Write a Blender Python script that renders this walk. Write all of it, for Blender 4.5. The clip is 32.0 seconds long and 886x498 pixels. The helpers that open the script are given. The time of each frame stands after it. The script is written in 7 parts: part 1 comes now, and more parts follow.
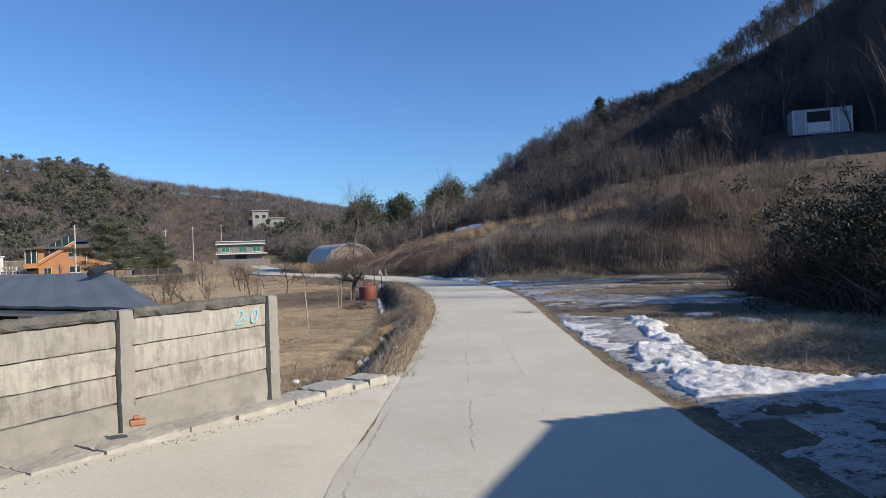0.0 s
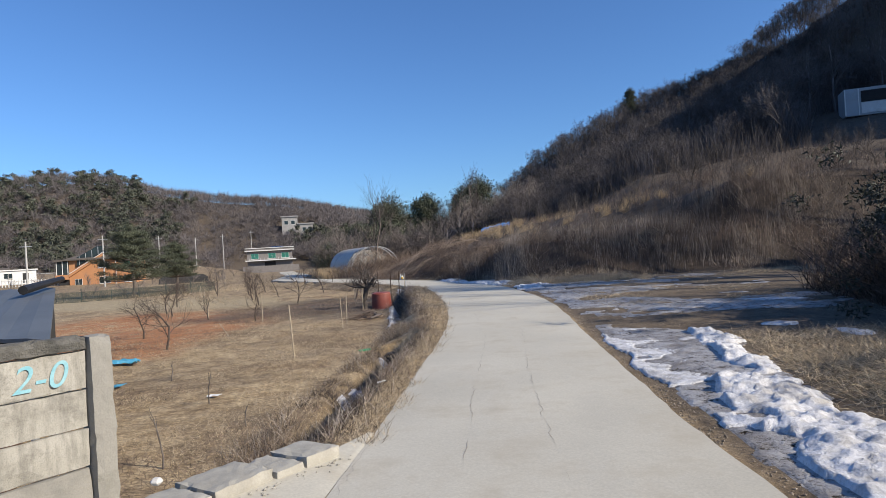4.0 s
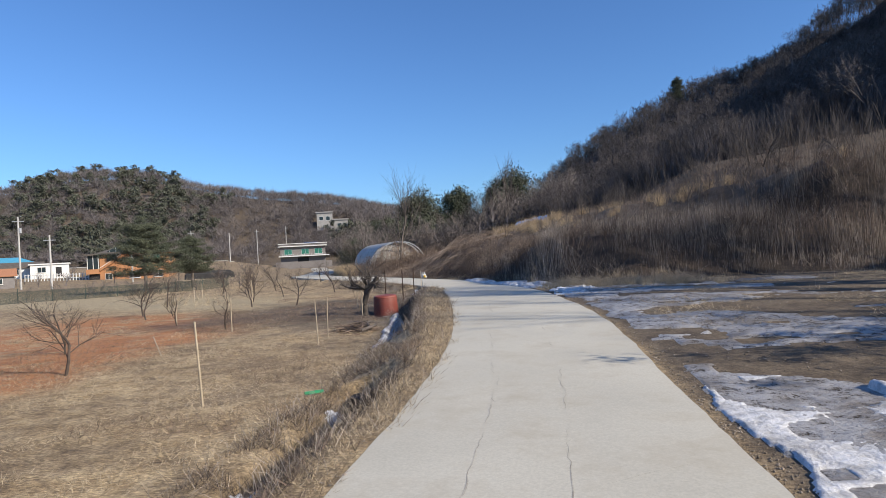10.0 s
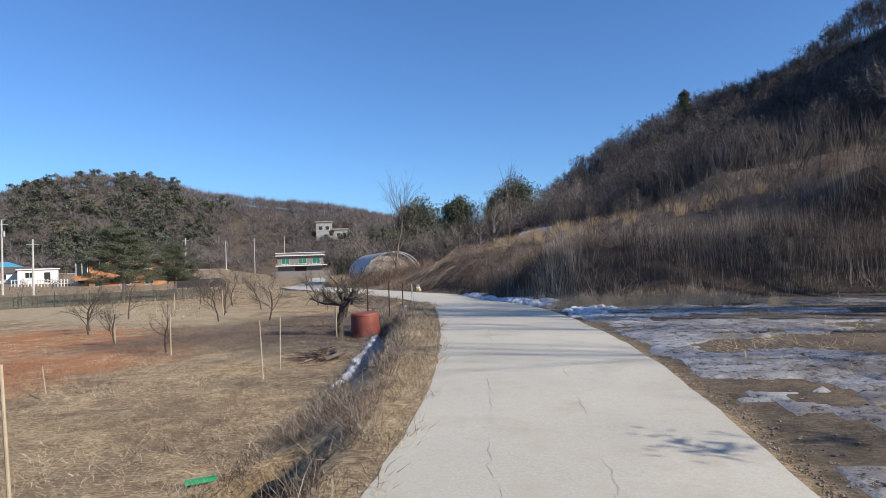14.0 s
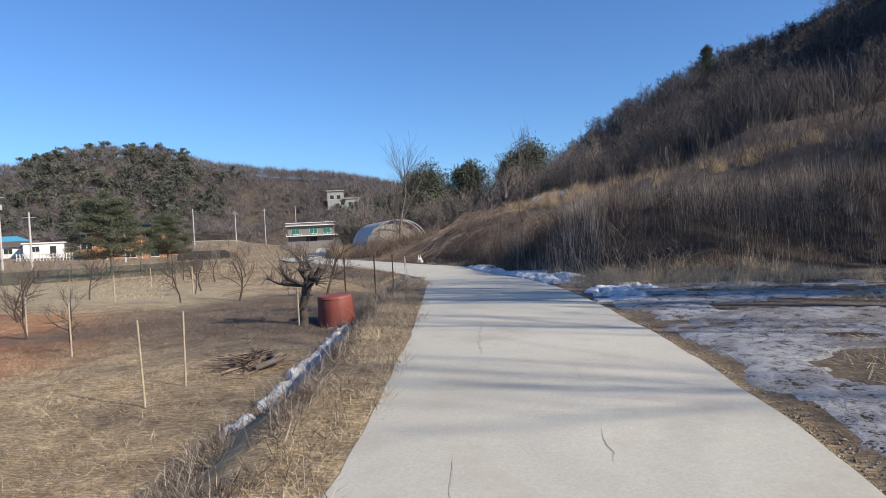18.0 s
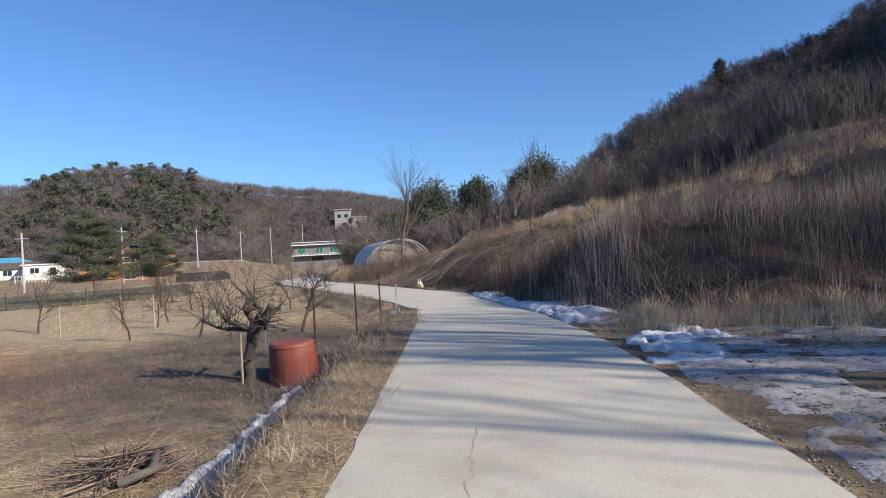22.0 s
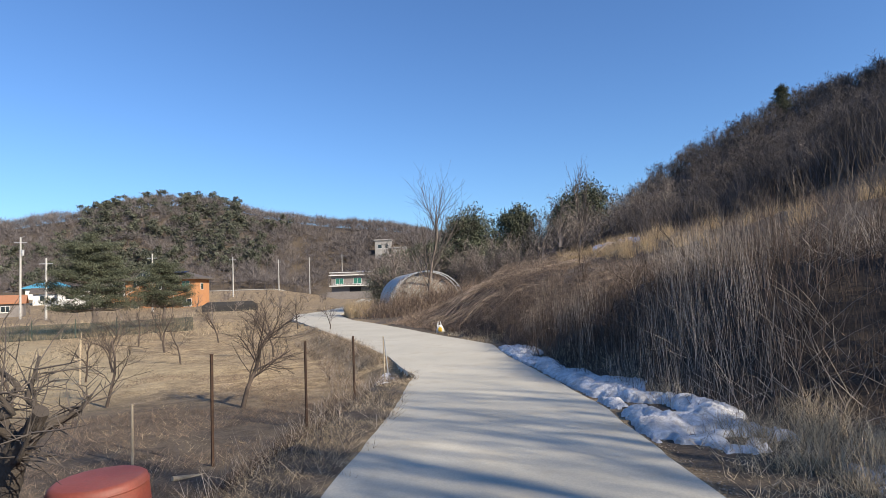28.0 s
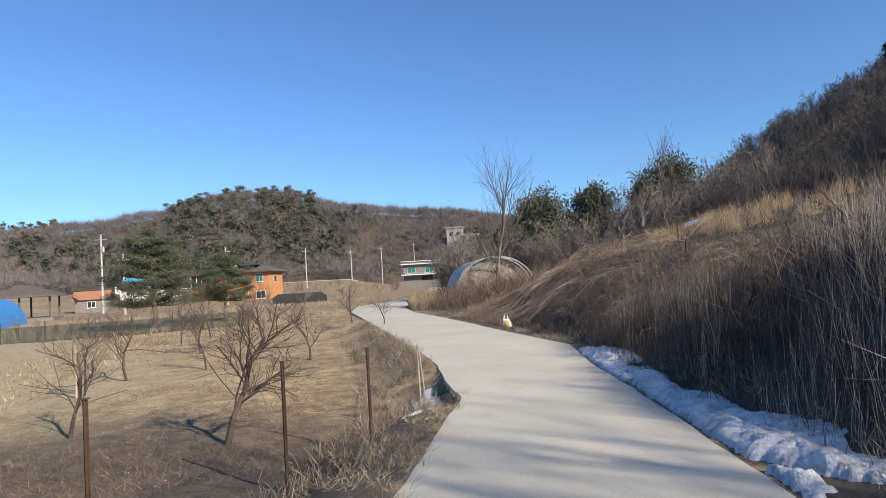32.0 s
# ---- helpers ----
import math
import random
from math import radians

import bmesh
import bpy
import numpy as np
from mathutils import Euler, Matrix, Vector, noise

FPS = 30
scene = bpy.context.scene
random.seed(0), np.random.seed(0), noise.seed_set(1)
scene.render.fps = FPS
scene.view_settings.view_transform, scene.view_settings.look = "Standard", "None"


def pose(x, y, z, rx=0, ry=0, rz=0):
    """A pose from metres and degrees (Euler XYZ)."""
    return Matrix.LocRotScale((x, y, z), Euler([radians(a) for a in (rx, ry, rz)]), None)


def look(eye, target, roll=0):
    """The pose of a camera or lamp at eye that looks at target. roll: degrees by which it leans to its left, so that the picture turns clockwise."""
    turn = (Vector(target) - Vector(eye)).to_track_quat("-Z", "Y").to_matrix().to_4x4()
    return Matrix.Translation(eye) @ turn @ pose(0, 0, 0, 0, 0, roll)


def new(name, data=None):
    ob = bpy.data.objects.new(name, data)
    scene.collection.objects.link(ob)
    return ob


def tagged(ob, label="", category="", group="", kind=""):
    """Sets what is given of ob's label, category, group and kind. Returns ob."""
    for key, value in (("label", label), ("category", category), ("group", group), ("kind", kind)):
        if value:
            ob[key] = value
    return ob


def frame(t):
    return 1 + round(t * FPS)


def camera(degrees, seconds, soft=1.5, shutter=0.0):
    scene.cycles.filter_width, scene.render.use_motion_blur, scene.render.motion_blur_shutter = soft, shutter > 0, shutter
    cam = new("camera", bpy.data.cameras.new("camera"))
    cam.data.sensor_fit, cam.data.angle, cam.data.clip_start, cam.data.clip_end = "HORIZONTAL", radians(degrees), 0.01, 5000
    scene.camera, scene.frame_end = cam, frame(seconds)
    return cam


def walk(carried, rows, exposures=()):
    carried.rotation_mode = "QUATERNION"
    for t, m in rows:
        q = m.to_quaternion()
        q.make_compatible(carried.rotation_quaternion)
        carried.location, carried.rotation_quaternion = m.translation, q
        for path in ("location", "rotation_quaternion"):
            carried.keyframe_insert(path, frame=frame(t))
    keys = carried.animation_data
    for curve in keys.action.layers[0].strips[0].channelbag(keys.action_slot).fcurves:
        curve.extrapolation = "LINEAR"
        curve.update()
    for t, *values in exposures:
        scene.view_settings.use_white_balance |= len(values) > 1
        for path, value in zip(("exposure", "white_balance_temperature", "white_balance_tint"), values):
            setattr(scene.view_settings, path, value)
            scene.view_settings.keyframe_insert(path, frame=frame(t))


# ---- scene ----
cam = camera(71.6, 32.0, soft=0.7)
PATH = [
    (0, (0.175, 3.704, 1.898), (0.09, 5.702, 1.901), -1.9),
    (0.5, (0.132, 4.19, 1.887), (-0.059, 6.181, 1.872), -2.6),
    (1, (0.182, 4.556, 1.887), (-0.017, 6.546, 1.866), -3.9),
    (1.5, (0.257, 4.877, 1.889), (0.03, 6.864, 1.89), -1.5),
    (2, (0.288, 5.325, 1.894), (0.091, 7.315, 1.926), -2.6),
    (2.5, (0.349, 5.736, 1.88), (0.174, 7.728, 1.938), -2.1),
    (3, (0.382, 6.168, 1.849), (0.148, 8.154, 1.873), -1.3),
    (3.5, (0.447, 6.54, 1.852), (0.25, 8.53, 1.86), -3.8),
    (5.5, (0.671, 8.404, 1.796), (0.553, 10.401, 1.833), -1.3),
    (6, (0.672, 8.867, 1.79), (0.563, 10.863, 1.763), -4.1),
    (6.5, (0.708, 9.386, 1.778), (0.545, 11.379, 1.729), -2.4),
    (7, (0.665, 9.856, 1.783), (0.478, 11.847, 1.753), -2.7),
    (7.5, (0.704, 10.248, 1.76), (0.504, 12.237, 1.717), -3.2),
    (8, (0.746, 10.678, 1.74), (0.522, 12.664, 1.663), -2.6),
    (8.5, (0.745, 11.122, 1.741), (0.489, 13.105, 1.676), -3.9),
    (9, (0.782, 11.66, 1.72), (0.489, 13.638, 1.724), -2.0),
    (9.5, (0.755, 12.088, 1.693), (0.427, 14.061, 1.695), -1.5),
    (10, (0.706, 12.546, 1.689), (0.4, 14.522, 1.699), -3.0),
    (10.5, (0.683, 13.003, 1.677), (0.304, 14.966, 1.745), -2.0),
    (11, (0.59, 13.508, 1.677), (0.217, 15.471, 1.77), -3.2),
    (11.5, (0.521, 14.0, 1.668), (0.14, 15.962, 1.743), -3.6),
    (12, (0.426, 14.502, 1.635), (0.008, 16.457, 1.671), -2.4),
    (12.5, (0.421, 14.941, 1.609), (0.082, 16.912, 1.606), -4.6),
    (13, (0.415, 15.37, 1.6), (0.073, 17.341, 1.591), -3.3),
    (13.5, (0.444, 15.839, 1.603), (0.115, 17.811, 1.606), -3.4),
    (14, (0.43, 16.284, 1.612), (0.122, 18.26, 1.662), -2.0),
    (14.5, (0.531, 16.636, 1.575), (0.185, 18.606, 1.59), -2.8),
    (16.5, (0.466, 18.987, 1.616), (0.185, 20.966, 1.564), -3.1),
    (17, (0.379, 19.517, 1.59), (0.014, 21.483, 1.541), -2.1),
    (17.5, (0.402, 19.981, 1.609), (0.062, 21.951, 1.551), -3.3),
    (18, (0.428, 20.473, 1.598), (0.068, 22.44, 1.546), -2.8),
    (18.5, (0.422, 20.903, 1.628), (0.119, 22.88, 1.586), -3.2),
    (19, (0.414, 21.386, 1.624), (0.114, 23.363, 1.583), -1.7),
    (19.5, (0.356, 21.79, 1.641), (-0.022, 23.752, 1.552), -2.8),
    (20, (0.369, 22.333, 1.669), (0.068, 24.308, 1.567), -2.6),
    (20.5, (0.301, 22.827, 1.686), (-0.043, 24.797, 1.651), -1.6),
    (21, (0.276, 23.286, 1.716), (-0.088, 25.252, 1.699), -3.5),
    (21.5, (0.174, 23.755, 1.718), (-0.242, 25.711, 1.709), -2.0),
    (22, (0.127, 24.215, 1.733), (-0.26, 26.177, 1.742), -3.1),
    (22.5, (0.098, 24.744, 1.767), (-0.288, 26.706, 1.811), -0.8),
    (23, (0.083, 25.198, 1.773), (-0.323, 27.155, 1.843), -3.3),
    (23.5, (0.091, 25.731, 1.794), (-0.287, 27.695, 1.842), -2.7),
    (24, (0.11, 26.321, 1.807), (-0.365, 28.263, 1.856), -1.7),
    (24.5, (0.119, 26.918, 1.811), (-0.322, 28.868, 1.881), -1.5),
    (26.5, (-0.033, 28.85, 1.87), (-0.545, 30.782, 1.929), -1.5),
    (27, (-0.114, 29.308, 1.862), (-0.638, 31.237, 1.927), -1.6),
    (27.5, (-0.261, 29.839, 1.883), (-0.883, 31.739, 1.951), -1.7),
    (28, (-0.348, 30.416, 1.885), (-0.867, 32.344, 2.004), -2.0),
    (28.5, (-0.398, 30.875, 1.845), (-0.934, 32.798, 1.969), -2.2),
    (29, (-0.452, 31.397, 1.854), (-0.964, 33.328, 1.944), -3.3),
    (29.5, (-0.522, 31.862, 1.875), (-1.099, 33.774, 1.988), -2.5),
    (30, (-0.692, 32.467, 1.843), (-1.288, 34.374, 1.94), -3.4),
    (30.5, (-0.76, 32.962, 1.857), (-1.328, 34.876, 1.972), -1.4),
    (31, (-0.884, 33.483, 1.856), (-1.479, 35.388, 1.988), -2.0),
    (31.5, (-0.905, 33.849, 1.885), (-1.491, 35.759, 1.985), -2.3),
    (32, (-1.101, 34.343, 1.868), (-1.848, 36.197, 1.957), -3.3),
]
walk(cam, [(t, look(eye, target, roll)) for t, eye, target, roll in PATH], [(0, 0.33, 6500, 10), (6, 0.36, 6500, 10), (14, 0.42, 6500, 10), (20, 0.43, 6550, 10), (24, 0.46, 6700, 10), (28, 0.58, 6900, 10), (32, 0.56, 6900, 10)])

# ---- light ----
SUN_AZ, SUN_EL = radians(70), radians(30)      # azimuth measured from -y towards +x
SUN_DIR = Vector((math.sin(SUN_AZ) * math.cos(SUN_EL), -math.cos(SUN_AZ) * math.cos(SUN_EL), math.sin(SUN_EL)))
world = bpy.data.worlds.new("winter_sky")
scene.world = world
world.use_nodes = True
_n = world.node_tree.nodes
_sky = _n.new("ShaderNodeTexSky")
_sky.sky_type, _sky.sun_disc = "NISHITA", False
_sky.sun_elevation, _sky.sun_rotation = SUN_EL, math.atan2(SUN_DIR.x, SUN_DIR.y)
_sky.air_density, _sky.dust_density, _sky.ozone_density = 1.0, 0.5, 1.5
_tint = _n.new("ShaderNodeMix")
_tint.data_type, _tint.blend_type = "RGBA", "MULTIPLY"
_tint.inputs[0].default_value, _tint.inputs[7].default_value = 1.0, (0.61, 0.95, 1.42, 1)
world.node_tree.links.new(_sky.outputs[0], _tint.inputs[6])
world.node_tree.links.new(_tint.outputs[2], _n["Background"].inputs[0])
_n["Background"].inputs[1].default_value = 0.086
sun = new("sun", bpy.data.lights.new("sun", "SUN"))
sun.data.energy, sun.data.angle, sun.data.color = 5.0, radians(0.53), (1.0, 0.90, 0.755)
sun.matrix_world = look(SUN_DIR * 50, (0, 0, 0))


# ---- helpers of this scene ----
def link_mesh(name, verts, faces, material, parent=None, label="", smooth=False):
    me = bpy.data.meshes.new(name)
    verts, faces = np.asarray(verts, dtype=np.float32), np.asarray(faces, dtype=np.int32)
    k = faces.shape[1]
    me.vertices.add(len(verts))
    me.vertices.foreach_set("co", verts.ravel())
    me.loops.add(faces.size)
    me.loops.foreach_set("vertex_index", faces.ravel())
    me.polygons.add(len(faces))
    me.polygons.foreach_set("loop_start", np.arange(0, faces.size, k, dtype=np.int32))
    me.update(calc_edges=True)
    me.polygons.foreach_set("use_smooth", np.full(len(faces), smooth, dtype=bool))
    if material:
        me.materials.append(material)
    ob = new(name, me)
    if parent:
        ob.parent = parent
    if label:
        ob["label"] = label
    return ob


def part(name, bm, material, parent=None, label="", smooth=False):
    me = bpy.data.meshes.new(name)
    bm.normal_update()
    bm.to_mesh(me)
    bm.free()
    if smooth:
        me.polygons.foreach_set("use_smooth", np.ones(len(me.polygons), dtype=bool))
    me.materials.append(material)
    ob = new(name, me)
    if parent:
        ob.parent = parent
    if label:
        ob["label"] = label
    return ob


def thing(name, at, label, category, group="", kind="", turn=0.0):
    ob = new(name)
    ob.matrix_basis = pose(at[0], at[1], at[2], 0, 0, turn)
    return tagged(ob, label, category, group, kind)


def box(lo, hi, bevel=0.0, seg=1):
    bm = bmesh.new()
    bmesh.ops.create_cube(bm, size=1.0)
    for v in bm.verts:
        v.co = Vector([lo[i] + (v.co[i] + 0.5) * (hi[i] - lo[i]) for i in range(3)])
    if bevel:
        bmesh.ops.bevel(bm, geom=bm.edges[:], offset=bevel, segments=seg, affect="EDGES")
    return bm


def rough_box(lo, hi, cell=0.12, amount=0.006, seed=0, bevel=0.012):
    """A block with worn, uneven faces and chipped edges."""
    n = [max(2, min(28, int((hi[i] - lo[i]) / cell) + 1)) for i in range(3)]
    g = np.random.RandomState(seed)
    ax = [np.linspace(lo[i], hi[i], n[i] + 1) for i in range(3)]
    for i in range(3):
        ax[i][1:-1] += g.normal(0, 0.1 * cell, n[i] - 1).clip(-0.3 * cell, 0.3 * cell)
    bm, at = bmesh.new(), {}
    def vert(i, j, k):
        if (i, j, k) not in at:
            p = [ax[0][i], ax[1][j], ax[2][k]]
            ends = [q in (0, n[d]) for d, q in enumerate((i, j, k))]
            pull = bevel * (0.5 + g.rand()) * (2.2 if g.rand() < 0.12 else 1.0) * (sum(ends) > 1)
            mid = [(lo[d] + hi[d]) / 2 for d in range(3)]
            p = [p[d] + g.normal(0, amount) * ends[d] - (pull * math.copysign(1, p[d] - mid[d]) if ends[d] else 0) for d in range(3)]
            at[(i, j, k)] = bm.verts.new(p)
        return at[(i, j, k)]
    for d in range(3):
        e, f = (d + 1) % 3, (d + 2) % 3
        for side in (0, n[d]):
            for u in range(n[e]):
                for w in range(n[f]):
                    idx = []
                    for du, dw in ((0, 0), (1, 0), (1, 1), (0, 1)):
                        q = [0, 0, 0]
                        q[d], q[e], q[f] = side, u + du, w + dw
                        idx.append(vert(*q))
                    bm.faces.new(idx if side else idx[::-1])
    return bm


def loft(rings, close_ends=True):
    """A skin over rings of equal length."""
    bm = bmesh.new()
    rows = [[bm.verts.new(p) for p in ring] for ring in rings]
    n = len(rows[0])
    for a, b in zip(rows, rows[1:]):
        for i in range(n):
            bm.faces.new((a[i], a[(i + 1) % n], b[(i + 1) % n], b[i]))
    if close_ends:
        bm.faces.new(rows[0][::-1])
        bm.faces.new(rows[-1])
    bmesh.ops.recalc_face_normals(bm, faces=bm.faces[:])
    return bm


def rod(p0, p1, r0, r1=None, n=8):
    p0, p1 = Vector(p0), Vector(p1)
    r1 = r0 if r1 is None else r1
    q = (p1 - p0).to_track_quat("Z", "Y")
    ring = lambda p, r: [p + q @ Vector((r * math.cos(2 * math.pi * i / n), r * math.sin(2 * math.pi * i / n), 0)) for i in range(n)]
    return loft([ring(p0, r0), ring(p1, r1)])


def join_bm(*bms):
    out = bmesh.new()
    for b in bms:
        me = bpy.data.meshes.new("tmp")
        b.to_mesh(me)
        b.free()
        out.from_mesh(me)
        bpy.data.meshes.remove(me)
    return out


def tubes(segs, sides=3):
    """Tapered prisms for rows of p0, p1, r0, r1."""
    segs = np.asarray(segs, dtype=np.float64)
    p0, p1, r0, r1 = segs[:, :3], segs[:, 3:6], segs[:, 6:7], segs[:, 7:8]
    d = p1 - p0
    d /= np.linalg.norm(d, axis=1, keepdims=True) + 1e-9
    ref = np.where(np.abs(d[:, 2:3]) > 0.9, np.array([[1.0, 0, 0]]), np.array([[0, 0, 1.0]]))
    u = np.cross(d, ref)
    u /= np.linalg.norm(u, axis=1, keepdims=True) + 1e-9
    w = np.cross(d, u)
    out = np.empty((len(segs), 2 * sides, 3))
    for i in range(sides):
        a = 2 * math.pi * i / sides
        off = u * math.cos(a) + w * math.sin(a)
        out[:, i], out[:, sides + i] = p0 + off * r0, p1 + off * r1
    base = (np.arange(len(segs)) * 2 * sides)[:, None, None]
    quad = np.array([[i, (i + 1) % sides, sides + (i + 1) % sides, sides + i] for i in range(sides)])
    return out.reshape(-1, 3), (base + quad[None]).reshape(-1, 4)


def cones(segs, sides=3):
    """Pointed tips for rows of p0, p1, r0, r1, as triangles."""
    v, _ = tubes(segs, sides)
    v = v.reshape(len(segs), 2 * sides, 3)[:, :sides + 1].copy()
    v[:, sides] = np.asarray(segs)[:, 3:6]
    base = (np.arange(len(segs)) * (sides + 1))[:, None, None]
    tri = np.array([[i, (i + 1) % sides, sides] for i in range(sides)])
    return v.reshape(-1, 3), (base + tri[None]).reshape(-1, 3)


def stems_and_tips(stems, tips, sides=3):
    """One skin of triangles over tapered stems and pointed tips."""
    cv, cf = cones(tips, 3)
    if stems is None or not len(stems):
        return cv, cf
    v, f = tubes(stems, sides)
    f = np.concatenate([f[:, [0, 1, 2]], f[:, [0, 2, 3]]])
    return np.concatenate([v, cv]), np.concatenate([f, cf + len(v)])


def interp(pts):
    xs, ys = np.array([p[0] for p in pts], float), np.array([p[1] for p in pts], float)
    return lambda v: np.interp(v, xs, ys)


def smooth01(v, a, b):
    t = np.clip((np.asarray(v, float) - a) / (b - a), 0, 1)
    return t * t * (3 - 2 * t)


_P = np.random.RandomState(7).rand(256, 256)


def vnoise(x, y):
    """Smooth value noise, 0 to 1, with cells of one unit."""
    x, y = np.asarray(x, float), np.asarray(y, float)
    i, j = np.floor(x).astype(int), np.floor(y).astype(int)
    f, g = x - i, y - j
    f, g = f * f * (3 - 2 * f), g * g * (3 - 2 * g)
    a, b, c, e = _P[i & 255, j & 255], _P[(i + 1) & 255, j & 255], _P[i & 255, (j + 1) & 255], _P[(i + 1) & 255, (j + 1) & 255]
    return (a * (1 - f) + b * f) * (1 - g) + (c * (1 - f) + e * f) * g


def fbm(x, y, n=4):
    s = sum(vnoise(x * 2 ** k + 17 * k, y * 2 ** k + 5 * k) * 0.5 ** k for k in range(n))
    return s / sum(0.5 ** k for k in range(n))


# ---- the lie of the land ----
ROAD_L = interp([(-20, -1.6), (4, -1.0), (12, -0.9), (22, -0.9), (25, -1.1), (28, -1.5), (32, -2.2), (35.6, -2.86), (38.9, -3.5), (41.9, -4.25), (43.6, -4.65),
                 (45.4, -5.7), (47, -6.5), (50, -8.4), (53.5, -10.8), (58, -14.0), (63.5, -17.8), (70, -22.3), (80, -27.6), (91, -31.5), (124, -41.5), (160, -56), (230, -82)])
ROAD_R = interp([(-20, 2.3), (8, 2.45), (14, 2.31), (18, 2.26), (23, 2.22), (25, 2.10), (26.5, 1.95), (28, 1.75), (29.2, 1.60), (30.6, 1.37), (32, 1.14), (33.2, 0.92), (34.4, 0.72), (35.7, 0.46), (36.8, 0.18), (38, -0.12), (39.5, -0.44), (41.5, -1.08), (44.5, -2.05), (47, -3.1),
                 (50.5, -4.2), (53.6, -6.5), (58, -9.6), (63.3, -13.4), (67, -16.3), (74, -20.2), (80, -23.2), (91, -27), (124, -37), (160, -51.5), (230, -77.5)])
ROAD_Z = interp([(-20, 0.4), (4, 0.16), (9, 0.09), (14, -0.04), (20, -0.05), (23.5, 0.03), (27, 0.15), (33, 0.18), (38, 0.1), (44, -0.08), (57, -0.1), (66, -0.12), (80, -0.28), (95, -0.62), (110, -0.74), (130, -0.82), (230, -1.22)])
TOE = interp([(-60, 150), (-37, 103), (-16.3, 68.2), (-9.6, 59.2), (-6.5, 54.6), (-4.2, 51.3), (-3, 46.8), (-1.2, 43.2), (0.4, 39.9), (2, 38.3), (4.7, 37.0), (9.5, 37.3), (12, 36.5), (40, 36)])
SHELF_R = interp([(-60, 14), (0, 9.5), (10, 7.6), (14, 8.0), (20, 10.5), (28, 13.5), (36, 15)])
BANK_H = interp([(-40, 0), (-15, 0.2), (-10, 1.0), (-5, 2.7), (0.15, 4.1), (8.7, 4.4), (13.6, 4.8), (40, 5.2)])
BANK_W = interp([(-15, 6), (-8, 12), (0, 25), (8.7, 18), (13.6, 7), (40, 7)])
FOREST_EDGE = interp([(-2, 96), (2, 83), (8, 72), (13, 67), (18, 64), (28, 64), (34, 77), (41, 78), (45, 68), (80, 58)])
UPPER = interp([(-10, 0.0), (0, 0.02), (9, 0.06), (15, 0.13), (25, 0.20), (37, 0.275), (60, 0.3)])
HILL = interp([(-8, 0), (0, 14), (4, 19), (14, 27), (23, 31.5), (28, 34.5), (40, 38.5), (52, 41.5), (64, 44.5), (76, 48), (100, 54), (200, 56)])
FAR_TOP = interp([(-180, 20), (-75, 22), (-60, 24), (-48, 31), (-42, 37), (-38, 43), (-34, 42), (-29, 36), (-20, 31), (-14, 24), (-8, 17), (0, 12), (30, 12), (180, 12)])


def ditch_at(y):
    """How far left of the road the ditch runs, how deep it is, and where the verge breaks off into it."""
    off = np.interp(y, [12, 16, 22, 26.5, 30, 36, 42, 44.5, 47], [1.0, 1.1, 1.2, 1.5, 1.52, 1.45, 1.2, 1.0, 0.8])
    lip = np.interp(y, [12, 22, 26.5, 30, 36, 42, 44], [0.38, 0.42, 0.66, 0.82, 0.88, 0.5, 0.15])
    deep = 0.74 * (1 - 0.72 * smooth01(y, 39.5, 42)) * (1 - 0.96 * smooth01(y, 22.35, 22.65) * (1 - smooth01(y, 26.3, 26.8))) * smooth01(y, 12.5, 15) * (1 - smooth01(y, 45.2, 46.5))
    return off, deep, lip


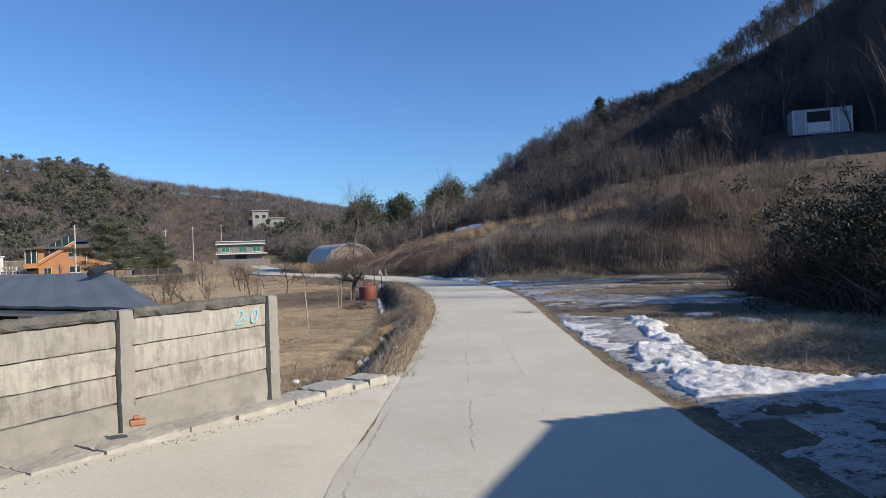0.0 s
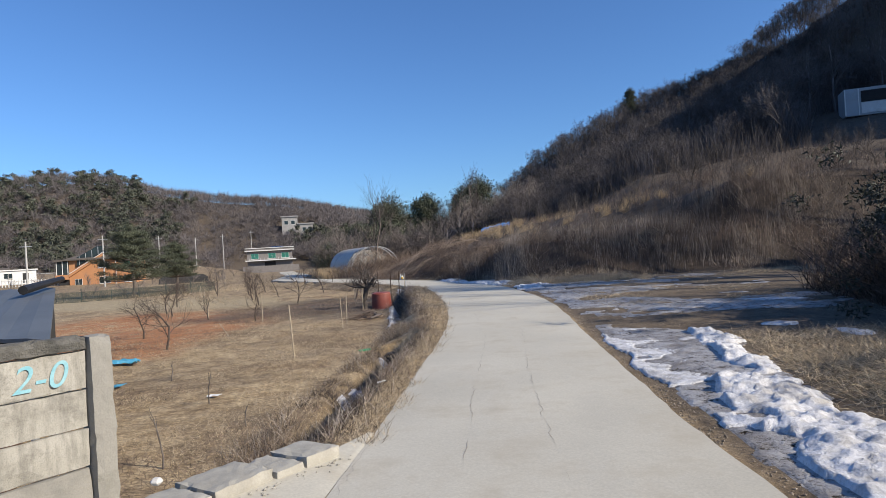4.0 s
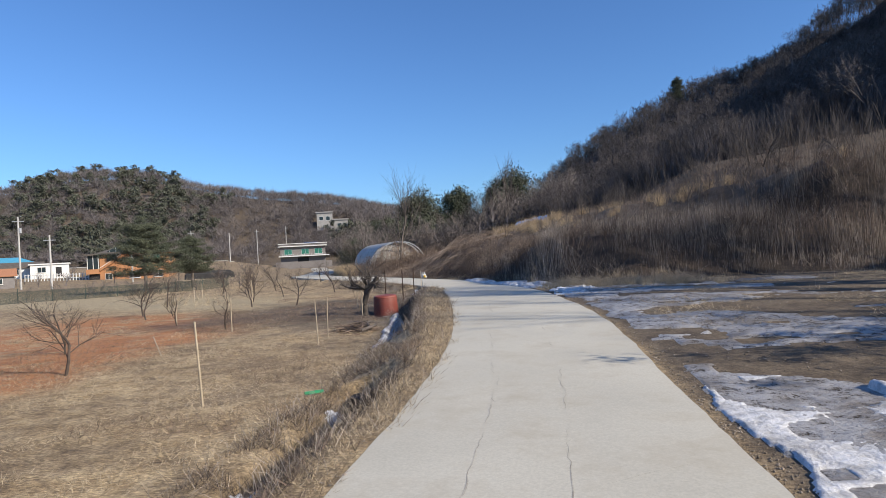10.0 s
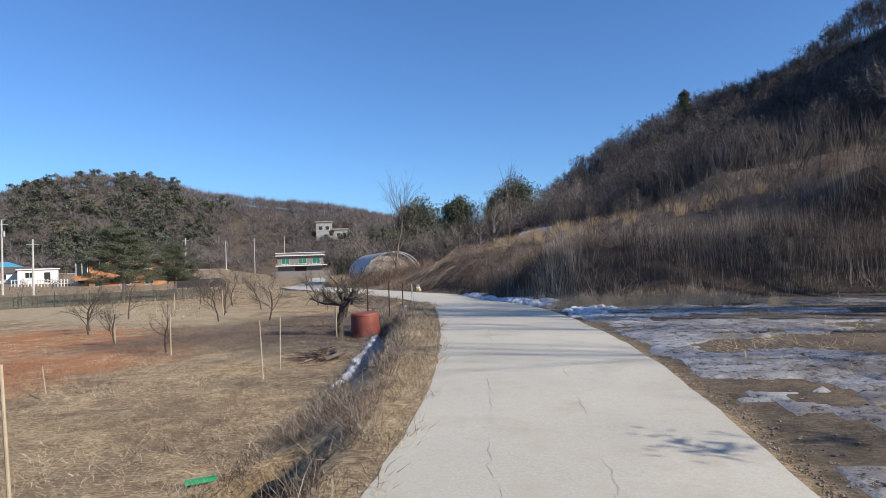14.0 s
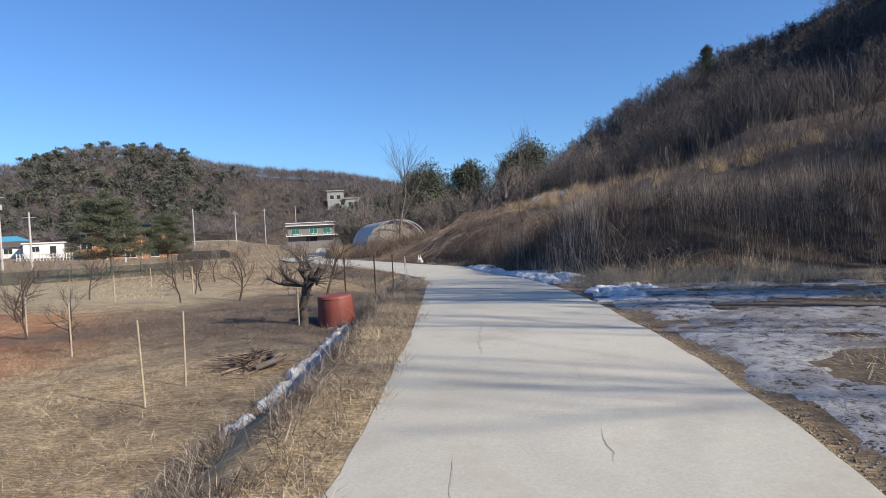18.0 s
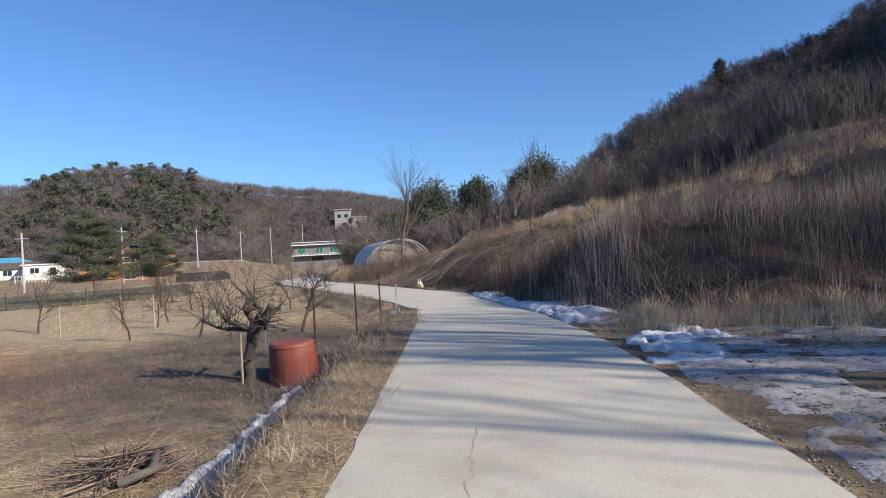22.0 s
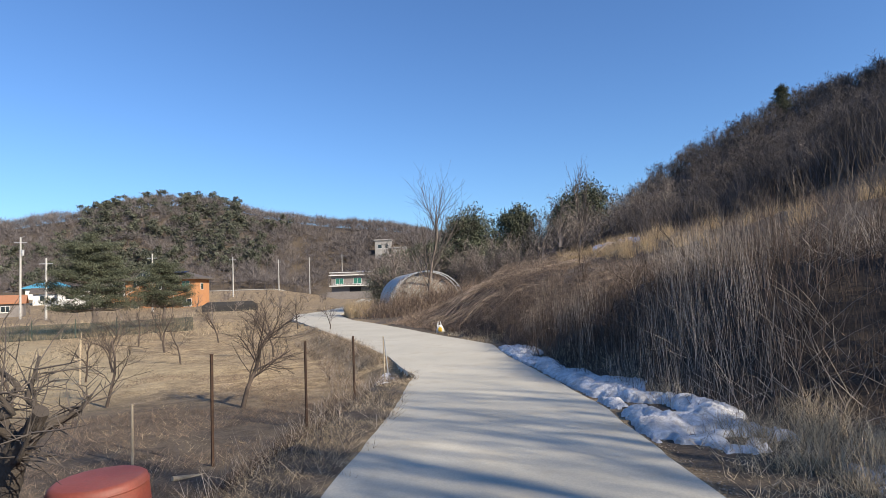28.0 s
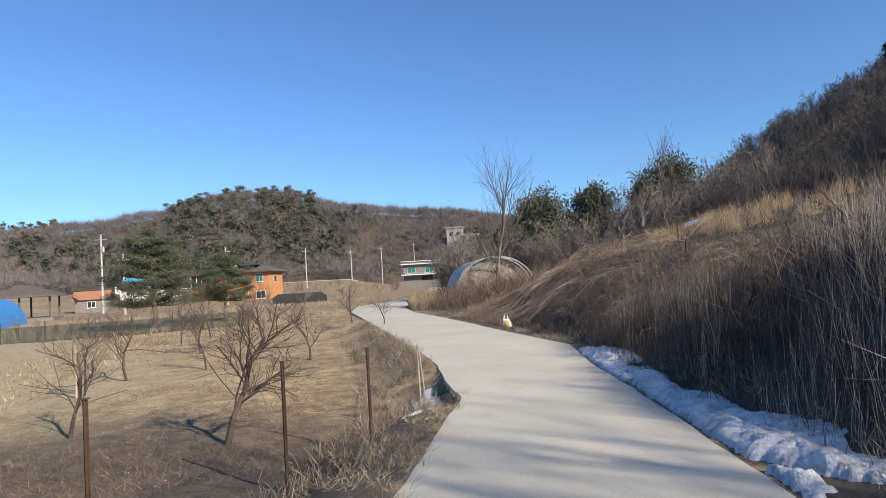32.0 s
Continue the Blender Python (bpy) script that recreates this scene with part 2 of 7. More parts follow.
def land(x, y):
    x, y = np.asarray(x, float), np.asarray(y, float)
    l, r, zr = ROAD_L(y), ROAD_R(y), ROAD_Z(y)
    # the field on the low side
    u = l - x
    field = -0.52 - 0.006 * np.clip(-x - 6, 0, 60) + 0.10 * (fbm(x * 0.25, y * 0.25, 3) - 0.5) + 0.05 * (fbm(x * 1.7, y * 1.7, 2) - 0.5)
    field = np.where(y < 13, field + (zr - 0.0 + 0.35) * (1 - smooth01(y, 10.5, 13)) * smooth01(x, -8, -4), field)
    off, deep, lip = ditch_at(y)
    low = zr + (field - zr) * smooth01(u, lip, off + 0.75)
    low = low - deep * np.exp(-(((u - off) / np.where(u > off, 0.25, np.maximum(0.45 * (off - lip), 0.15))) ** 2)) - 0.006 * np.exp(-((u / 0.25) ** 2))
    low = low - 0.26 * smooth01(u, 0.015, 0.10) * (1 - smooth01(u, 0.3, 1.1)) * np.exp(-(((y - 44.6) / 1.5) ** 2))
    # the shelf and the bank on the high side
    w = x - r
    shelf = zr - 0.05 + 0.10 * (fbm(x * 0.5, y * 0.5, 3) - 0.5) + 0.015 * np.clip(w, 0, 12)
    d = y - TOE(x)
    side = (x - SHELF_R(y)) * 0.8 * (y < 37)
    d = np.maximum(d, np.where(y < 37, side, 0))
    d = np.where(y < 37, d, np.maximum(d, (x - 15) * 0.8 * smooth01(44 - y, 0, 7)))
    d = np.minimum(np.maximum(d, 0), np.maximum(w * 1.2, 0))
    lump = fbm(x * 0.35 + 9, y * 0.35, 3) - 0.5
    W = BANK_W(x)
    bank = 1.8 * smooth01(d, 0, 3.6 + 4.0 * smooth01(-x, -3, 4)) * smooth01(BANK_H(x), 0, 2.5) + np.maximum(BANK_H(x) - 1.8, 0) * smooth01(d, 2, W) + UPPER(x) * np.clip(d - W, 0, 45)
    bank = bank + 1.0 * lump * smooth01(d, 0.3, 4) * smooth01(BANK_H(x), 0, 2)
    hill = HILL(x) * smooth01(y + 0.3 * x, 78, 215)
    # hillock added out of view to shade the thicket beside the shelf
    hill = np.maximum(hill, np.clip((x - 30) * 1.3, 0, 20) * smooth01(y, 7, 19) * smooth01(36 - y, 0, 12))
    # higher hill added beyond the view to keep the sun off the woods
    hill = np.maximum(hill, 64 * smooth01(x, 56, 92) * smooth01(y, 28, 47))
    high = shelf + np.maximum(bank, hill) + 0.1 * np.minimum(bank, hill)
    low = low - 0.48 * np.exp(-(((x + 2.36) / 0.30) ** 2) - ((y - 21.95) / 0.36) ** 2)
    high = high + 0.28 * np.exp(-(((x - 6.0) / 1.2) ** 2) - ((y - 14.9) / 1.5) ** 2)
    low = low - 0.22 * np.exp(-(((x + 4.95) / 0.75) ** 2) - ((y - 35.1) / 0.9) ** 2)
    z = np.where(x > (l + r) / 2, high, low)
    inside = np.minimum(x - l, r - x)
    z = np.where(inside > 0, zr - 0.008 - 0.06 * smooth01(inside, 0.12, 0.4), z)
    # the valley floor far ahead and the wooded hills round it
    far = smooth01(y, 66, 110)
    flat_far = -0.6 - 0.004 * np.clip(y - 60, 0, 200)
    z = np.where(x < r, z * (1 - far) + flat_far * far, z)
    R, B = np.hypot(x, y - 10), np.degrees(np.arctan2(x, y - 10))
    top = 1.06 * FAR_TOP(B) * (0.92 + 0.16 * fbm(B * 0.22 + 40, R * 0.01, 3))
    z = z + (3.6 * smooth01(R, 125, 215) + 0.5 * (fbm(x * 0.05, y * 0.05, 3) - 0.5) * smooth01(R, 110, 150)) * smooth01(-B, 24.5, 28) * (1 - smooth01(R, 240, 320))
    rise = smooth01(R, 238, 350)
    z = np.where(R > 200, np.maximum(z, z * (1 - rise) + top * rise), z)
    return z


def ground_z(x, y):
    return float(land(np.array([x]), np.array([y]))[0])


# ---- materials ----
def nodes_of(name):
    m = bpy.data.materials.new(name)
    m.use_nodes = True
    t = m.node_tree
    return m, t.nodes, t.links, t.nodes["Principled BSDF"]


def noise_node(N, L, scale, detail=5, rough=0.6, coord=None, dim="3D"):
    n = N.new("ShaderNodeTexNoise")
    n.inputs["Scale"].default_value, n.inputs["Detail"].default_value, n.inputs["Roughness"].default_value = scale, detail, rough
    if coord:
        L.new(coord, n.inputs["Vector"])
    return n.outputs[0]


def ramp_node(N, L, fac, stops):
    r = N.new("ShaderNodeValToRGB")
    e = r.color_ramp.elements
    while len(e) < len(stops):
        e.new(0.5)
    for i, (p, c) in enumerate(stops):
        e[i].position, e[i].color = p, (*c, 1)
    L.new(fac, r.inputs[0])
    return r.outputs[0]


def mix_node(N, L, fac, a, b, mode="MIX"):
    m = N.new("ShaderNodeMix")
    m.data_type, m.blend_type = "RGBA", mode
    for s, v in ((m.inputs[0], fac), (m.inputs[6], a), (m.inputs[7], b)):
        if isinstance(v, (int, float)):
            s.default_value = v
        elif isinstance(v, tuple):
            s.default_value = (*v, 1)
        else:
            L.new(v, s)
    return m.outputs[2]


def surface(name, a, b, scale=3.0, fine=40.0, rough=0.85, bump=0.3, metal=0.0, dirt=None, dirt_scale=1.2, dirt_amount=0.5, island=0.0, dist=0.02, obj_rand=0.0, streak=None):
    """A surface between two colours at a coarse scale, with fine grain, stains and relief."""
    m, N, L, P = nodes_of(name)
    co = N.new("ShaderNodeTexCoord").outputs["Object"]
    c1 = noise_node(N, L, scale, 4, 0.6, co)
    col = ramp_node(N, L, c1, [(0.3, a), (0.7, b)])
    c2 = noise_node(N, L, fine, 3, 0.7, co)
    col = mix_node(N, L, 0.5, col, ramp_node(N, L, c2, [(0.25, (0.55, 0.55, 0.55)), (0.75, (1.0, 1.0, 1.0))]), "MULTIPLY")
    if dirt:
        co3 = co
        if streak:
            vm = N.new("ShaderNodeVectorMath")
            vm.operation = "MULTIPLY"
            vm.inputs[1].default_value = streak
            L.new(co, vm.inputs[0])
            co3 = vm.outputs[0]
        c3 = noise_node(N, L, dirt_scale, 6, 0.7, co3)
        f = ramp_node(N, L, c3, [(0.48, (0, 0, 0)), (0.68, (dirt_amount,) * 3)])
        col = mix_node(N, L, f, col, dirt)
    if island:
        g = N.new("ShaderNodeNewGeometry").outputs["Random Per Island"]
        v = ramp_node(N, L, g, [(0.0, (1 - island,) * 3), (1.0, (1 + island,) * 3)])
        col = mix_node(N, L, 1.0, col, v, "MULTIPLY")
    if obj_rand:
        g = N.new("ShaderNodeObjectInfo").outputs["Random"]
        v = ramp_node(N, L, g, [(0.0, (1 - obj_rand,) * 3), (1.0, (1 + obj_rand,) * 3)])
        col = mix_node(N, L, 1.0, col, v, "MULTIPLY")
    L.new(col, P.inputs["Base Color"])
    P.inputs["Roughness"].default_value, P.inputs["Metallic"].default_value = rough, metal
    if bump:
        bp = N.new("ShaderNodeBump")
        bp.inputs["Strength"].default_value, bp.inputs["Distance"].default_value = bump, dist
        L.new(c2, bp.inputs["Height"])
        L.new(bp.outputs[0], P.inputs["Normal"])
    return m


def ground_material():
    m, N, L, P = nodes_of("winter_ground")
    co = N.new("ShaderNodeTexCoord").outputs["Object"]
    att = N.new("ShaderNodeAttribute")
    att.attribute_name = "zone"
    sep = N.new("ShaderNodeSeparateColor")
    L.new(att.outputs["Color"], sep.inputs[0])
    big, mid, fine = noise_node(N, L, 0.35, 5, 0.6, co), noise_node(N, L, 2.3, 6, 0.7, co), noise_node(N, L, 19, 7, 0.8, co)
    straw = ramp_node(N, L, mid, [(0.3, (0.20, 0.138, 0.075)), (0.46, (0.39, 0.29, 0.165)), (0.66, (0.60, 0.48, 0.30))])
    dark = ramp_node(N, L, mid, [(0.3, (0.12, 0.088, 0.058)), (0.7, (0.29, 0.22, 0.145))])
    col = mix_node(N, L, ramp_node(N, L, big, [(0.42, (0, 0, 0)), (0.60, (0.5,) * 3)]), straw, dark)
    col = mix_node(N, L, ramp_node(N, L, noise_node(N, L, 1.1, 5, 0.7, co), [(0.47, (0, 0, 0)), (0.64, (0.5,) * 3)]), col, dark)
    red = ramp_node(N, L, mid, [(0.3, (0.33, 0.130, 0.048)), (0.7, (0.52, 0.250, 0.105))])
    red = mix_node(N, L, ramp_node(N, L, noise_node(N, L, 0.7, 5, 0.7, co), [(0.48, (0, 0, 0)), (0.62, (0.7,) * 3)]), red, straw)
    pale = ramp_node(N, L, mid, [(0.3, (0.33, 0.265, 0.155)), (0.7, (0.54, 0.445, 0.285))])
    litter = ramp_node(N, L, mid, [(0.3, (0.050, 0.039, 0.030)), (0.7, (0.155, 0.120, 0.088))])
    # matted strands lying in two directions
    mats = []
    for turn, sx, sy in ((0.5, 8.0, 46.0), (-0.75, 44.0, 9.0), (1.6, 10.0, 60.0)):
        mp = N.new("ShaderNodeMapping")
        mp.inputs["Rotation"].default_value, mp.inputs["Scale"].default_value = (0, 0, turn), (sx, sy, 12.0)
        L.new(co, mp.inputs["Vector"])
        mats.append(noise_node(N, L, 1.0, 3, 0.6, mp.outputs[0]))
    mat = mix_node(N, L, 0.5, mix_node(N, L, 0.5, mats[0], mats[1], "LIGHTEN"), mats[2])
    col = mix_node(N, L, 0.85, col, ramp_node(N, L, mat, [(0.40, (0.42, 0.39, 0.36)), (0.51, (1.0, 0.98, 0.95)), (0.62, (1.6, 1.55, 1.45))]), "MULTIPLY")
    col = mix_node(N, L, sep.outputs[0], col, red)
    col = mix_node(N, L, sep.outputs[1], col, litter)
    col = mix_node(N, L, sep.outputs[2], col, pale)
    # near-black soil tone carries the shade under the bank brush and the woods
    shade_tone = ramp_node(N, L, mid, [(0.3, (0.030, 0.022, 0.017)), (0.7, (0.088, 0.065, 0.049))])
    col = mix_node(N, L, att.outputs["Alpha"], shade_tone, col)
    col = mix_node(N, L, 0.7, col, ramp_node(N, L, fine, [(0.36, (0.26, 0.245, 0.23)), (0.60, (1.25, 1.25, 1.25))]), "MULTIPLY")
    grit = noise_node(N, L, 95, 4, 0.8, co)
    col = mix_node(N, L, 0.6, col, ramp_node(N, L, grit, [(0.3, (0.45, 0.43, 0.40)), (0.7, (1.15, 1.13, 1.1))]), "MULTIPLY")
    L.new(col, P.inputs["Base Color"])
    P.inputs["Roughness"].default_value = 0.95
    bp = N.new("ShaderNodeBump")
    bp.inputs["Strength"].default_value, bp.inputs["Distance"].default_value = 0.6, 0.05
    L.new(fine, bp.inputs["Height"])
    L.new(bp.outputs[0], P.inputs["Normal"])
    return m


M_GROUND = ground_material()
M_CONCRETE = surface("worn_concrete_road", (0.475, 0.447, 0.372), (0.59, 0.558, 0.468), 0.55, 40, 0.85, 0.16, dirt=(0.385, 0.345, 0.27), dirt_scale=1.1, dirt_amount=0.75, dist=0.006)
def board_material():
    m, N, L, P = nodes_of("rain_stained_precast")
    co = N.new("ShaderNodeTexCoord").outputs["Object"]
    vm = N.new("ShaderNodeVectorMath")
    vm.operation = "MULTIPLY"
    vm.inputs[1].default_value = (9.0, 2.0, 1.6)
    L.new(co, vm.inputs[0])
    base = ramp_node(N, L, noise_node(N, L, 2.2, 5, 0.6, co), [(0.3, (0.29, 0.275, 0.235)), (0.7, (0.42, 0.40, 0.35))])
    drip = noise_node(N, L, 1.4, 6, 0.75, vm.outputs[0])
    blot = noise_node(N, L, 3.6, 6, 0.75, co)
    col = mix_node(N, L, ramp_node(N, L, drip, [(0.46, (0, 0, 0)), (0.66, (0.75,) * 3)]), base, (0.19, 0.18, 0.155))
    col = mix_node(N, L, ramp_node(N, L, blot, [(0.52, (0, 0, 0)), (0.70, (0.8,) * 3)]), col, (0.15, 0.14, 0.12))
    pores = noise_node(N, L, 120, 4, 0.8, co)
    col = mix_node(N, L, 0.6, col, ramp_node(N, L, pores, [(0.30, (0.45,) * 3), (0.50, (1.0,) * 3)]), "MULTIPLY")
    v = ramp_node(N, L, N.new("ShaderNodeObjectInfo").outputs["Random"], [(0.0, (0.80,) * 3), (1.0, (1.12,) * 3)])
    col = mix_node(N, L, 1.0, col, v, "MULTIPLY")
    L.new(col, P.inputs["Base Color"])
    P.inputs["Roughness"].default_value = 0.92
    bp = N.new("ShaderNodeBump")
    bp.inputs["Strength"].default_value, bp.inputs["Distance"].default_value = 0.5, 0.008
    L.new(pores, bp.inputs["Height"])
    L.new(bp.outputs[0], P.inputs["Normal"])
    return m


M_BOARD = board_material()
M_COPING = surface("dark_weathered_concrete", (0.095, 0.09, 0.08), (0.19, 0.18, 0.16), 7.0, 60, 0.95, 0.9, dirt=(0.045, 0.045, 0.04), dirt_scale=5.0, dirt_amount=0.8, dist=0.02)
def snow_material(name, white, grey, soil, melt, rough, thin=False):
    """Crusted old snow with grit, soil melting through it and a rough relief; thin crusts break up into holes."""
    m, N, L, P = nodes_of(name)
    co = N.new("ShaderNodeTexCoord").outputs["Object"]
    big, mid, fine, grit = noise_node(N, L, 0.9, 6, 0.65, co), noise_node(N, L, 5.0, 6, 0.7, co), noise_node(N, L, 26, 5, 0.75, co), noise_node(N, L, 110, 3, 0.8, co)
    col = ramp_node(N, L, mid, [(0.32, grey), (0.56, white)])
    col = mix_node(N, L, ramp_node(N, L, fine, [(0.30, (0.75,) * 3), (0.52, (0, 0, 0))]), col, grey)
    col = mix_node(N, L, ramp_node(N, L, grit, [(0.60, (0, 0, 0)), (0.72, (0.7,) * 3)]), col, soil)
    col = mix_node(N, L, ramp_node(N, L, big, [(melt, (0, 0, 0)), (melt + 0.14, (0.85,) * 3)]), col, mix_node(N, L, fine, soil, grey))
    L.new(col, P.inputs["Base Color"])
    P.inputs["Roughness"].default_value = rough
    b1, b2 = N.new("ShaderNodeBump"), N.new("ShaderNodeBump")
    b1.inputs["Strength"].default_value, b1.inputs["Distance"].default_value = 0.9, 0.06
    b2.inputs["Strength"].default_value, b2.inputs["Distance"].default_value = 0.8, 0.015
    L.new(mid, b1.inputs["Height"])
    L.new(fine, b2.inputs["Height"])
    L.new(b1.outputs[0], b2.inputs["Normal"])
    L.new(b2.outputs[0], P.inputs["Normal"])
    if thin:
        hole = mix_node(N, L, 0.5, mid, fine)
        L.new(ramp_node(N, L, hole, [(0.40, (0, 0, 0)), (0.47, (1, 1, 1))]), P.inputs["Alpha"])
    return m


M_SNOW = snow_material("old_dirty_snow", (0.74, 0.74, 0.75), (0.40, 0.39, 0.38), (0.18, 0.15, 0.115), 0.54, 0.6)
M_ICE = snow_material("thin_grey_ice", (0.42, 0.412, 0.41), (0.20, 0.182, 0.164), (0.16, 0.132, 0.10), 0.46, 0.42, True)
M_DARKBARK = surface("dark_rough_bark", (0.045, 0.037, 0.032), (0.10, 0.083, 0.07), 6, 60, 0.95, 0.8, dist=0.02)
M_ORCHARD = surface("dark_fruit_tree_bark", (0.050, 0.037, 0.030), (0.105, 0.080, 0.066), 5, 50, 0.95, 0.4, island=0.3)
M_BARK = surface("grey_brown_bark", (0.10, 0.082, 0.07), (0.19, 0.16, 0.14), 4, 50, 0.95, 0.4, island=0.3)
M_TWIG = surface("grey_bare_twigs", (0.065, 0.054, 0.048), (0.125, 0.106, 0.093), 0.3, 9, 0.95, 0, island=0.35)
M_MIDTWIG = surface("brown_bare_twigs", (0.135, 0.112, 0.100), (0.25, 0.212, 0.188), 0.3, 9, 0.95, 0, island=0.35)
M_FARTWIG = surface("far_bare_woods", (0.128, 0.112, 0.111), (0.205, 0.179, 0.173), 0.02, 0.4, 0.95, 0, island=0.3)
M_PINE = surface("pine_needles", (0.042, 0.053, 0.031), (0.110, 0.122, 0.076), 0.7, 12, 0.8, 0, island=0.4)
M_FARPINE = surface("far_pine_needles", (0.060, 0.067, 0.048), (0.105, 0.112, 0.078), 0.05, 2, 0.9, 0, island=0.35)
M_REED = surface("dry_reed_stalks", (0.19, 0.158, 0.130), (0.50, 0.425, 0.350), 0.25, 5, 0.9, 0, island=0.6)
M_BRUSH = surface("dead_brush_stems", (0.108, 0.075, 0.056), (0.30, 0.222, 0.168), 0.3, 5, 0.95, 0, island=0.65)
# darker than the brush above: its low tone holds the shadow between stems
M_TANGLE = surface("shade_toned_dead_tangle", (0.038, 0.027, 0.021), (0.185, 0.134, 0.104), 0.4, 5, 0.95, 0, island=0.8)
# darkest bark tone lowered to stand for shade inside the woods
M_FOREST = surface("shade_toned_oak_bark", (0.046, 0.040, 0.039), (0.170, 0.148, 0.143), 0.3, 9, 0.95, 0, island=0.5)
M_STRAW = surface("dry_straw_grass", (0.31, 0.24, 0.155), (0.57, 0.47, 0.33), 0.5, 8, 0.9, 0, island=0.75)
M_GOLD = surface("golden_reeds", (0.38, 0.275, 0.155), (0.55, 0.42, 0.26), 0.5, 8, 0.9, 0, island=0.3)
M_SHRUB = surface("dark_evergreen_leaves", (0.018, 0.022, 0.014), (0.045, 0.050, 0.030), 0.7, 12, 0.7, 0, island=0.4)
M_VILLA = surface("dull_white_render", (0.30, 0.29, 0.275), (0.40, 0.385, 0.365), 1.0, 25, 0.85, 0.1)
M_MOUND = surface("pale_brown_dead_stems", (0.115, 0.084, 0.067), (0.31, 0.242, 0.193), 0.3, 5, 0.95, 0, island=0.6)
M_RUST = surface("red_brown_rubber", (0.205, 0.046, 0.032), (0.285, 0.070, 0.048), 2.0, 30, 0.6, 0.25, dirt=(0.17, 0.080, 0.06), dirt_scale=2.5, dist=0.01)
M_WOOD = surface("bleached_stake_wood", (0.36, 0.29, 0.20), (0.50, 0.42, 0.31), 6, 60, 0.9, 0.4)
M_IRON = surface("rusty_iron_post", (0.055, 0.035, 0.025), (0.12, 0.065, 0.04), 8, 60, 0.85, 0.4)
M_STEEL = surface("galvanised_pipe", (0.42, 0.43, 0.44), (0.55, 0.56, 0.57), 3, 30, 0.45, 0.1, metal=0.6)
M_FILM = surface("milky_greenhouse_film", (0.36, 0.355, 0.33), (0.50, 0.495, 0.47), 0.6, 8, 0.5, 0.3, dirt=(0.17, 0.145, 0.11), dirt_scale=0.9, dirt_amount=0.9)
M_ROOF = surface("blue_grey_metal_roof", (0.10, 0.112, 0.122), (0.14, 0.152, 0.162), 0.6, 25, 0.6, 0.15, metal=0.0)
# for near-black parts, and for shade painted inside openings
M_DARK = surface("near_black_and_painted_shade", (0.02, 0.02, 0.022), (0.035, 0.034, 0.034), 2, 20, 0.9, 0)
M_ORANGE = surface("orange_render", (0.46, 0.215, 0.095), (0.53, 0.26, 0.12), 0.7, 20, 0.85, 0.15)
M_WHITE = surface("off_white_paint", (0.68, 0.68, 0.66), (0.78, 0.78, 0.76), 1.0, 25, 0.8, 0.1, dirt=(0.5, 0.48, 0.44), dirt_scale=1.2)
M_GREYPANEL = surface("pale_grey_steel_panel", (0.34, 0.37, 0.40), (0.44, 0.47, 0.50), 0.8, 30, 0.5, 0.1, dirt=(0.34, 0.31, 0.28), dirt_scale=1.5)
M_BROWNROOF = surface("brown_grey_tiles", (0.085, 0.07, 0.06), (0.14, 0.12, 0.10), 2, 20, 0.8, 0.2)
M_GLASS = surface("dark_window_glass", (0.02, 0.03, 0.035), (0.04, 0.055, 0.06), 1, 5, 0.08, 0)
M_GREENGLASS = surface("green_tinted_glass", (0.03, 0.14, 0.11), (0.05, 0.2, 0.16), 1, 5, 0.1, 0)
M_STONE = surface("grey_cladding", (0.16, 0.145, 0.14), (0.25, 0.23, 0.22), 3, 30, 0.85, 0.2)
M_BLUE = surface("bright_blue_tarpaulin", (0.03, 0.17, 0.50), (0.06, 0.27, 0.62), 2, 20, 0.45, 0.4)
M_POLE = surface("concrete_utility_pole", (0.42, 0.41, 0.39), (0.52, 0.51, 0.49), 2, 30, 0.9, 0.1)
M_NET = surface("green_fence_net", (0.03, 0.05, 0.042), (0.06, 0.085, 0.07), 1.5, 30, 0.8, 0.2)
M_SOLAR = surface("solar_panel_blue", (0.012, 0.02, 0.07), (0.02, 0.04, 0.12), 3, 10, 0.15, 0)
M_YELLOW = surface("yellow_plastic", (0.7, 0.42, 0.03), (0.8, 0.5, 0.05), 3, 20, 0.5, 0.1)
M_BLACK = surface("black_plastic_pipe", (0.012, 0.012, 0.012), (0.025, 0.024, 0.023), 5, 30, 0.5, 0.2)
M_SKYBLUE = surface("light_blue_plastic", (0.05, 0.26, 0.42), (0.10, 0.36, 0.52), 3, 20, 0.5, 0.3)
M_GREEN = surface("green_plastic", (0.02, 0.25, 0.11), (0.04, 0.33, 0.15), 4, 30, 0.5, 0.1)
M_OLDWOOD = surface("weathered_grey_timber", (0.22, 0.20, 0.17), (0.34, 0.31, 0.27), 5, 50, 0.9, 0.4)
M_CRACK = surface("dusty_crack_filling", (0.27, 0.245, 0.20), (0.56, 0.52, 0.44), 5, 30, 0.95, 0)
M_GRAVEL = surface("mixed_gravel", (0.17, 0.14, 0.105), (0.36, 0.30, 0.235), 3, 20, 0.95, 0.2, island=0.4)
M_POSTC = surface("rough_grey_concrete", (0.24, 0.23, 0.20), (0.34, 0.325, 0.29), 3.0, 90, 0.95, 0.5, dirt=(0.15, 0.14, 0.125), dirt_scale=3.0, dist=0.008)
M_WALLDIRTY = surface("stained_precast_concrete", (0.22, 0.21, 0.185), (0.33, 0.315, 0.28), 2.0, 90, 0.92, 0.4, dirt=(0.16, 0.155, 0.14), dirt_scale=2.4, dirt_amount=0.8, dist=0.008)
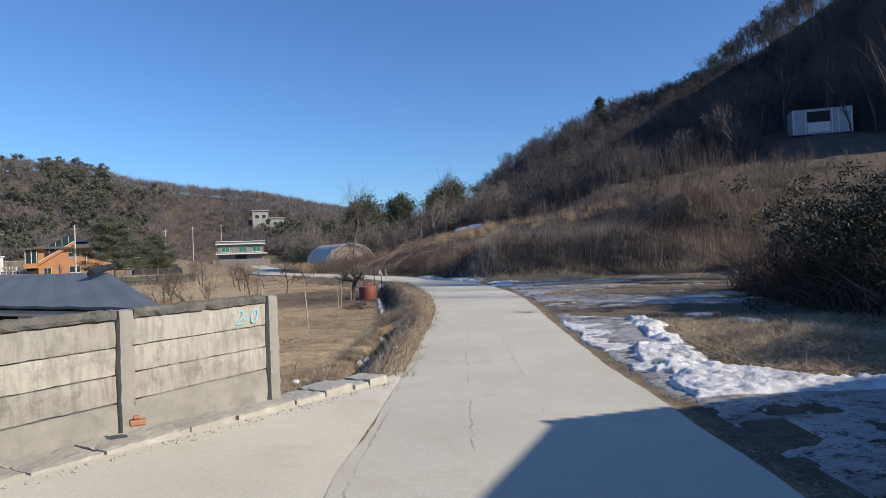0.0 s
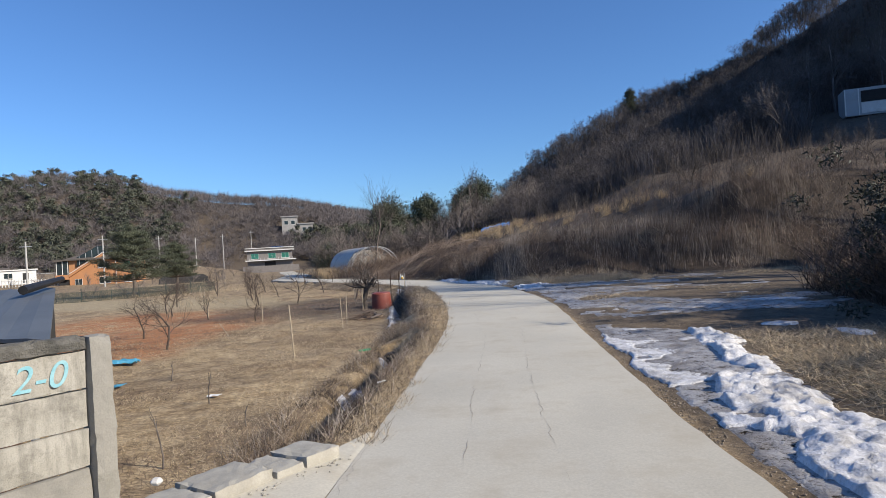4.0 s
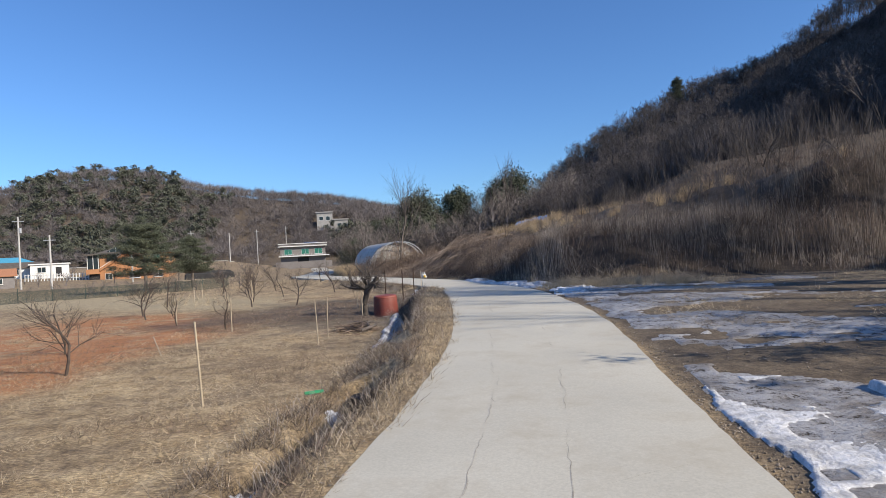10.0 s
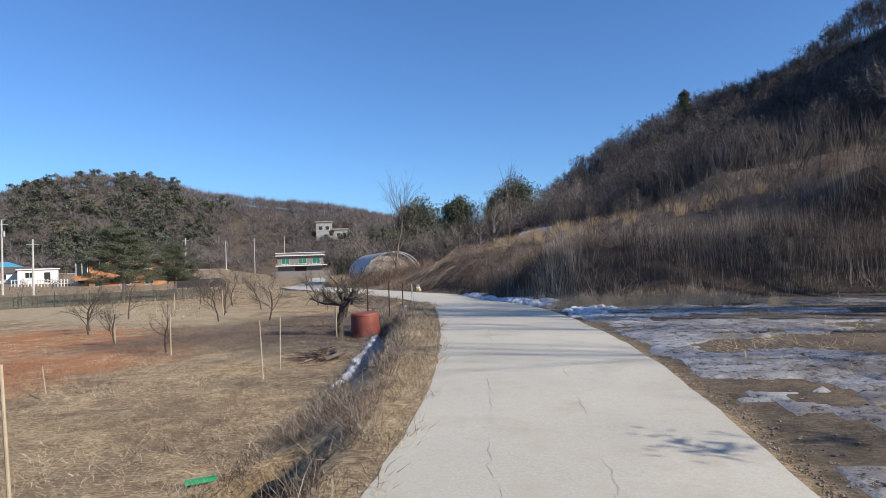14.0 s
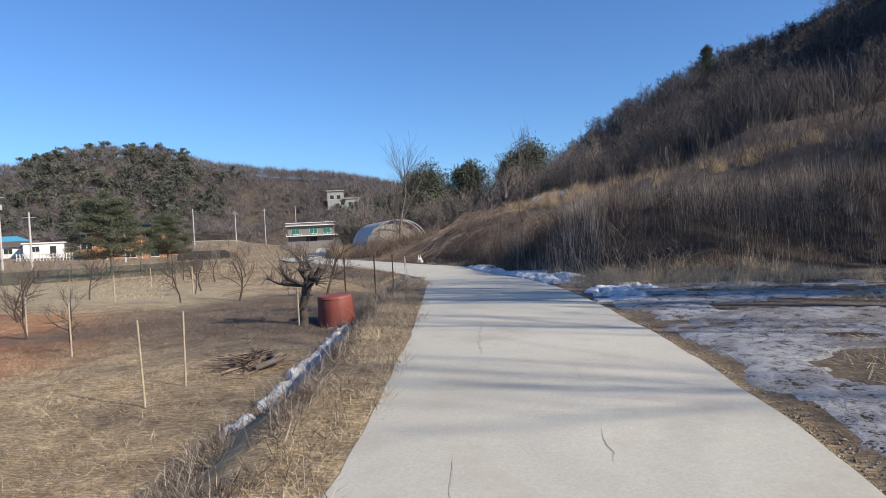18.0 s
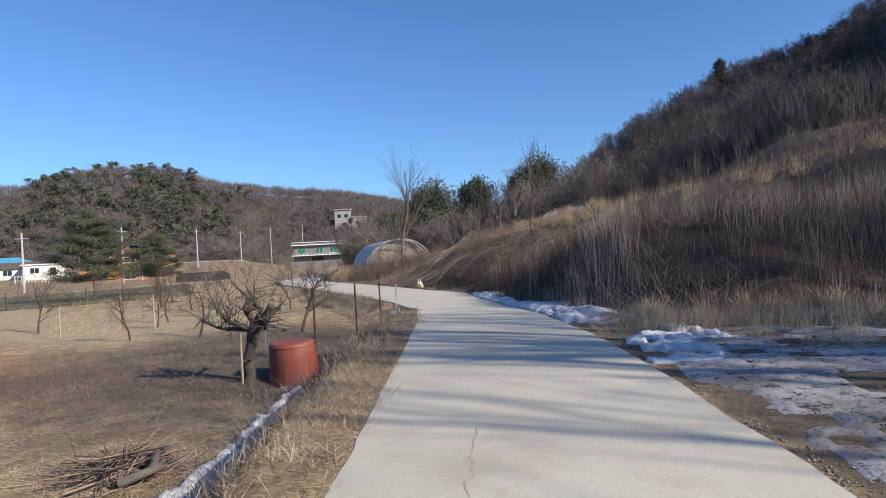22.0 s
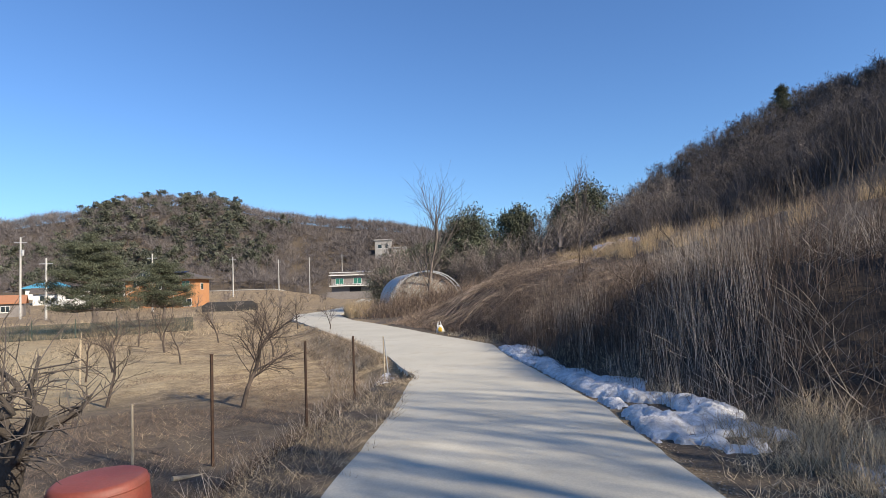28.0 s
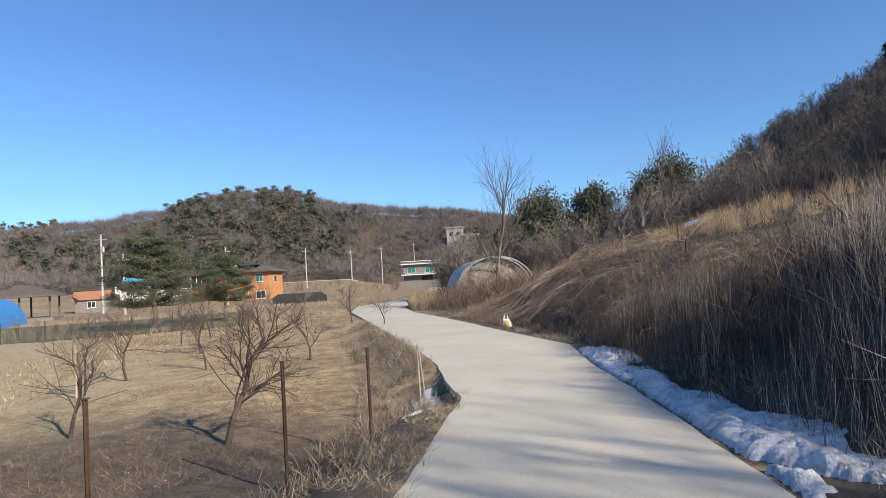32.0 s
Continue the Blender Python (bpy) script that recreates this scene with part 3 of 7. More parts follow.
M_KERB = surface("bleached_kerb_concrete", (0.30, 0.285, 0.245), (0.43, 0.41, 0.355), 3.0, 70, 0.9, 0.4, dirt=(0.30, 0.28, 0.24), dirt_scale=4.0, dist=0.008, obj_rand=0.1)
M_SNOWSTONE = surface("white_pebble", (0.6, 0.58, 0.55), (0.72, 0.7, 0.66), 8, 60, 0.8, 0.2)
M_JAR = surface("brown_glazed_clay", (0.06, 0.035, 0.025), (0.11, 0.06, 0.04), 3, 30, 0.35, 0.1)
M_CLAY = surface("orange_clay", (0.34, 0.15, 0.08), (0.42, 0.2, 0.11), 5, 40, 0.9, 0.3)
M_PAINT = surface("turquoise_spray_paint", (0.16, 0.42, 0.50), (0.36, 0.55, 0.58), 12, 60, 0.8, 0)

# ---- ground ----
def axis(parts):
    return np.unique(np.concatenate([np.arange(a, b, s) for a, b, s in parts]).round(3))


_gx = np.concatenate([axis([(-3000, -600, 300), (-600, -80, 20), (-80, -14, 1.5), (-14, 10, 0.19), (10, 16, 0.5), (16, 80, 2), (80, 600, 20), (600, 3001, 300)])])
_gy = np.concatenate([axis([(-3000, -300, 300), (-300, -20, 20), (-20, 5, 1), (5, 48, 0.2), (48, 62, 0.5), (62, 130, 2), (130, 600, 10), (600, 3001, 300)])])
GX, GY = np.meshgrid(_gx, _gy)
GZ = land(GX, GY)
_i = np.arange(len(_gy) * len(_gx)).reshape(len(_gy), len(_gx))
_quads = np.stack([_i[:-1, :-1], _i[:-1, 1:], _i[1:, 1:], _i[1:, :-1]], -1).reshape(-1, 4)
ground = link_mesh("ground", np.stack([GX, GY, GZ], -1).reshape(-1, 3), _quads, M_GROUND, smooth=True)
tagged(ground, "dry winter field, verge and wooded slopes with straw-coloured grass", "ground", kind="structure")


def zone_colours():
    x, y = GX.ravel(), GY.ravel()
    wob = fbm(x * 0.3, y * 0.3, 3) * 6 - 3
    red = smooth01(-x + wob * 0.5, 8.2, 10) * (1 - smooth01(-x, 19, 24)) * smooth01(y + wob * 0.3, 21, 24) * (1 - smooth01(y - 0.45 * (-x - 9) + wob * 0.4, 33.5, 36.5))
    d = np.maximum(y - TOE(x), np.where(y < 37, (x - SHELF_R(y)) * 0.8, 0))
    litter = np.clip(smooth01(d + wob * 0.3, -2.0, 1.0) + 0.84, 0, 1) * smooth01(x - ROAD_R(y), -0.1, 0.3)
    litter = np.where((d > BANK_W(x) - 2) & (y < 80) & (x > 6), np.clip(litter * 1.1, 0, 1), litter)
    off, deep, _ = ditch_at(y)
    litter = np.maximum(litter, 0.6 * np.exp(-(((ROAD_L(y) - x - off + 0.15) / 0.6) ** 2)) * (deep > 0.1))
    litter = np.maximum(litter, 0.92 * smooth01(y + wob * 0.5, 31, 34) * (1 - smooth01(y + wob * 0.6 - 0.2 * (x + 5), 42, 47)) * smooth01(x + wob * 0.4, -16, -11) * (x < ROAD_L(y)))
    litter = litter * (1 - 0.85 * smooth01(x, 4, 5) * (1 - smooth01(x + wob * 0.3, 7, 8)) * smooth01(y, 12, 13) * (1 - smooth01(y + wob * 0.3, 16.5, 18)))
    litter = np.where((y > FOREST_EDGE(x) - 1) & (x > -3), 1.0, litter)
    pale = smooth01(-x + wob * 0.4, 10.5, 15) * smooth01(y - 0.45 * (-x - 9) + wob * 0.3, 36, 39) * (1 - smooth01(y + 0.6 * x, 36, 43)) * (1 - red)
    litter = np.where(np.hypot(x, y) > 235, 0.95, np.where((y > 85) & (x < 0), 0.25, litter))
    # where that shade is painted: the face of the bank, then the forest floor
    shade_tone = smooth01(d + 0.15 * wob, 0.0, 0.9) * (1 - smooth01(d + 0.2 * wob, 5, 9)) * smooth01(x, 0, 3) * (y < 60) * (x > ROAD_R(y) + 0.3)
    shade_tone = np.where((y > FOREST_EDGE(x) + 2) & (x > -3) & (np.hypot(x, y) < 300), 1.0, shade_tone)
    return np.stack([red, litter, pale, 1 - 0.9 * shade_tone], -1)


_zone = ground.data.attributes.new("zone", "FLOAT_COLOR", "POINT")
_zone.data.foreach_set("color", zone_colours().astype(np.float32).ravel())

# ---- concrete road ----
def build_road():
    ys = np.concatenate([np.arange(-20, 60, 0.25), np.arange(60, 190, 1.0)])
    n, rows = 10, []
    for y in ys:
        l, r = float(ROAD_L(y)), float(ROAD_R(y))
        l += 0.06 * (float(vnoise(y * 0.9, 3.3)) - 0.5) + 0.04 * (float(vnoise(y * 3.1, 8.3)) - 0.5)
        r += 0.05 * (float(vnoise(y * 0.8, 13.3)) - 0.5) + 0.035 * (float(vnoise(y * 3.3, 18.3)) - 0.5)
        z = float(ROAD_Z(y))
        row = [(l - 0.01, y, z - 0.16)]
        row += [(l + (r - l) * k / n, y, z + 0.012 * math.sin(math.pi * k / n) + 0.008 * (float(vnoise(k * 0.7, y * 0.5)) - 0.5)) for k in range(n + 1)]
        row += [(r + 0.01, y, z - 0.16)]
        rows.append(row)
    k = len(rows[0])
    idx = np.arange(len(rows) * k).reshape(len(rows), k)
    quads = np.stack([idx[:-1, :-1], idx[:-1, 1:], idx[1:, 1:], idx[1:, :-1]], -1).reshape(-1, 4)
    road = link_mesh("road", np.array(rows).reshape(-1, 3), quads, M_CONCRETE)
    tagged(road, "pale worn concrete village road with hairline cracks", "road", kind="structure")


build_road()

# ---- trees ----
def bare_tree(seed, h=6.0, r=0.10, trunk=0.25, kids=(7, 5, 4), angle=0.75, up=0.25, wild=0.14, ratio=0.55, stem=0.75):
    """Rows of tapered limbs of a leafless tree standing at the origin: p0, p1, r0, r1, level, number of the main limb."""
    g = np.random.RandomState(seed)
    segs = []

    def limb(p, d, length, rad, lev, num):
        n = (4, 3, 2, 1)[lev]
        steps = []
        for i in range(n):
            d = d + g.normal(0, wild, 3) + np.array([0, 0, up * 0.35 * (lev > 0)])
            d /= np.linalg.norm(d)
            q, rad2 = p + d * length / n, rad * (0.80 if lev else 0.84)
            segs.append((*p, *q, rad, rad2, lev, num))
            steps.append((p, q, d.copy(), rad2))
            p, rad = q, rad2
        if lev < len(kids):
            f0 = trunk if lev == 0 else 0.2
            for k in range(kids[lev]):
                f = f0 + (1 - f0) * (k + g.rand()) / kids[lev]
                i = min(int(f * n), n - 1)
                a, b, dd, rr = steps[i]
                w = g.normal(0, 1, 3)
                w -= dd * w.dot(dd)
                w /= np.linalg.norm(w) + 1e-9
                th = angle * g.uniform(0.7, 1.25)
                nd = dd * math.cos(th) + w * math.sin(th) + np.array([0, 0, up * 0.5])
                limb(a + (b - a) * (f * n - i), nd / np.linalg.norm(nd), length * ratio * g.uniform(0.7, 1.2) * (1.15 - 0.45 * f), rr * 0.55, lev + 1, k + 1 if lev == 0 else num)

    limb(np.zeros(3), np.array([0.0, 0, 1]), h * stem, r, 0, 0)
    return np.array(segs)


def moved(segs, at, s=1.0, rz=0.0, thick=1.0):
    c, k = math.cos(rz), math.sin(rz)
    m = np.array([[c, -k, 0], [k, c, 0], [0, 0, 1]]) * s
    out = segs[:, :8].copy()
    out[:, :3], out[:, 3:6] = out[:, :3] @ m.T + at, out[:, 3:6] @ m.T + at
    out[:, 6:8] *= s * thick
    return out


def tree_thing(name, segs, at, label, category="tree", group="", bark=None, rz=0.0, split=True):
    root = thing(name, at, label, category, group, turn=rz)
    lev, num = segs[:, 8], segs[:, 9]
    v, f = tubes(segs[lev == 0, :8], 8)
    link_mesh("trunk", v, f, bark or M_BARK, root, smooth=True)
    if split:
        for k in range(1, int(num.max()) + 1):
            v, f = tubes(segs[num == k, :8], 4)
            link_mesh("limb", v, f, bark or M_TWIG, root)
    else:
        v, f = stems_and_tips(segs[(lev > 0) & (lev < lev.max()), :8], segs[lev == lev.max(), :8], 4)
        link_mesh("crown", v, f, M_TWIG, root, "fine bare twigs")
    return root


def needles(seed, clumps, per, size, spread):
    """Triangles of needle tufts round clump centres."""
    g = np.random.RandomState(seed)
    c = np.repeat(np.asarray(clumps), per, axis=0)
    c = c + g.normal(0, 1, c.shape) * spread * np.array([1, 1, 0.6])
    d = g.normal(0, 1, c.shape)
    d /= np.linalg.norm(d, axis=1, keepdims=True)
    e = np.cross(d, g.normal(0, 1, c.shape))
    e /= np.linalg.norm(e, axis=1, keepdims=True)
    s = size * g.uniform(0.6, 1.4, (len(c), 1))
    v = np.stack([c + d * s, c - d * s * 0.5 + e * s * 0.28, c - d * s * 0.5 - e * s * 0.28], 1).reshape(-1, 3)
    return v, np.arange(len(v)).reshape(-1, 3)


def pine_thing(at, h, width, seed, label, lean=0.0, low=0.3, tuft=260):
    """A pine with a bare lower trunk, tiers of spreading boughs and flat tufts of needles."""
    root = thing("pine_tree", at, label, "tree", "pines", turn=seed * 40)
    g = np.random.RandomState(seed)
    n = 7
    knots = [np.array([lean * h * i / n + g.normal(0, 0.012) * h, g.normal(0, 0.012) * h, h * i / n]) for i in range(n + 1)]
    knots[0][:2] = 0
    stem = [(*knots[i], *knots[i + 1], 0.030 * h * (1 - 0.85 * i / n), 0.030 * h * (1 - 0.85 * (i + 1) / n)) for i in range(n)]
    boughs, clumps = [], []
    tiers = 8 if tuft > 100 else 11
    for k in range(tiers):
        f = low + (0.97 - low) * (k + 0.25 * g.rand()) / tiers
        i = min(int(f * n), n - 1)
        c = knots[i] + (knots[i + 1] - knots[i]) * (f * n - i)
        reach = width * 0.5 * (0.62 + 0.38 * math.sin(math.pi * min(1, (f - low) / (1 - low) * 1.3 + 0.25))) * (1 - 0.55 * max(0, (f - 0.62) / 0.38))
        m = 6 + g.randint(3)
        for j in range(m):
            a = 6.283 * (j + 0.7 * g.rand()) / m + k
            L = reach * g.uniform(0.6, 1.12)
            e = c + np.array([math.cos(a) * L, math.sin(a) * L, L * g.uniform(0.02, 0.32)])
            mid = c + (e - c) * 0.5 + np.array([0, 0, -0.06 * L])
            boughs += [(*c, *mid, 0.009 * h, 0.006 * h), (*mid, *e, 0.006 * h, 0.0025 * h)]
            for q in np.linspace(0.42, 1.0, 4):
                clumps.append(c + (e - c) * q + g.normal(0, 0.05 * width, 3) * [1, 1, 0.18] + np.array([0, 0, 0.012 * h]))
    clumps += [knots[-1] + g.normal(0, 0.04 * width, 3) for _ in range(6)]
    v, f = tubes(np.array(stem), 7)
    link_mesh("trunk", v, f, M_BARK, root, smooth=True)
    v, f = tubes(np.array(boughs), 4)
    tagged(link_mesh("branchwork", v, f, M_BARK, root), kind="stuff")
    c = np.repeat(np.array(clumps), tuft, axis=0)
    c = c + g.normal(0, 1, c.shape) * width * (np.array([0.046, 0.046, 0.018]) if tuft > 100 else np.array([0.062, 0.062, 0.045]))
    d = g.normal(0, 1, c.shape) + [0, 0, 0.5]
    d /= np.linalg.norm(d, axis=1, keepdims=True)
    e = np.cross(d, g.normal(0, 1, c.shape))
    e /= np.linalg.norm(e, axis=1, keepdims=True)
    sz = (0.0125 if tuft > 100 else 0.022) * h * g.uniform(0.6, 1.4, (len(c), 1))
    v = np.stack([c + d * sz, c - d * sz * 0.5 + e * sz * 0.26, c - d * sz * 0.5 - e * sz * 0.26], 1).reshape(-1, 3)
    link_mesh("crown", v, np.arange(len(v)).reshape(-1, 3), M_PINE, root, "dark green needle tufts")
    return root


def sprays(tips, per, width, seed):
    """Thin flat twigs, one triangle each, spreading from the ends of the limbs."""
    g = np.random.RandomState(seed)
    t = np.repeat(np.asarray(tips), per, axis=0)
    n = len(t)
    d = t[:, 3:6] - t[:, :3]
    L = np.linalg.norm(d, axis=1, keepdims=True) + 1e-9
    p = t[:, :3] + d * g.uniform(0, 0.85, (n, 1))
    d = d / L + g.normal(0, 0.55, (n, 3))
    d /= np.linalg.norm(d, axis=1, keepdims=True)
    w = np.cross(d, g.normal(0, 1, (n, 3)))
    w *= width * g.uniform(0.6, 1.3, (n, 1)) / (np.linalg.norm(w, axis=1, keepdims=True) + 1e-9)
    v = np.stack([p - w, p + w, p + d * L * g.uniform(0.45, 0.95, (n, 1))], 1).reshape(-1, 3)
    return v, np.arange(3 * n).reshape(-1, 3)


def woods(name, spots, variants, material, label, scale=(0.8, 1.25), thick=1.0, sides=3, spray=0, width=0.014):
    g, out, last = np.random.RandomState(len(spots)), [], []
    for x, y in spots:
        k = variants[g.randint(len(variants))]
        m = moved(k, np.array([x, y, ground_z(x, y) - 0.15]), g.uniform(*scale), g.rand() * 6.28, thick)
        tip = k[:, 8] == k[:, 8].max()
        out.append(m[~tip])
        last.append(m[tip])
    if spray:
        v, f = tubes(np.concatenate(out), sides)
        f = np.concatenate([f[:, [0, 1, 2]], f[:, [0, 2, 3]]])
        v2, f2 = sprays(np.concatenate(last), spray, width, len(spots))
        v, f = np.concatenate([v, v2]), np.concatenate([f, f2 + len(v)])
    else:
        v, f = stems_and_tips(np.concatenate(out), np.concatenate(last), sides)
    return tagged(link_mesh(name, v, f, material), label, "trees", kind="stuff")


# ---- the wooded slope on the high side ----
def build_woods():
    g = np.random.RandomState(3)
    rich = [bare_tree(s, 8.6, 0.10, 0.28, (9, 6, 4), 0.74, 0.24, 0.17, 0.60, 0.60) for s in range(8)]
    spots = []
    while len(spots) < 330:
        x, y = g.uniform(0, 78), g.uniform(58, 118)
        e = float(FOREST_EDGE(x))
        if y > e and g.rand() < 0.15 + 0.85 * math.exp(-(y - e) / 14):
            spots.append((x, y))
    rim = [p for p in spots if p[0] < 27 and p[1] < FOREST_EDGE(p[0]) + 24]
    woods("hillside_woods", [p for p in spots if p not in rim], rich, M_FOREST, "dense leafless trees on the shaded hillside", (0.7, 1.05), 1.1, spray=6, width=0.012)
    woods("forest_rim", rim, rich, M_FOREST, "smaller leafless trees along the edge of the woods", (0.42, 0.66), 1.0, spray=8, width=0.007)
    poor = [bare_tree(s + 20, 8.2, 0.10, 0.25, (8, 5, 3), 0.74, 0.24, 0.17, 0.62, 0.58) for s in range(8)]

    def slope_spots(n, x0, x1, y0, y1):
        out = []
        while len(out) < n:
            x, y = g.uniform(x0, x1), g.uniform(y0, y1)
            if 0.02 * (y - 60) < x < 0.62 * y and y > FOREST_EDGE(x) + 3:
                out.append((x, y))
        return out

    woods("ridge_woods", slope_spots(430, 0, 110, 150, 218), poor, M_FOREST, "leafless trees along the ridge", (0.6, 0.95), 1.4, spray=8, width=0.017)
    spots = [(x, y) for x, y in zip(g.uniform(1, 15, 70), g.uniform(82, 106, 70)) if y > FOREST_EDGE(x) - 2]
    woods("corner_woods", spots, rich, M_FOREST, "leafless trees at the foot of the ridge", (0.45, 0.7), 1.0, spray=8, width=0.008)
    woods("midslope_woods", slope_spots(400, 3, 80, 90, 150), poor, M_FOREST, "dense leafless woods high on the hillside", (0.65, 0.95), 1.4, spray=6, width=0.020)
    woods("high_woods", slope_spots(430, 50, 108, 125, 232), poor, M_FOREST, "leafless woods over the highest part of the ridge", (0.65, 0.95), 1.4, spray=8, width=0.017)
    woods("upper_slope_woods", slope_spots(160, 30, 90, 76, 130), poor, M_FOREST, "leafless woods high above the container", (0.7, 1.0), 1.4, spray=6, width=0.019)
    spots = []
    while len(spots) < 9500:
        b, r = math.radians(g.uniform(-66, 5)), 240 + 125 * g.rand() ** 0.8
        if len(spots) > 6800:
            b, r = math.radians(g.uniform(-22, 8)), 240 + 90 * g.rand()
        bd = math.degrees(b)
        if not (-20.4 < bd < -16.8 and 284 < r < 303) and not (-24.5 < bd < -17 and r < 258):
            spots.append((r * math.sin(b), 10 + r * math.cos(b)))
    sp = np.array(spots)
    z, hh = land(sp[:, 0], sp[:, 1]), g.uniform(5, 9, len(sp))
    base = np.stack([sp[:, 0], sp[:, 1], z], -1)
    tip = base + np.stack([g.normal(0, 0.4, len(sp)), g.normal(0, 0.4, len(sp)), hh * 0.6], -1)
    tv, tf = tubes(np.concatenate([base, tip, np.full((len(sp), 1), 0.08), np.full((len(sp), 1), 0.03)], 1), 3)
    tf = np.concatenate([tf[:, [0, 1, 2]], tf[:, [0, 2, 3]]])
    per = 52
    k = np.repeat(np.arange(len(sp)), per)
    out = g.normal(0, 1, (len(k), 3))
    out[:, 2] = np.abs(out[:, 2]) * 1.1 - 0.25
    out /= np.linalg.norm(out, axis=1, keepdims=True)
    c = base[k] + np.stack([np.zeros(len(k)), np.zeros(len(k)), hh[k] * 0.35], -1) + out * (hh[k] * 0.14)[:, None]
    out = out * (hh[k] * g.uniform(0.22, 0.40, len(k)))[:, None]
    a = g.rand(len(k)) * 6.283
    w = np.stack([np.cos(a), np.sin(a), g.normal(0, 0.4, len(k))], -1) * 0.06
    nv = np.stack([c - w, c + w, c + out], 1).reshape(-1, 3)
    v = np.concatenate([tv, nv])
    f3 = np.concatenate([tf, np.arange(len(nv)).reshape(-1, 3) + len(tv)])
    tagged(link_mesh("far_hill_woods", v, f3, M_FARTWIG), "brown leafless woods on the far hills", "trees", kind="stuff")
    # thicket of thin stems along the forest edge
    x = g.uniform(-2, 60, 16000)
    y = FOREST_EDGE(x) + np.abs(g.normal(0, 8, len(x))) - 0.6
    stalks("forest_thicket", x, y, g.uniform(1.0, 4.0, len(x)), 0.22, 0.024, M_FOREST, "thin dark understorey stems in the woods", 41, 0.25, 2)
    x, y = g.uniform(4, 110, 30000), g.uniform(92, 234, 30000)
    keep = (x < 0.62 * y) & (x > 0.02 * (y - 60)) & (y > FOREST_EDGE(x) + 3)
    x, y = x[keep][:11000], y[keep][:11000]
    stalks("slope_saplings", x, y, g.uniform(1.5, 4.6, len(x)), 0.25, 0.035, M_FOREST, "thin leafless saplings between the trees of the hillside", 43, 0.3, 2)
    # leafless trees to the right of the shelf
    tall = [bare_tree(s + 600, 10.0, 0.11, 0.2, (11, 6, 4), 0.55, 0.35, 0.12, 0.55) for s in range(5)]
    for q, (tx, ty, th) in enumerate([(23, 15.8, 8.0), (23.8, 17.0, 8.2), (21.5, 21.0, 11), (22, 22.5, 12), (26, 24, 13.5), (22.8, 24, 13), (24.5, 26, 14), (22.2, 26.8, 13), (21, 28, 12), (24, 28.4, 13), (23, 30, 13.5), (26.5, 31, 14.5), (20.5, 32.5, 11.5), (24, 34, 13), (28, 36, 13.5), (31, 40, 13),  (33.5, 51, 7), (36.5, 58, 7.5)]):
        sg = tall[q % 5].copy()
        sg[:, :8] *= th / 10.0
        sg[:, 6:8] *= 0.3 if ty < 18 else 0.6 if ty < 23 else 1.3 if ty < 29 else 0.9
        tree_thing("bare_tree", sg, (tx, ty, ground_z(tx, ty) - 0.1), "leafless tree on the bank to the side of the shelf", group="bank trees", rz=51 * q, split=False)
    for q, (tx, ty, th) in enumerate([(39.5, 68.0, 9), (43.5, 70.5, 10.5), (33.6, 75.0, 8.5), (37.2, 76.5, 10), (41.5, 75.5, 11), (45.5, 73.0, 11)]):
        sg = tall[(q + 2) % 5].copy()
        sg[:, :8] *= th / 10.0
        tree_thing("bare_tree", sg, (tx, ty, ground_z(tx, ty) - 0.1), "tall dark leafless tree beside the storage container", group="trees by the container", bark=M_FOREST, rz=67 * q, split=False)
    cl = []
    while len(cl) < 2600:
        bd, r = g.uniform(-64, -8), g.uniform(240, 350)
        b = math.radians(bd)
        x, y = r * math.sin(b), 10 + r * math.cos(b)
        if fbm(np.array([x * 0.018]), np.array([y * 0.018]), 3)[0] > 0.615 or (-40 < bd < -31.5 and r > 280):
            z, s = ground_z(x, y), g.uniform(4, 6.5)
            for k in range(7):
                cl.append((x + g.normal(0, 1.3), y + g.normal(0, 1.3), z + s * (0.08 + 0.165 * k)))
    v, f = needles(5, cl, 44, 0.80, 0.62)
    tagged(link_mesh("far_hill_pines", v, f, M_FARPINE), "dark green pines on the far hills", "trees", kind="stuff")


# ---- tall dry growth on the bank ----
def stalks(name, xs, ys, hs, lean, rad, material, label, seed, bend=0.3, nseg=2):
    g = np.random.RandomState(seed)
    n = len(xs)
    p = np.stack([xs, ys, land(xs, ys) - 0.03], -1)
    d = np.stack([g.normal(0, lean, n), g.normal(0, lean, n), np.ones(n)], -1)
    d /= np.linalg.norm(d, axis=1, keepdims=True)
    segs, w = [], g.normal(0, bend, (n, 3)) * [1, 1, 0.4]
    for i in range(nseg):
        q = p + d * (hs / nseg)[:, None]
        k0, k1 = rad * (1 - i / nseg * 0.7), rad * (1 - (i + 1) / nseg * 0.7)
        segs.append(np.concatenate([p, q, np.full((n, 1), k0), np.full((n, 1), k1)], 1))
        p, d = q, d + w
        d /= np.linalg.norm(d, axis=1, keepdims=True)
    v, f = stems_and_tips(np.concatenate(segs[:-1]) if nseg > 1 else None, segs[-1], 3)
    return tagged(link_mesh(name, v, f, material), label, "dry plants", kind="stuff")


def bank_depth(x, y):
    return np.maximum(y - TOE(x), np.where(y < 37, (x - SHELF_R(y)) * 0.8, 0))


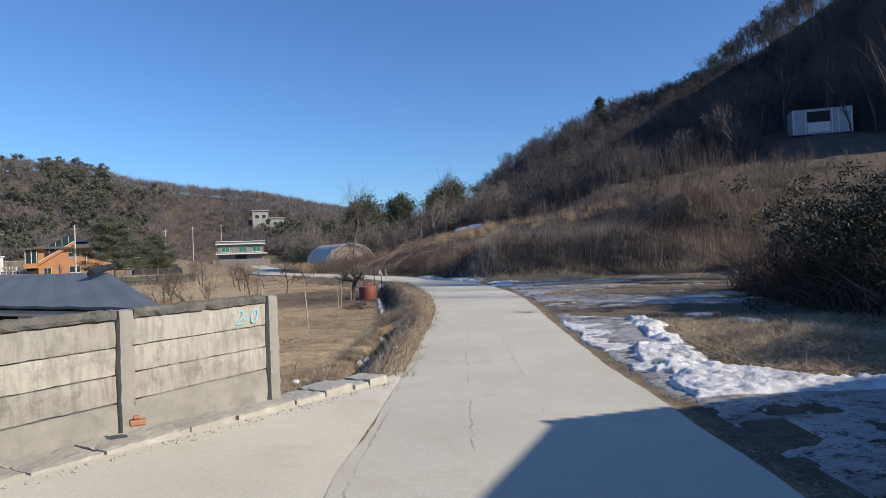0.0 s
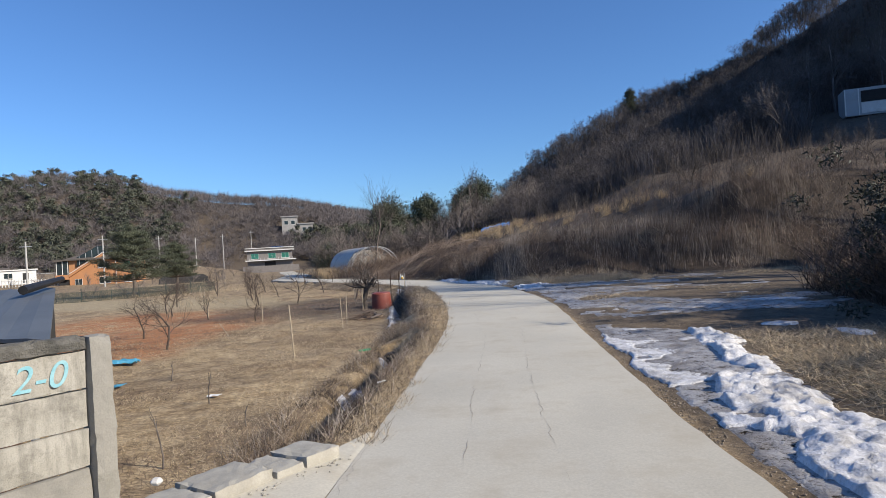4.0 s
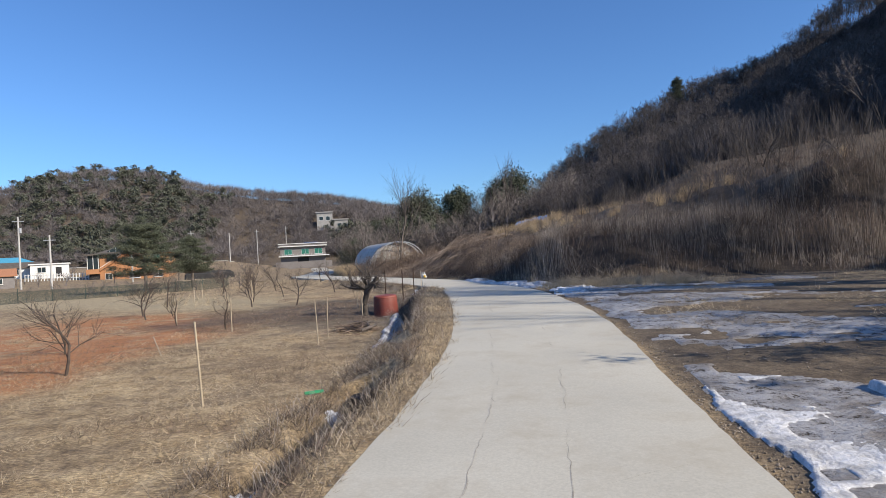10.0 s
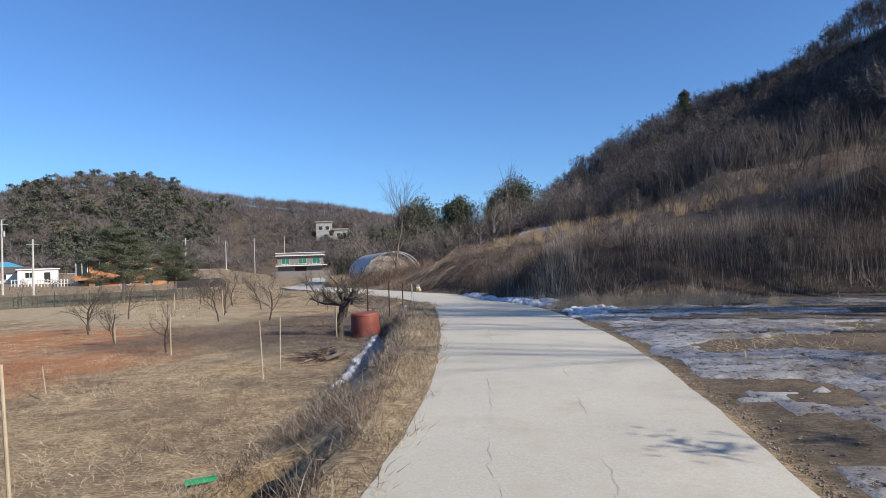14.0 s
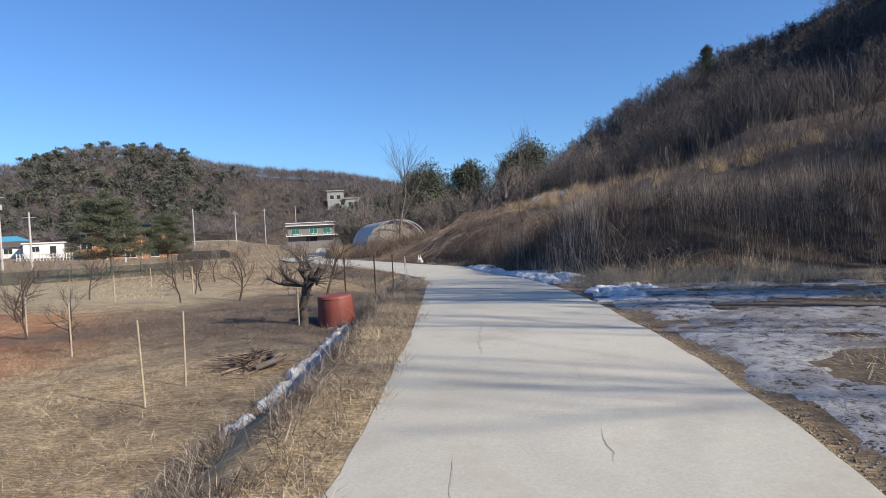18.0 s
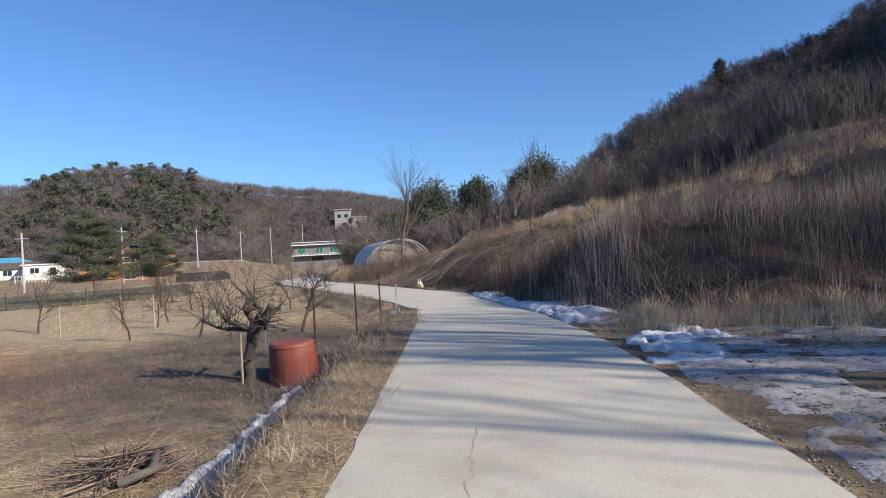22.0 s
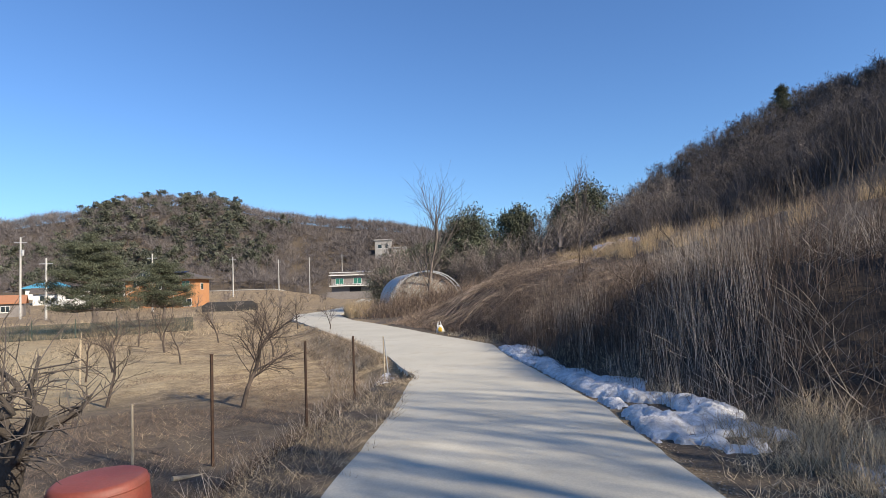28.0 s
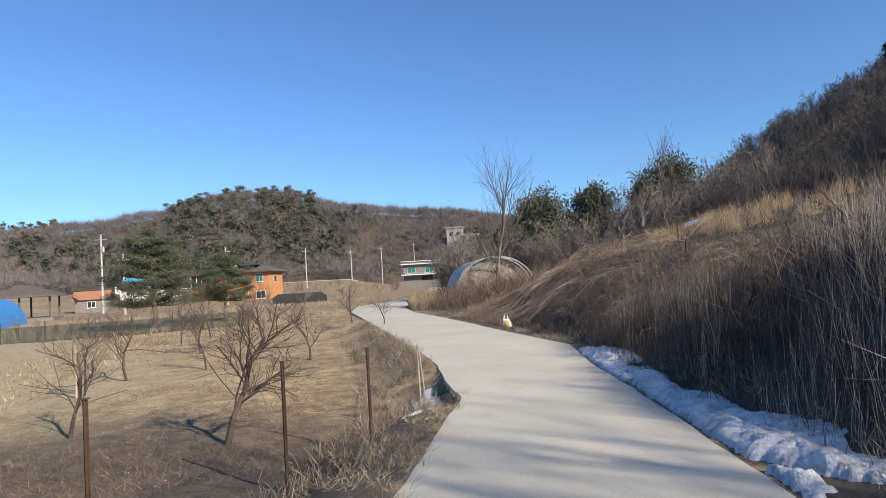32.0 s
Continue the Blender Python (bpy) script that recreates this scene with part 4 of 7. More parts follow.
def build_bank():
    g = np.random.RandomState(11)
    x, y = g.uniform(-9, 26, 400000), g.uniform(12, 70, 400000)
    d = bank_depth(x, y)
    keep = (d > 0.05) & (x > ROAD_R(y) + 0.5) & (g.rand(len(x)) < np.exp(-np.clip(d - 4, 0, 60) / 7)) & (fbm(x * 0.5, y * 0.5, 3) > 0.34)
    x, y, d = x[keep][:24000], y[keep][:24000], d[keep][:24000]
    stalks("bank_brush", x, y, g.uniform(0.3, 1.0, len(x)) * (0.45 + 0.55 * smooth01(d, 0, 2)), 0.7, 0.0052, M_TANGLE, "tangled grey-brown dead brush covering the bank", 1, 0.75, 2)
    x, y = g.uniform(-6, 17, 90000), g.uniform(36, 56, 90000)
    d = bank_depth(x, y)
    keep = (d > 0.15) & (d < 6.5) & (x > ROAD_R(y) + 0.6)
    x, y, d = x[keep][:13000], y[keep][:13000], d[keep][:13000]
    stalks("bank_weeds", x, y, g.uniform(0.3, 1.2, len(x)) * (0.35 + 0.65 * smooth01(d, 0, 2.2)) * (0.45 + 1.1 * fbm(x * 0.8, y * 0.8, 3)), 0.14, 0.0042, M_TANGLE, "upright grey-brown dead weeds on the bank", 15, 0.14, 2)
    x, y = g.uniform(-3, 17, 90000), g.uniform(36, 56, 90000)
    d = bank_depth(x, y)
    clump = fbm(x * 0.7 + 30, y * 0.7, 3)
    keep = (d > 0.25) & (d < 7.5) & (x > ROAD_R(y) + 0.8) & (g.rand(len(x)) < smooth01(clump, 0.40, 0.62))
    x, y, d = x[keep][:6200], y[keep][:6200], d[keep][:6200]
    stalks("bank_reeds", x, y, g.uniform(0.4, 1.4, len(x)) * (0.5 + 0.5 * smooth01(d, 0, 2)), 0.13, 0.0034, M_REED, "tall pale dry weed stalks on the bank", 2, 0.07, 2)
    x, y = g.uniform(-12, -2, 30000), g.uniform(53, 72, 30000)
    d = bank_depth(x, y)
    keep = (d > 0.1) & (d < 13) & (x > ROAD_R(y) + 0.4)
    x, y = x[keep][:7500], y[keep][:7500]
    stalks("mound_bramble", x, y, g.uniform(0.2, 0.75, len(x)), 0.9, 0.007, M_BRUSH, "tangled brown bramble on the mound beside the greenhouse", 16, 0.9, 3)
    # long pale stalks bent over the mound at the bend
    x, y = g.uniform(-9, 3, 20000), g.uniform(50, 68, 20000)
    d = bank_depth(x, y)
    keep = (d > 1.8) & (d < 14) & (x > ROAD_R(y) + 2.6) & (fbm(x * 0.35 + 3, y * 0.35, 2) > 0.47)
    x, y = x[keep][:480], y[keep][:480]
    n = len(x)
    p = np.stack([x, y, land(x, y)], -1)
    h = np.stack([-0.5 + g.normal(0, 0.8, n), -0.35 + g.normal(0, 0.7, n), np.zeros(n)], -1) * g.uniform(0.4, 1.0, (n, 1))
    segs = []
    for i in range(4):
        dz = (1.0, 0.45, -0.05, -0.5)[i]
        q = p + (h * (0.25, 0.55, 0.7, 0.6)[i] + np.array([0, 0, dz * 0.3]))
        q[:, 0] = np.maximum(q[:, 0], ROAD_R(q[:, 1]) + 0.7)
        q[:, 2] = np.clip(q[:, 2], land(q[:, 0], q[:, 1]) + 0.05, land(q[:, 0], q[:, 1]) + 0.42)
        segs.append(np.concatenate([p, q, np.full((n, 1), 0.0065 - 0.001 * i), np.full((n, 1), 0.0055 - 0.001 * i)], 1))
        p = q
    v, f = tubes(np.concatenate(segs), 3)
    tagged(link_mesh("bent_reeds", v, f, M_MOUND), "pale reeds bent over in long arcs on the mound", "dry plants", kind="stuff")
    # brambles arching over the bank in all directions
    x, y = g.uniform(-5, 22, 60000), g.uniform(37, 60, 60000)
    d = bank_depth(x, y)
    keep = (d > 0.9) & (d < 9) & (x > ROAD_R(y) + 1.2) & (fbm(x * 0.5 + 13, y * 0.5, 3) > 0.45) & (g.rand(len(x)) < smooth01(y, 46, 52))
    x, y = x[keep][:1400], y[keep][:1400]
    n = len(x)
    p = np.stack([x, y, land(x, y)], -1)
    a = g.rand(n) * 6.283
    h = np.stack([np.cos(a), np.sin(a), np.zeros(n)], -1) * g.uniform(0.2, 0.7, (n, 1))
    up = g.uniform(0.25, 0.6, n)
    segs = []
    for i in range(4):
        q = p + h * (0.4, 0.6, 0.7, 0.6)[i]
        q[:, 2] = p[:, 2] + up * (1.0, 0.55, -0.05, -0.6)[i]
        q[:, 2] = np.maximum(q[:, 2], land(q[:, 0], q[:, 1]) + 0.03)
        segs.append(np.concatenate([p, q, np.full((n, 1), 0.0043 - 0.0007 * i), np.full((n, 1), 0.0036 - 0.0007 * i)], 1))
        p = q
    v, f = stems_and_tips(np.concatenate(segs[:-1]), segs[-1], 3)
    tagged(link_mesh("bank_brambles", v, f, M_MOUND), "dry brambles arching over the bank", "dry plants", kind="stuff")
    x, y = g.uniform(0, 19, 60000), g.uniform(36, 47, 60000)
    d = bank_depth(x, y)
    keep = (d > 0.4) & (d < 6.5) & (x > ROAD_R(y) + 1.6) & (g.rand(len(x)) < smooth01(fbm(x * 0.6 + 80, y * 0.6, 3), 0.42, 0.6))
    x, y = x[keep][:2600], y[keep][:2600]
    stalks("leaning_stalks", x, y, g.uniform(0.5, 1.7, len(x)), 0.95, 0.0042, M_REED, "pale broken stalks leaning every way over the bank", 19, 0.35, 2)
    bushes = [bare_tree(500 + k, 1.5, 0.018, 0.05, (10, 6, 3), 0.8, 0.2, 0.2, 0.62) for k in range(5)]
    spots = [(p, q) for p, q in zip(g.uniform(-3, 22, 400), g.uniform(37, 58, 400)) if 1.2 < bank_depth(np.array([p]), np.array([q]))[0] < 12 and p > ROAD_R(q) + 1.5][:80]
    woods("bank_bushes", spots, bushes, M_TANGLE, "leafless dark bushes on the bank", (0.6, 1.2), 1.0)
    spots = [(p, q) for p, q in zip(g.uniform(4, 36, 900), g.uniform(42, 74, 900)) if bank_depth(np.array([p]), np.array([q]))[0] > float(BANK_W(p)) - 3 and q < FOREST_EDGE(p) + 1 and not (33 < p < 43 and q > 56)][:140]
    woods("upper_slope_bushes", spots, bushes, M_TWIG, "leafless bushes on the upper slope", (0.7, 1.7), 1.1)
    g = np.random.RandomState(77)
    low = [bare_tree(520 + k, 1.0, 0.008, 0.05, (9, 5, 2), 0.95, 0.2, 0.2, 0.62) for k in range(4)]
    spots = [(p, q) for p, q in zip(g.uniform(-2, 30, 2600), g.uniform(37, 60, 2600)) if 1.0 < bank_depth(np.array([p]), np.array([q]))[0] < 13 and p > ROAD_R(q) + 1.8 and fbm(np.array([p * 0.4]), np.array([q * 0.4]), 3)[0] > 0.45][:260]
    woods("bank_thicket", spots, low, M_TANGLE, "low dark tangled thicket on the sunlit bank", (0.5, 1.0), 1.2)
    x, y = g.normal(6.0, 1.0, 15000), g.normal(14.9, 1.2, 15000)
    keep = (x > SNOW_R(y) - 0.1) & (bank_depth(x, y) < 0.2)
    stalks("straw_heap", x[keep], y[keep], g.uniform(0.12, 0.42, keep.sum()), 3.0, 0.0036, M_STRAW, "low heap of golden straw beside the snow", 63, 1.0, 2)
    # dark thicket to the right of the shelf
    x, y = g.uniform(8.6, 13.5, 9000), g.uniform(10, 26, 9000)
    keep = (x > 9.3 + 0.8 * (fbm(x * 0.6, y * 0.6, 2) - 0.5)) & (y < 26)
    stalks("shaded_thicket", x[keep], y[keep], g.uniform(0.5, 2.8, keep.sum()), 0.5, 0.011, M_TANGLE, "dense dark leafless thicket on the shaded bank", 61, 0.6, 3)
    # brush in front of the greenhouse
    x, y = g.normal(-12.6, 2.0, 4200), g.normal(71.6, 1.5, 4200)
    keep = x > ROAD_R(y) + 0.8
    stalks("greenhouse_brush", x[keep], y[keep], g.uniform(0.5, 2.3, keep.sum()), 0.4, 0.010, M_BRUSH, "brown brush in front of the greenhouse", 62, 0.5, 3)
    x, y = g.uniform(-13, 3, 60000), g.uniform(49, 72, 60000)
    d = bank_depth(x, y)
    keep = (d > 0.1) & (d < 14) & (x > ROAD_R(y) + 0.4) & (fbm(x * 0.6 + 5, y * 0.6, 3) > 0.47)
    x, y = x[keep][:5500], y[keep][:5500]
    stalks("mound_brush", x, y, g.uniform(0.15, 0.6, len(x)), 1.0, 0.007, M_BRUSH, "dark tangled brush between the fallen stalks", 64, 0.9, 2)
    # bundles of long fallen stalks lying down the mound
    rows = []
    for bx, by, ang, L, m in [(-5.2, 57.5, 200, 3.2, 26), (-3.2, 55.5, 190, 3.0, 26), (-6.5, 60.5, 215, 3.4, 30), (-4.0, 61.5, 225, 3.6, 30), (-8.2, 63.0, 215, 2.6, 20), (-1.5, 60.0, 205, 3.2, 24), (-2.6, 64.5, 225, 3.4, 28), (-6.0, 66.5, 215, 3.0, 24), (0.6, 63, 215, 3.0, 20)]:
        for i in range(m):
            aa = radians(ang + g.normal(0, 26))
            k = L * g.uniform(0.6, 1.1)
            t = np.linspace(0, 1, 6)
            px, py = bx + g.normal(0, 0.35) + np.cos(aa) * k * t, by + g.normal(0, 0.35) + np.sin(aa) * k * t
            px = np.maximum(px, ROAD_R(py) + 0.6)
            pz = land(px, py) + 0.05 + g.uniform(0.15, 0.5) * np.sin(math.pi * np.clip(t * 1.1, 0, 1)) + 0.25 * g.rand()
            rows += [(px[j], py[j], pz[j], px[j + 1], py[j + 1], pz[j + 1], 0.011 - 0.0015 * j, 0.0095 - 0.0015 * j) for j in range(5)]
    v, f = tubes(np.array(rows), 4)
    tagged(link_mesh("fallen_stalks", v, f, M_MOUND), "bundles of long pale stalks fallen down the mound", "dry plants", kind="stuff")
    # straw tufts among the snow at the foot of the bank
    tx, ty = g.uniform(-2, 9, 900), g.uniform(30, 47, 900)
    td = bank_depth(tx, ty)
    ok = (tx - ROAD_R(ty) > 0.9) & (tx - ROAD_R(ty) < 6) & (td > -3.2) & (td < 0.7)
    tx, ty = tx[ok][:150], ty[ok][:150]
    tx, ty = np.repeat(tx, 80), np.repeat(ty, 80)
    stalks("toe_tufts", tx + g.normal(0, 0.13, len(tx)), ty + g.normal(0, 0.13, len(ty)), g.uniform(0.15, 0.55, len(tx)), 0.45, 0.0025, M_STRAW, "tufts of straw-coloured grass at the foot of the bank", 55, 0.5, 2)
    # straw on the crest and the upper slope
    x, y = g.uniform(0, 34, 150000), g.uniform(38, 76, 150000)
    d = bank_depth(x, y)
    keep = (d > BANK_W(x) - 3) & (y < FOREST_EDGE(x) + 2) & (fbm(x * 0.45, y * 0.45, 3) > 0.42)
    x, y = x[keep][:10000], y[keep][:10000]
    stalks("crest_grass", x, y, g.uniform(0.3, 0.95, len(x)), 0.5, 0.009, M_MOUND, "sunlit straw-coloured grass on the top of the bank", 3, 0.5, 1)
    tx, ty = g.uniform(-3, 16, 2500), g.uniform(44, 68, 2500)
    td = bank_depth(tx, ty) - BANK_W(tx)
    ok = (td > -6) & (td < 2) & (fbm(tx * 0.6 + 77, ty * 0.6, 3) > 0.52)
    tx, ty = np.repeat(tx[ok][:60], 60), np.repeat(ty[ok][:60], 60)
    stalks("crest_tufts", tx + g.normal(0, 0.16, len(tx)), ty + g.normal(0, 0.16, len(ty)), g.uniform(0.35, 1.0, len(tx)), 0.3, 0.006, M_GOLD, "golden grass tufts along the top of the bank", 57, 0.35, 2)
    # thin saplings standing on the bank
    kinds = [bare_tree(300 + k, 3.2, 0.02, 0.3, (6, 4), 0.5, 0.4, 0.12, 0.5) for k in range(4)]
    spots = [(a, b) for a, b in zip(g.uniform(3, 24, 120), g.uniform(37, 60, 120)) if bank_depth(np.array([a]), np.array([b]))[0] > 1.5][:60]
    woods("bank_saplings", spots, kinds, M_TWIG, "thin bare saplings along the bank", (0.6, 1.2), 1.0)
    # yellow reed patch in the bend of the road
    x, y = g.normal(-19.6, 1.2, 4000), g.normal(75.5, 2.2, 4000)
    keep = x > ROAD_R(y) + 0.3
    stalks("yellow_reeds", x[keep], y[keep], g.uniform(0.7, 1.4, keep.sum()), 0.15, 0.014, M_GOLD, "patch of golden dry reeds in the road bend", 9, 0.2, 2)


# ---- grass of the verge and the field ----
def build_grass():
    g = np.random.RandomState(21)
    y = 12.4 + 48 * g.rand(190000) ** 1.25
    u = g.uniform(-0.16, 2.0, len(y))
    x = ROAD_L(y) - u
    rag = fbm(x * 1.6, y * 1.6, 3)
    keep = (y > 12.9 + 0.3 * u) & (rag > 0.36) & (u > 0.42 * (vnoise(y * 2.2, y * 0 + 7) - 0.55))
    x, y, u = x[keep], y[keep], u[keep]
    pale = g.rand(len(u)) < np.where(u < ditch_at(y)[2], 0.9, 0.3)
    xs, ys = x[pale][:62000], y[pale][:62000]
    stalks("verge_grass", xs, ys, g.uniform(0.05, 0.20, len(xs)), 1.9, 0.0027, M_STRAW, "matted straw-coloured grass along the road edge", 4, 0.8, 1)
    xs, ys = x[~pale][:34000], y[~pale][:34000]
    stalks("ditch_weeds", xs, ys, g.uniform(0.08, 0.30, len(xs)), 1.1, 0.0036, M_TANGLE, "dark dead weeds hanging over the ditch", 6, 0.7, 1)
    xs, ys = x[~pale][34000:38000], y[~pale][34000:38000]
    stalks("ditch_stems", xs, ys, g.uniform(0.2, 0.55, len(xs)), 0.5, 0.0035, M_REED, "taller dry stems along the ditch", 12, 0.5, 2)
    x, y = g.uniform(-20, -1.9, 900000), 10.5 + 48 * g.rand(900000)
    dist = np.hypot(x + 1, y - 18)
    keep = (ROAD_L(y) - x > 1.4) & (fbm(x * 0.6, y * 0.6, 3) > 0.43) & (g.rand(len(x)) < np.exp(-dist / 13) + 0.09) & ((y < 33) | (x < -14) | (g.rand(len(x)) < 0.35))
    x, y = np.repeat(x[keep][:9800], 11), np.repeat(y[keep][:9800], 11)
    x, y = x + g.normal(0, 0.10, len(x)), y + g.normal(0, 0.10, len(y))
    stalks("field_grass", x, y, g.uniform(0.05, 0.21, len(x)), 1.7, 0.0028, M_STRAW, "low flattened dry grass over the field", 5, 0.8, 1)
    x, y = g.uniform(-14, -2.2, 300000), 10.5 + 36 * g.rand(300000)
    dist = np.where(y > 31, 3.0, np.hypot(x + 1, y - 18))
    keep = (ROAD_L(y) - x > 1.5) & (fbm(x * 0.45 + 7, y * 0.45, 3) > 0.5) & (g.rand(len(x)) < np.exp(-dist / 9) + 0.07)
    x, y = x[keep][:46000], y[keep][:46000]
    stalks("field_weeds", x, y, g.uniform(0.06, 0.26, len(x)), 1.5, 0.0038, M_BRUSH, "grey-brown dead weeds in the field", 7, 0.6, 1)
    # straw heaps on the shelf beside the snow
    x, y = g.uniform(3, 14, 200000), g.uniform(12.4, 36.5, 200000)
    keep = (bank_depth(x, y) < 0.4) & (((y > 12.8) & (y < 19.5) & (x > 4.2 + 0.1 * (y - 13))) | ((y > 20.5) & (fbm(x * 0.5 + 50, y * 0.9, 3) > 0.55)) | ((y > 34.8) & (fbm(x * 0.9 + 20, y * 0.9, 3) > 0.54)))
    near = keep & (y < 19.5)
    keep = np.where(near, keep, keep & (g.rand(len(x)) < 0.5))
    x, y = x[keep][:44000], y[keep][:44000]
    stalks("shelf_straw", x, y, g.uniform(0.10, 0.36, len(x)), 3.0, 0.0042, M_STRAW, "flattened straw between the snow patches", 8, 0.8, 1)
    y = g.uniform(35.5, 56, 40000)
    u = g.uniform(0.22, 1.5, len(y))
    x = ROAD_R(y) + u
    keep = (fbm(x * 1.1 + 9, y * 1.1, 3) > 0.5) & (g.rand(len(y)) < 0.35 + 0.5 * u)
    x, y = x[keep][:4500], y[keep][:4500]
    stalks("toe_grass", x, y, g.uniform(0.08, 0.34, len(x)), 1.0, 0.0034, M_STRAW, "tufts of dry grass between road edge and bank", 18, 0.7, 2)


# ---- old snow and ice ----
def snow_sheet(name, x0, x1, y0, y1, step, amount, height, material, label):
    xs, ys = np.arange(x0, x1, step), np.arange(y0, y1, step)
    X, Y = np.meshgrid(xs, ys)
    A = amount(X, Y)
    rough = 0.7 + 0.55 * (fbm(X * 2.3, Y * 2.3, 3) - 0.4) + 0.8 * (fbm(X * 6, Y * 6, 3) - 0.5) + 0.45 * (vnoise(X * 17, Y * 17) - 0.5)
    Z = land(X, Y) + 0.008 + height * np.clip(A, 0, 1) ** 0.7 * np.clip(rough, 0.08, 2)
    idx = np.arange(X.size).reshape(X.shape)
    q = np.stack([idx[:-1, :-1], idx[:-1, 1:], idx[1:, 1:], idx[1:, :-1]], -1).reshape(-1, 4)
    a = A.ravel()
    q = q[(a[q] > 0).all(axis=1)]
    used, inv = np.unique(q, return_inverse=True)
    near = np.bincount(q.ravel(), minlength=X.size)
    Z = np.where(near.reshape(X.shape) < 4, land(X, Y) - 0.02, Z)
    v = np.stack([X, Y, Z], -1).reshape(-1, 3)[used]
    return tagged(link_mesh(name, v, inv.reshape(-1, 4), material, smooth=True), label, "snow", kind="stuff")


SNOW_R = interp([(4, 9), (10.8, 8), (11.6, 6.6), (12.1, 4.9), (13.0, 4.1), (14.1, 4.1), (16.3, 4.4), (18, 4.7), (19.6, 4.9), (20.4, 4.4), (21, 3)])


PLATEAU_L = interp([(10, 2.7), (14.5, 2.9), (16, 3.45), (17.3, 3.85), (19, 4.1), (20.6, 4.25)])


def build_snow():
    def bank_snow(x, y):
        l = ROAD_R(y) + 0.20 + 0.22 * (vnoise(x * 0 + 3, y * 1.3) - 0.3)
        r = SNOW_R(y) + 0.5 * (fbm(x * 0.8, y * 1.4, 3) - 0.5)
        a = np.minimum((x - l) * 1.4, (r - x) * 2.2)
        step = PLATEAU_L(y) + 0.25 * (fbm(x * 1.2 + 40, y * 1.2, 3) - 0.5)
        ridge = smooth01(x, step, step + 0.14) * (1 - smooth01(x, r - 0.3, r)) * smooth01(y, 10.8, 12.6) * (1 - smooth01(y, 19.6, 20.6)) * (0.78 + 0.25 * vnoise(x * 0 + 8, y * 1.1))
        a = np.minimum(a, (20.7 - y) * 2)
        top = 0.08 + 0.72 * ridge + 0.15 * (1 - smooth01(y, 11.5, 12.6))
        a = np.minimum(a, np.maximum((ridge - 0.16) * 3, (fbm(x * 0.9 + 70, y * 0.9, 4) - 0.52 - 0.22 * (1 - smooth01(y, 10.5, 12.5))) * 5))
        return np.minimum(np.where(a > 0, np.minimum(a, top), a), (fbm(x * 1.1 + 5, y * 1.1, 5) - 0.28 - 0.30 * (1 - smooth01(y, 10.0, 12))) * 4 + 0.5 * (fbm(x * 6, y * 6, 3) - 0.5))

    snow_sheet("roadside_snow", 2.4, 9, 4, 21, 0.045, bank_snow, 0.165, M_SNOW, "old ploughed snow heaped along the road edge")

    def road_ice(x, y):
        l = ROAD_R(y) + 0.14 + 0.25 * (vnoise(x * 0 + 3, y * 1.3) - 0.3)
        edge = np.minimum(np.minimum(x - l, SNOW_R(y) + 0.1 - x), np.minimum(y - 3, 21.6 - y)) + 0.5 * (fbm(x * 1.3, y * 1.3, 4) - 0.6)
        return np.minimum(edge, (fbm(x * 0.8 + 31, y * 0.8, 4) - 0.28 - 0.16 * (1 - smooth01(y, 9.5, 12))) * 4)

    snow_sheet("roadside_ice", 2.2, 9, 4, 22, 0.07, road_ice, 0.035, M_ICE, "thin dirty refrozen slush beside the road")

    def shelf_ice(x, y):
        streak = fbm(x * 0.45 + 11, y * 0.9 + x * 0.2, 5)
        edge = np.minimum(np.minimum(x - ROAD_R(y) - 0.16, 9.8 - x), np.minimum(y - 22.3, 36 - y))
        edge = edge + 0.8 * (fbm(x * 1.1 + 2, y * 1.1, 4) - 0.6)
        return np.minimum(edge, (streak - 0.415 - 0.06 * smooth01(x, 4.0, 5.5)) * 4 + 1.5 * (fbm(x * 3.2, y * 3.2, 3) - 0.5))

    snow_sheet("shelf_ice", 1.4, 10, 22, 36, 0.09, shelf_ice, 0.045, M_ICE, "thin grey refrozen ice on the shelf")

    def toe_snow(x, y):
        w = x - ROAD_R(y)
        out = 1.15 + 0.6 * smooth01(y, 35.5, 37) * (1 - smooth01(y, 39.5, 41)) - 0.25 * smooth01(y, 41, 43) + 0.7 * (fbm(y * 0.7, y * 0 + 2, 3) - 0.5) + 1.1 * smooth01(38.5 - y, 0, 3)
        edge = np.minimum((w + 0.02 - 0.12 * vnoise(y * 1.7, y * 0 + 5)) * 3, (out - w) * 2.5)
        hole = (fbm(w * 1.3 + 21, y * 0.8, 4) - 0.37 + 0.13 * smooth01(y, 38.2, 39.4) * (1 - smooth01(y, 45, 47)) - 0.17 * smooth01(38.8 - y, 0, 2)) * 4 + 0.5 * (fbm(x * 5, y * 5, 3) - 0.5)
        return np.minimum(np.minimum(edge, hole), np.minimum(y - 32.5, 50 - y))

    snow_sheet("bank_foot_snow", -6, 5, 32, 51, 0.05, toe_snow, 0.18, M_SNOW, "lumps of old snow at the foot of the bank")

    def shade_snow(x, y):
        a = np.maximum(1 - ((x - 7.4) / 1.1) ** 2 - ((y - 24.0) / 0.45) ** 2, 1 - ((x - 6.3) / 0.45) ** 2 - ((y - 20.4) / 0.35) ** 2)
        a = np.maximum(a, 1 - ((x - 6.9) / 0.3) ** 2 - ((y - 18.9) / 0.6) ** 2)
        return a + 1.5 * (fbm(x * 2.4 + 14, y * 2.4, 4) - 0.55)

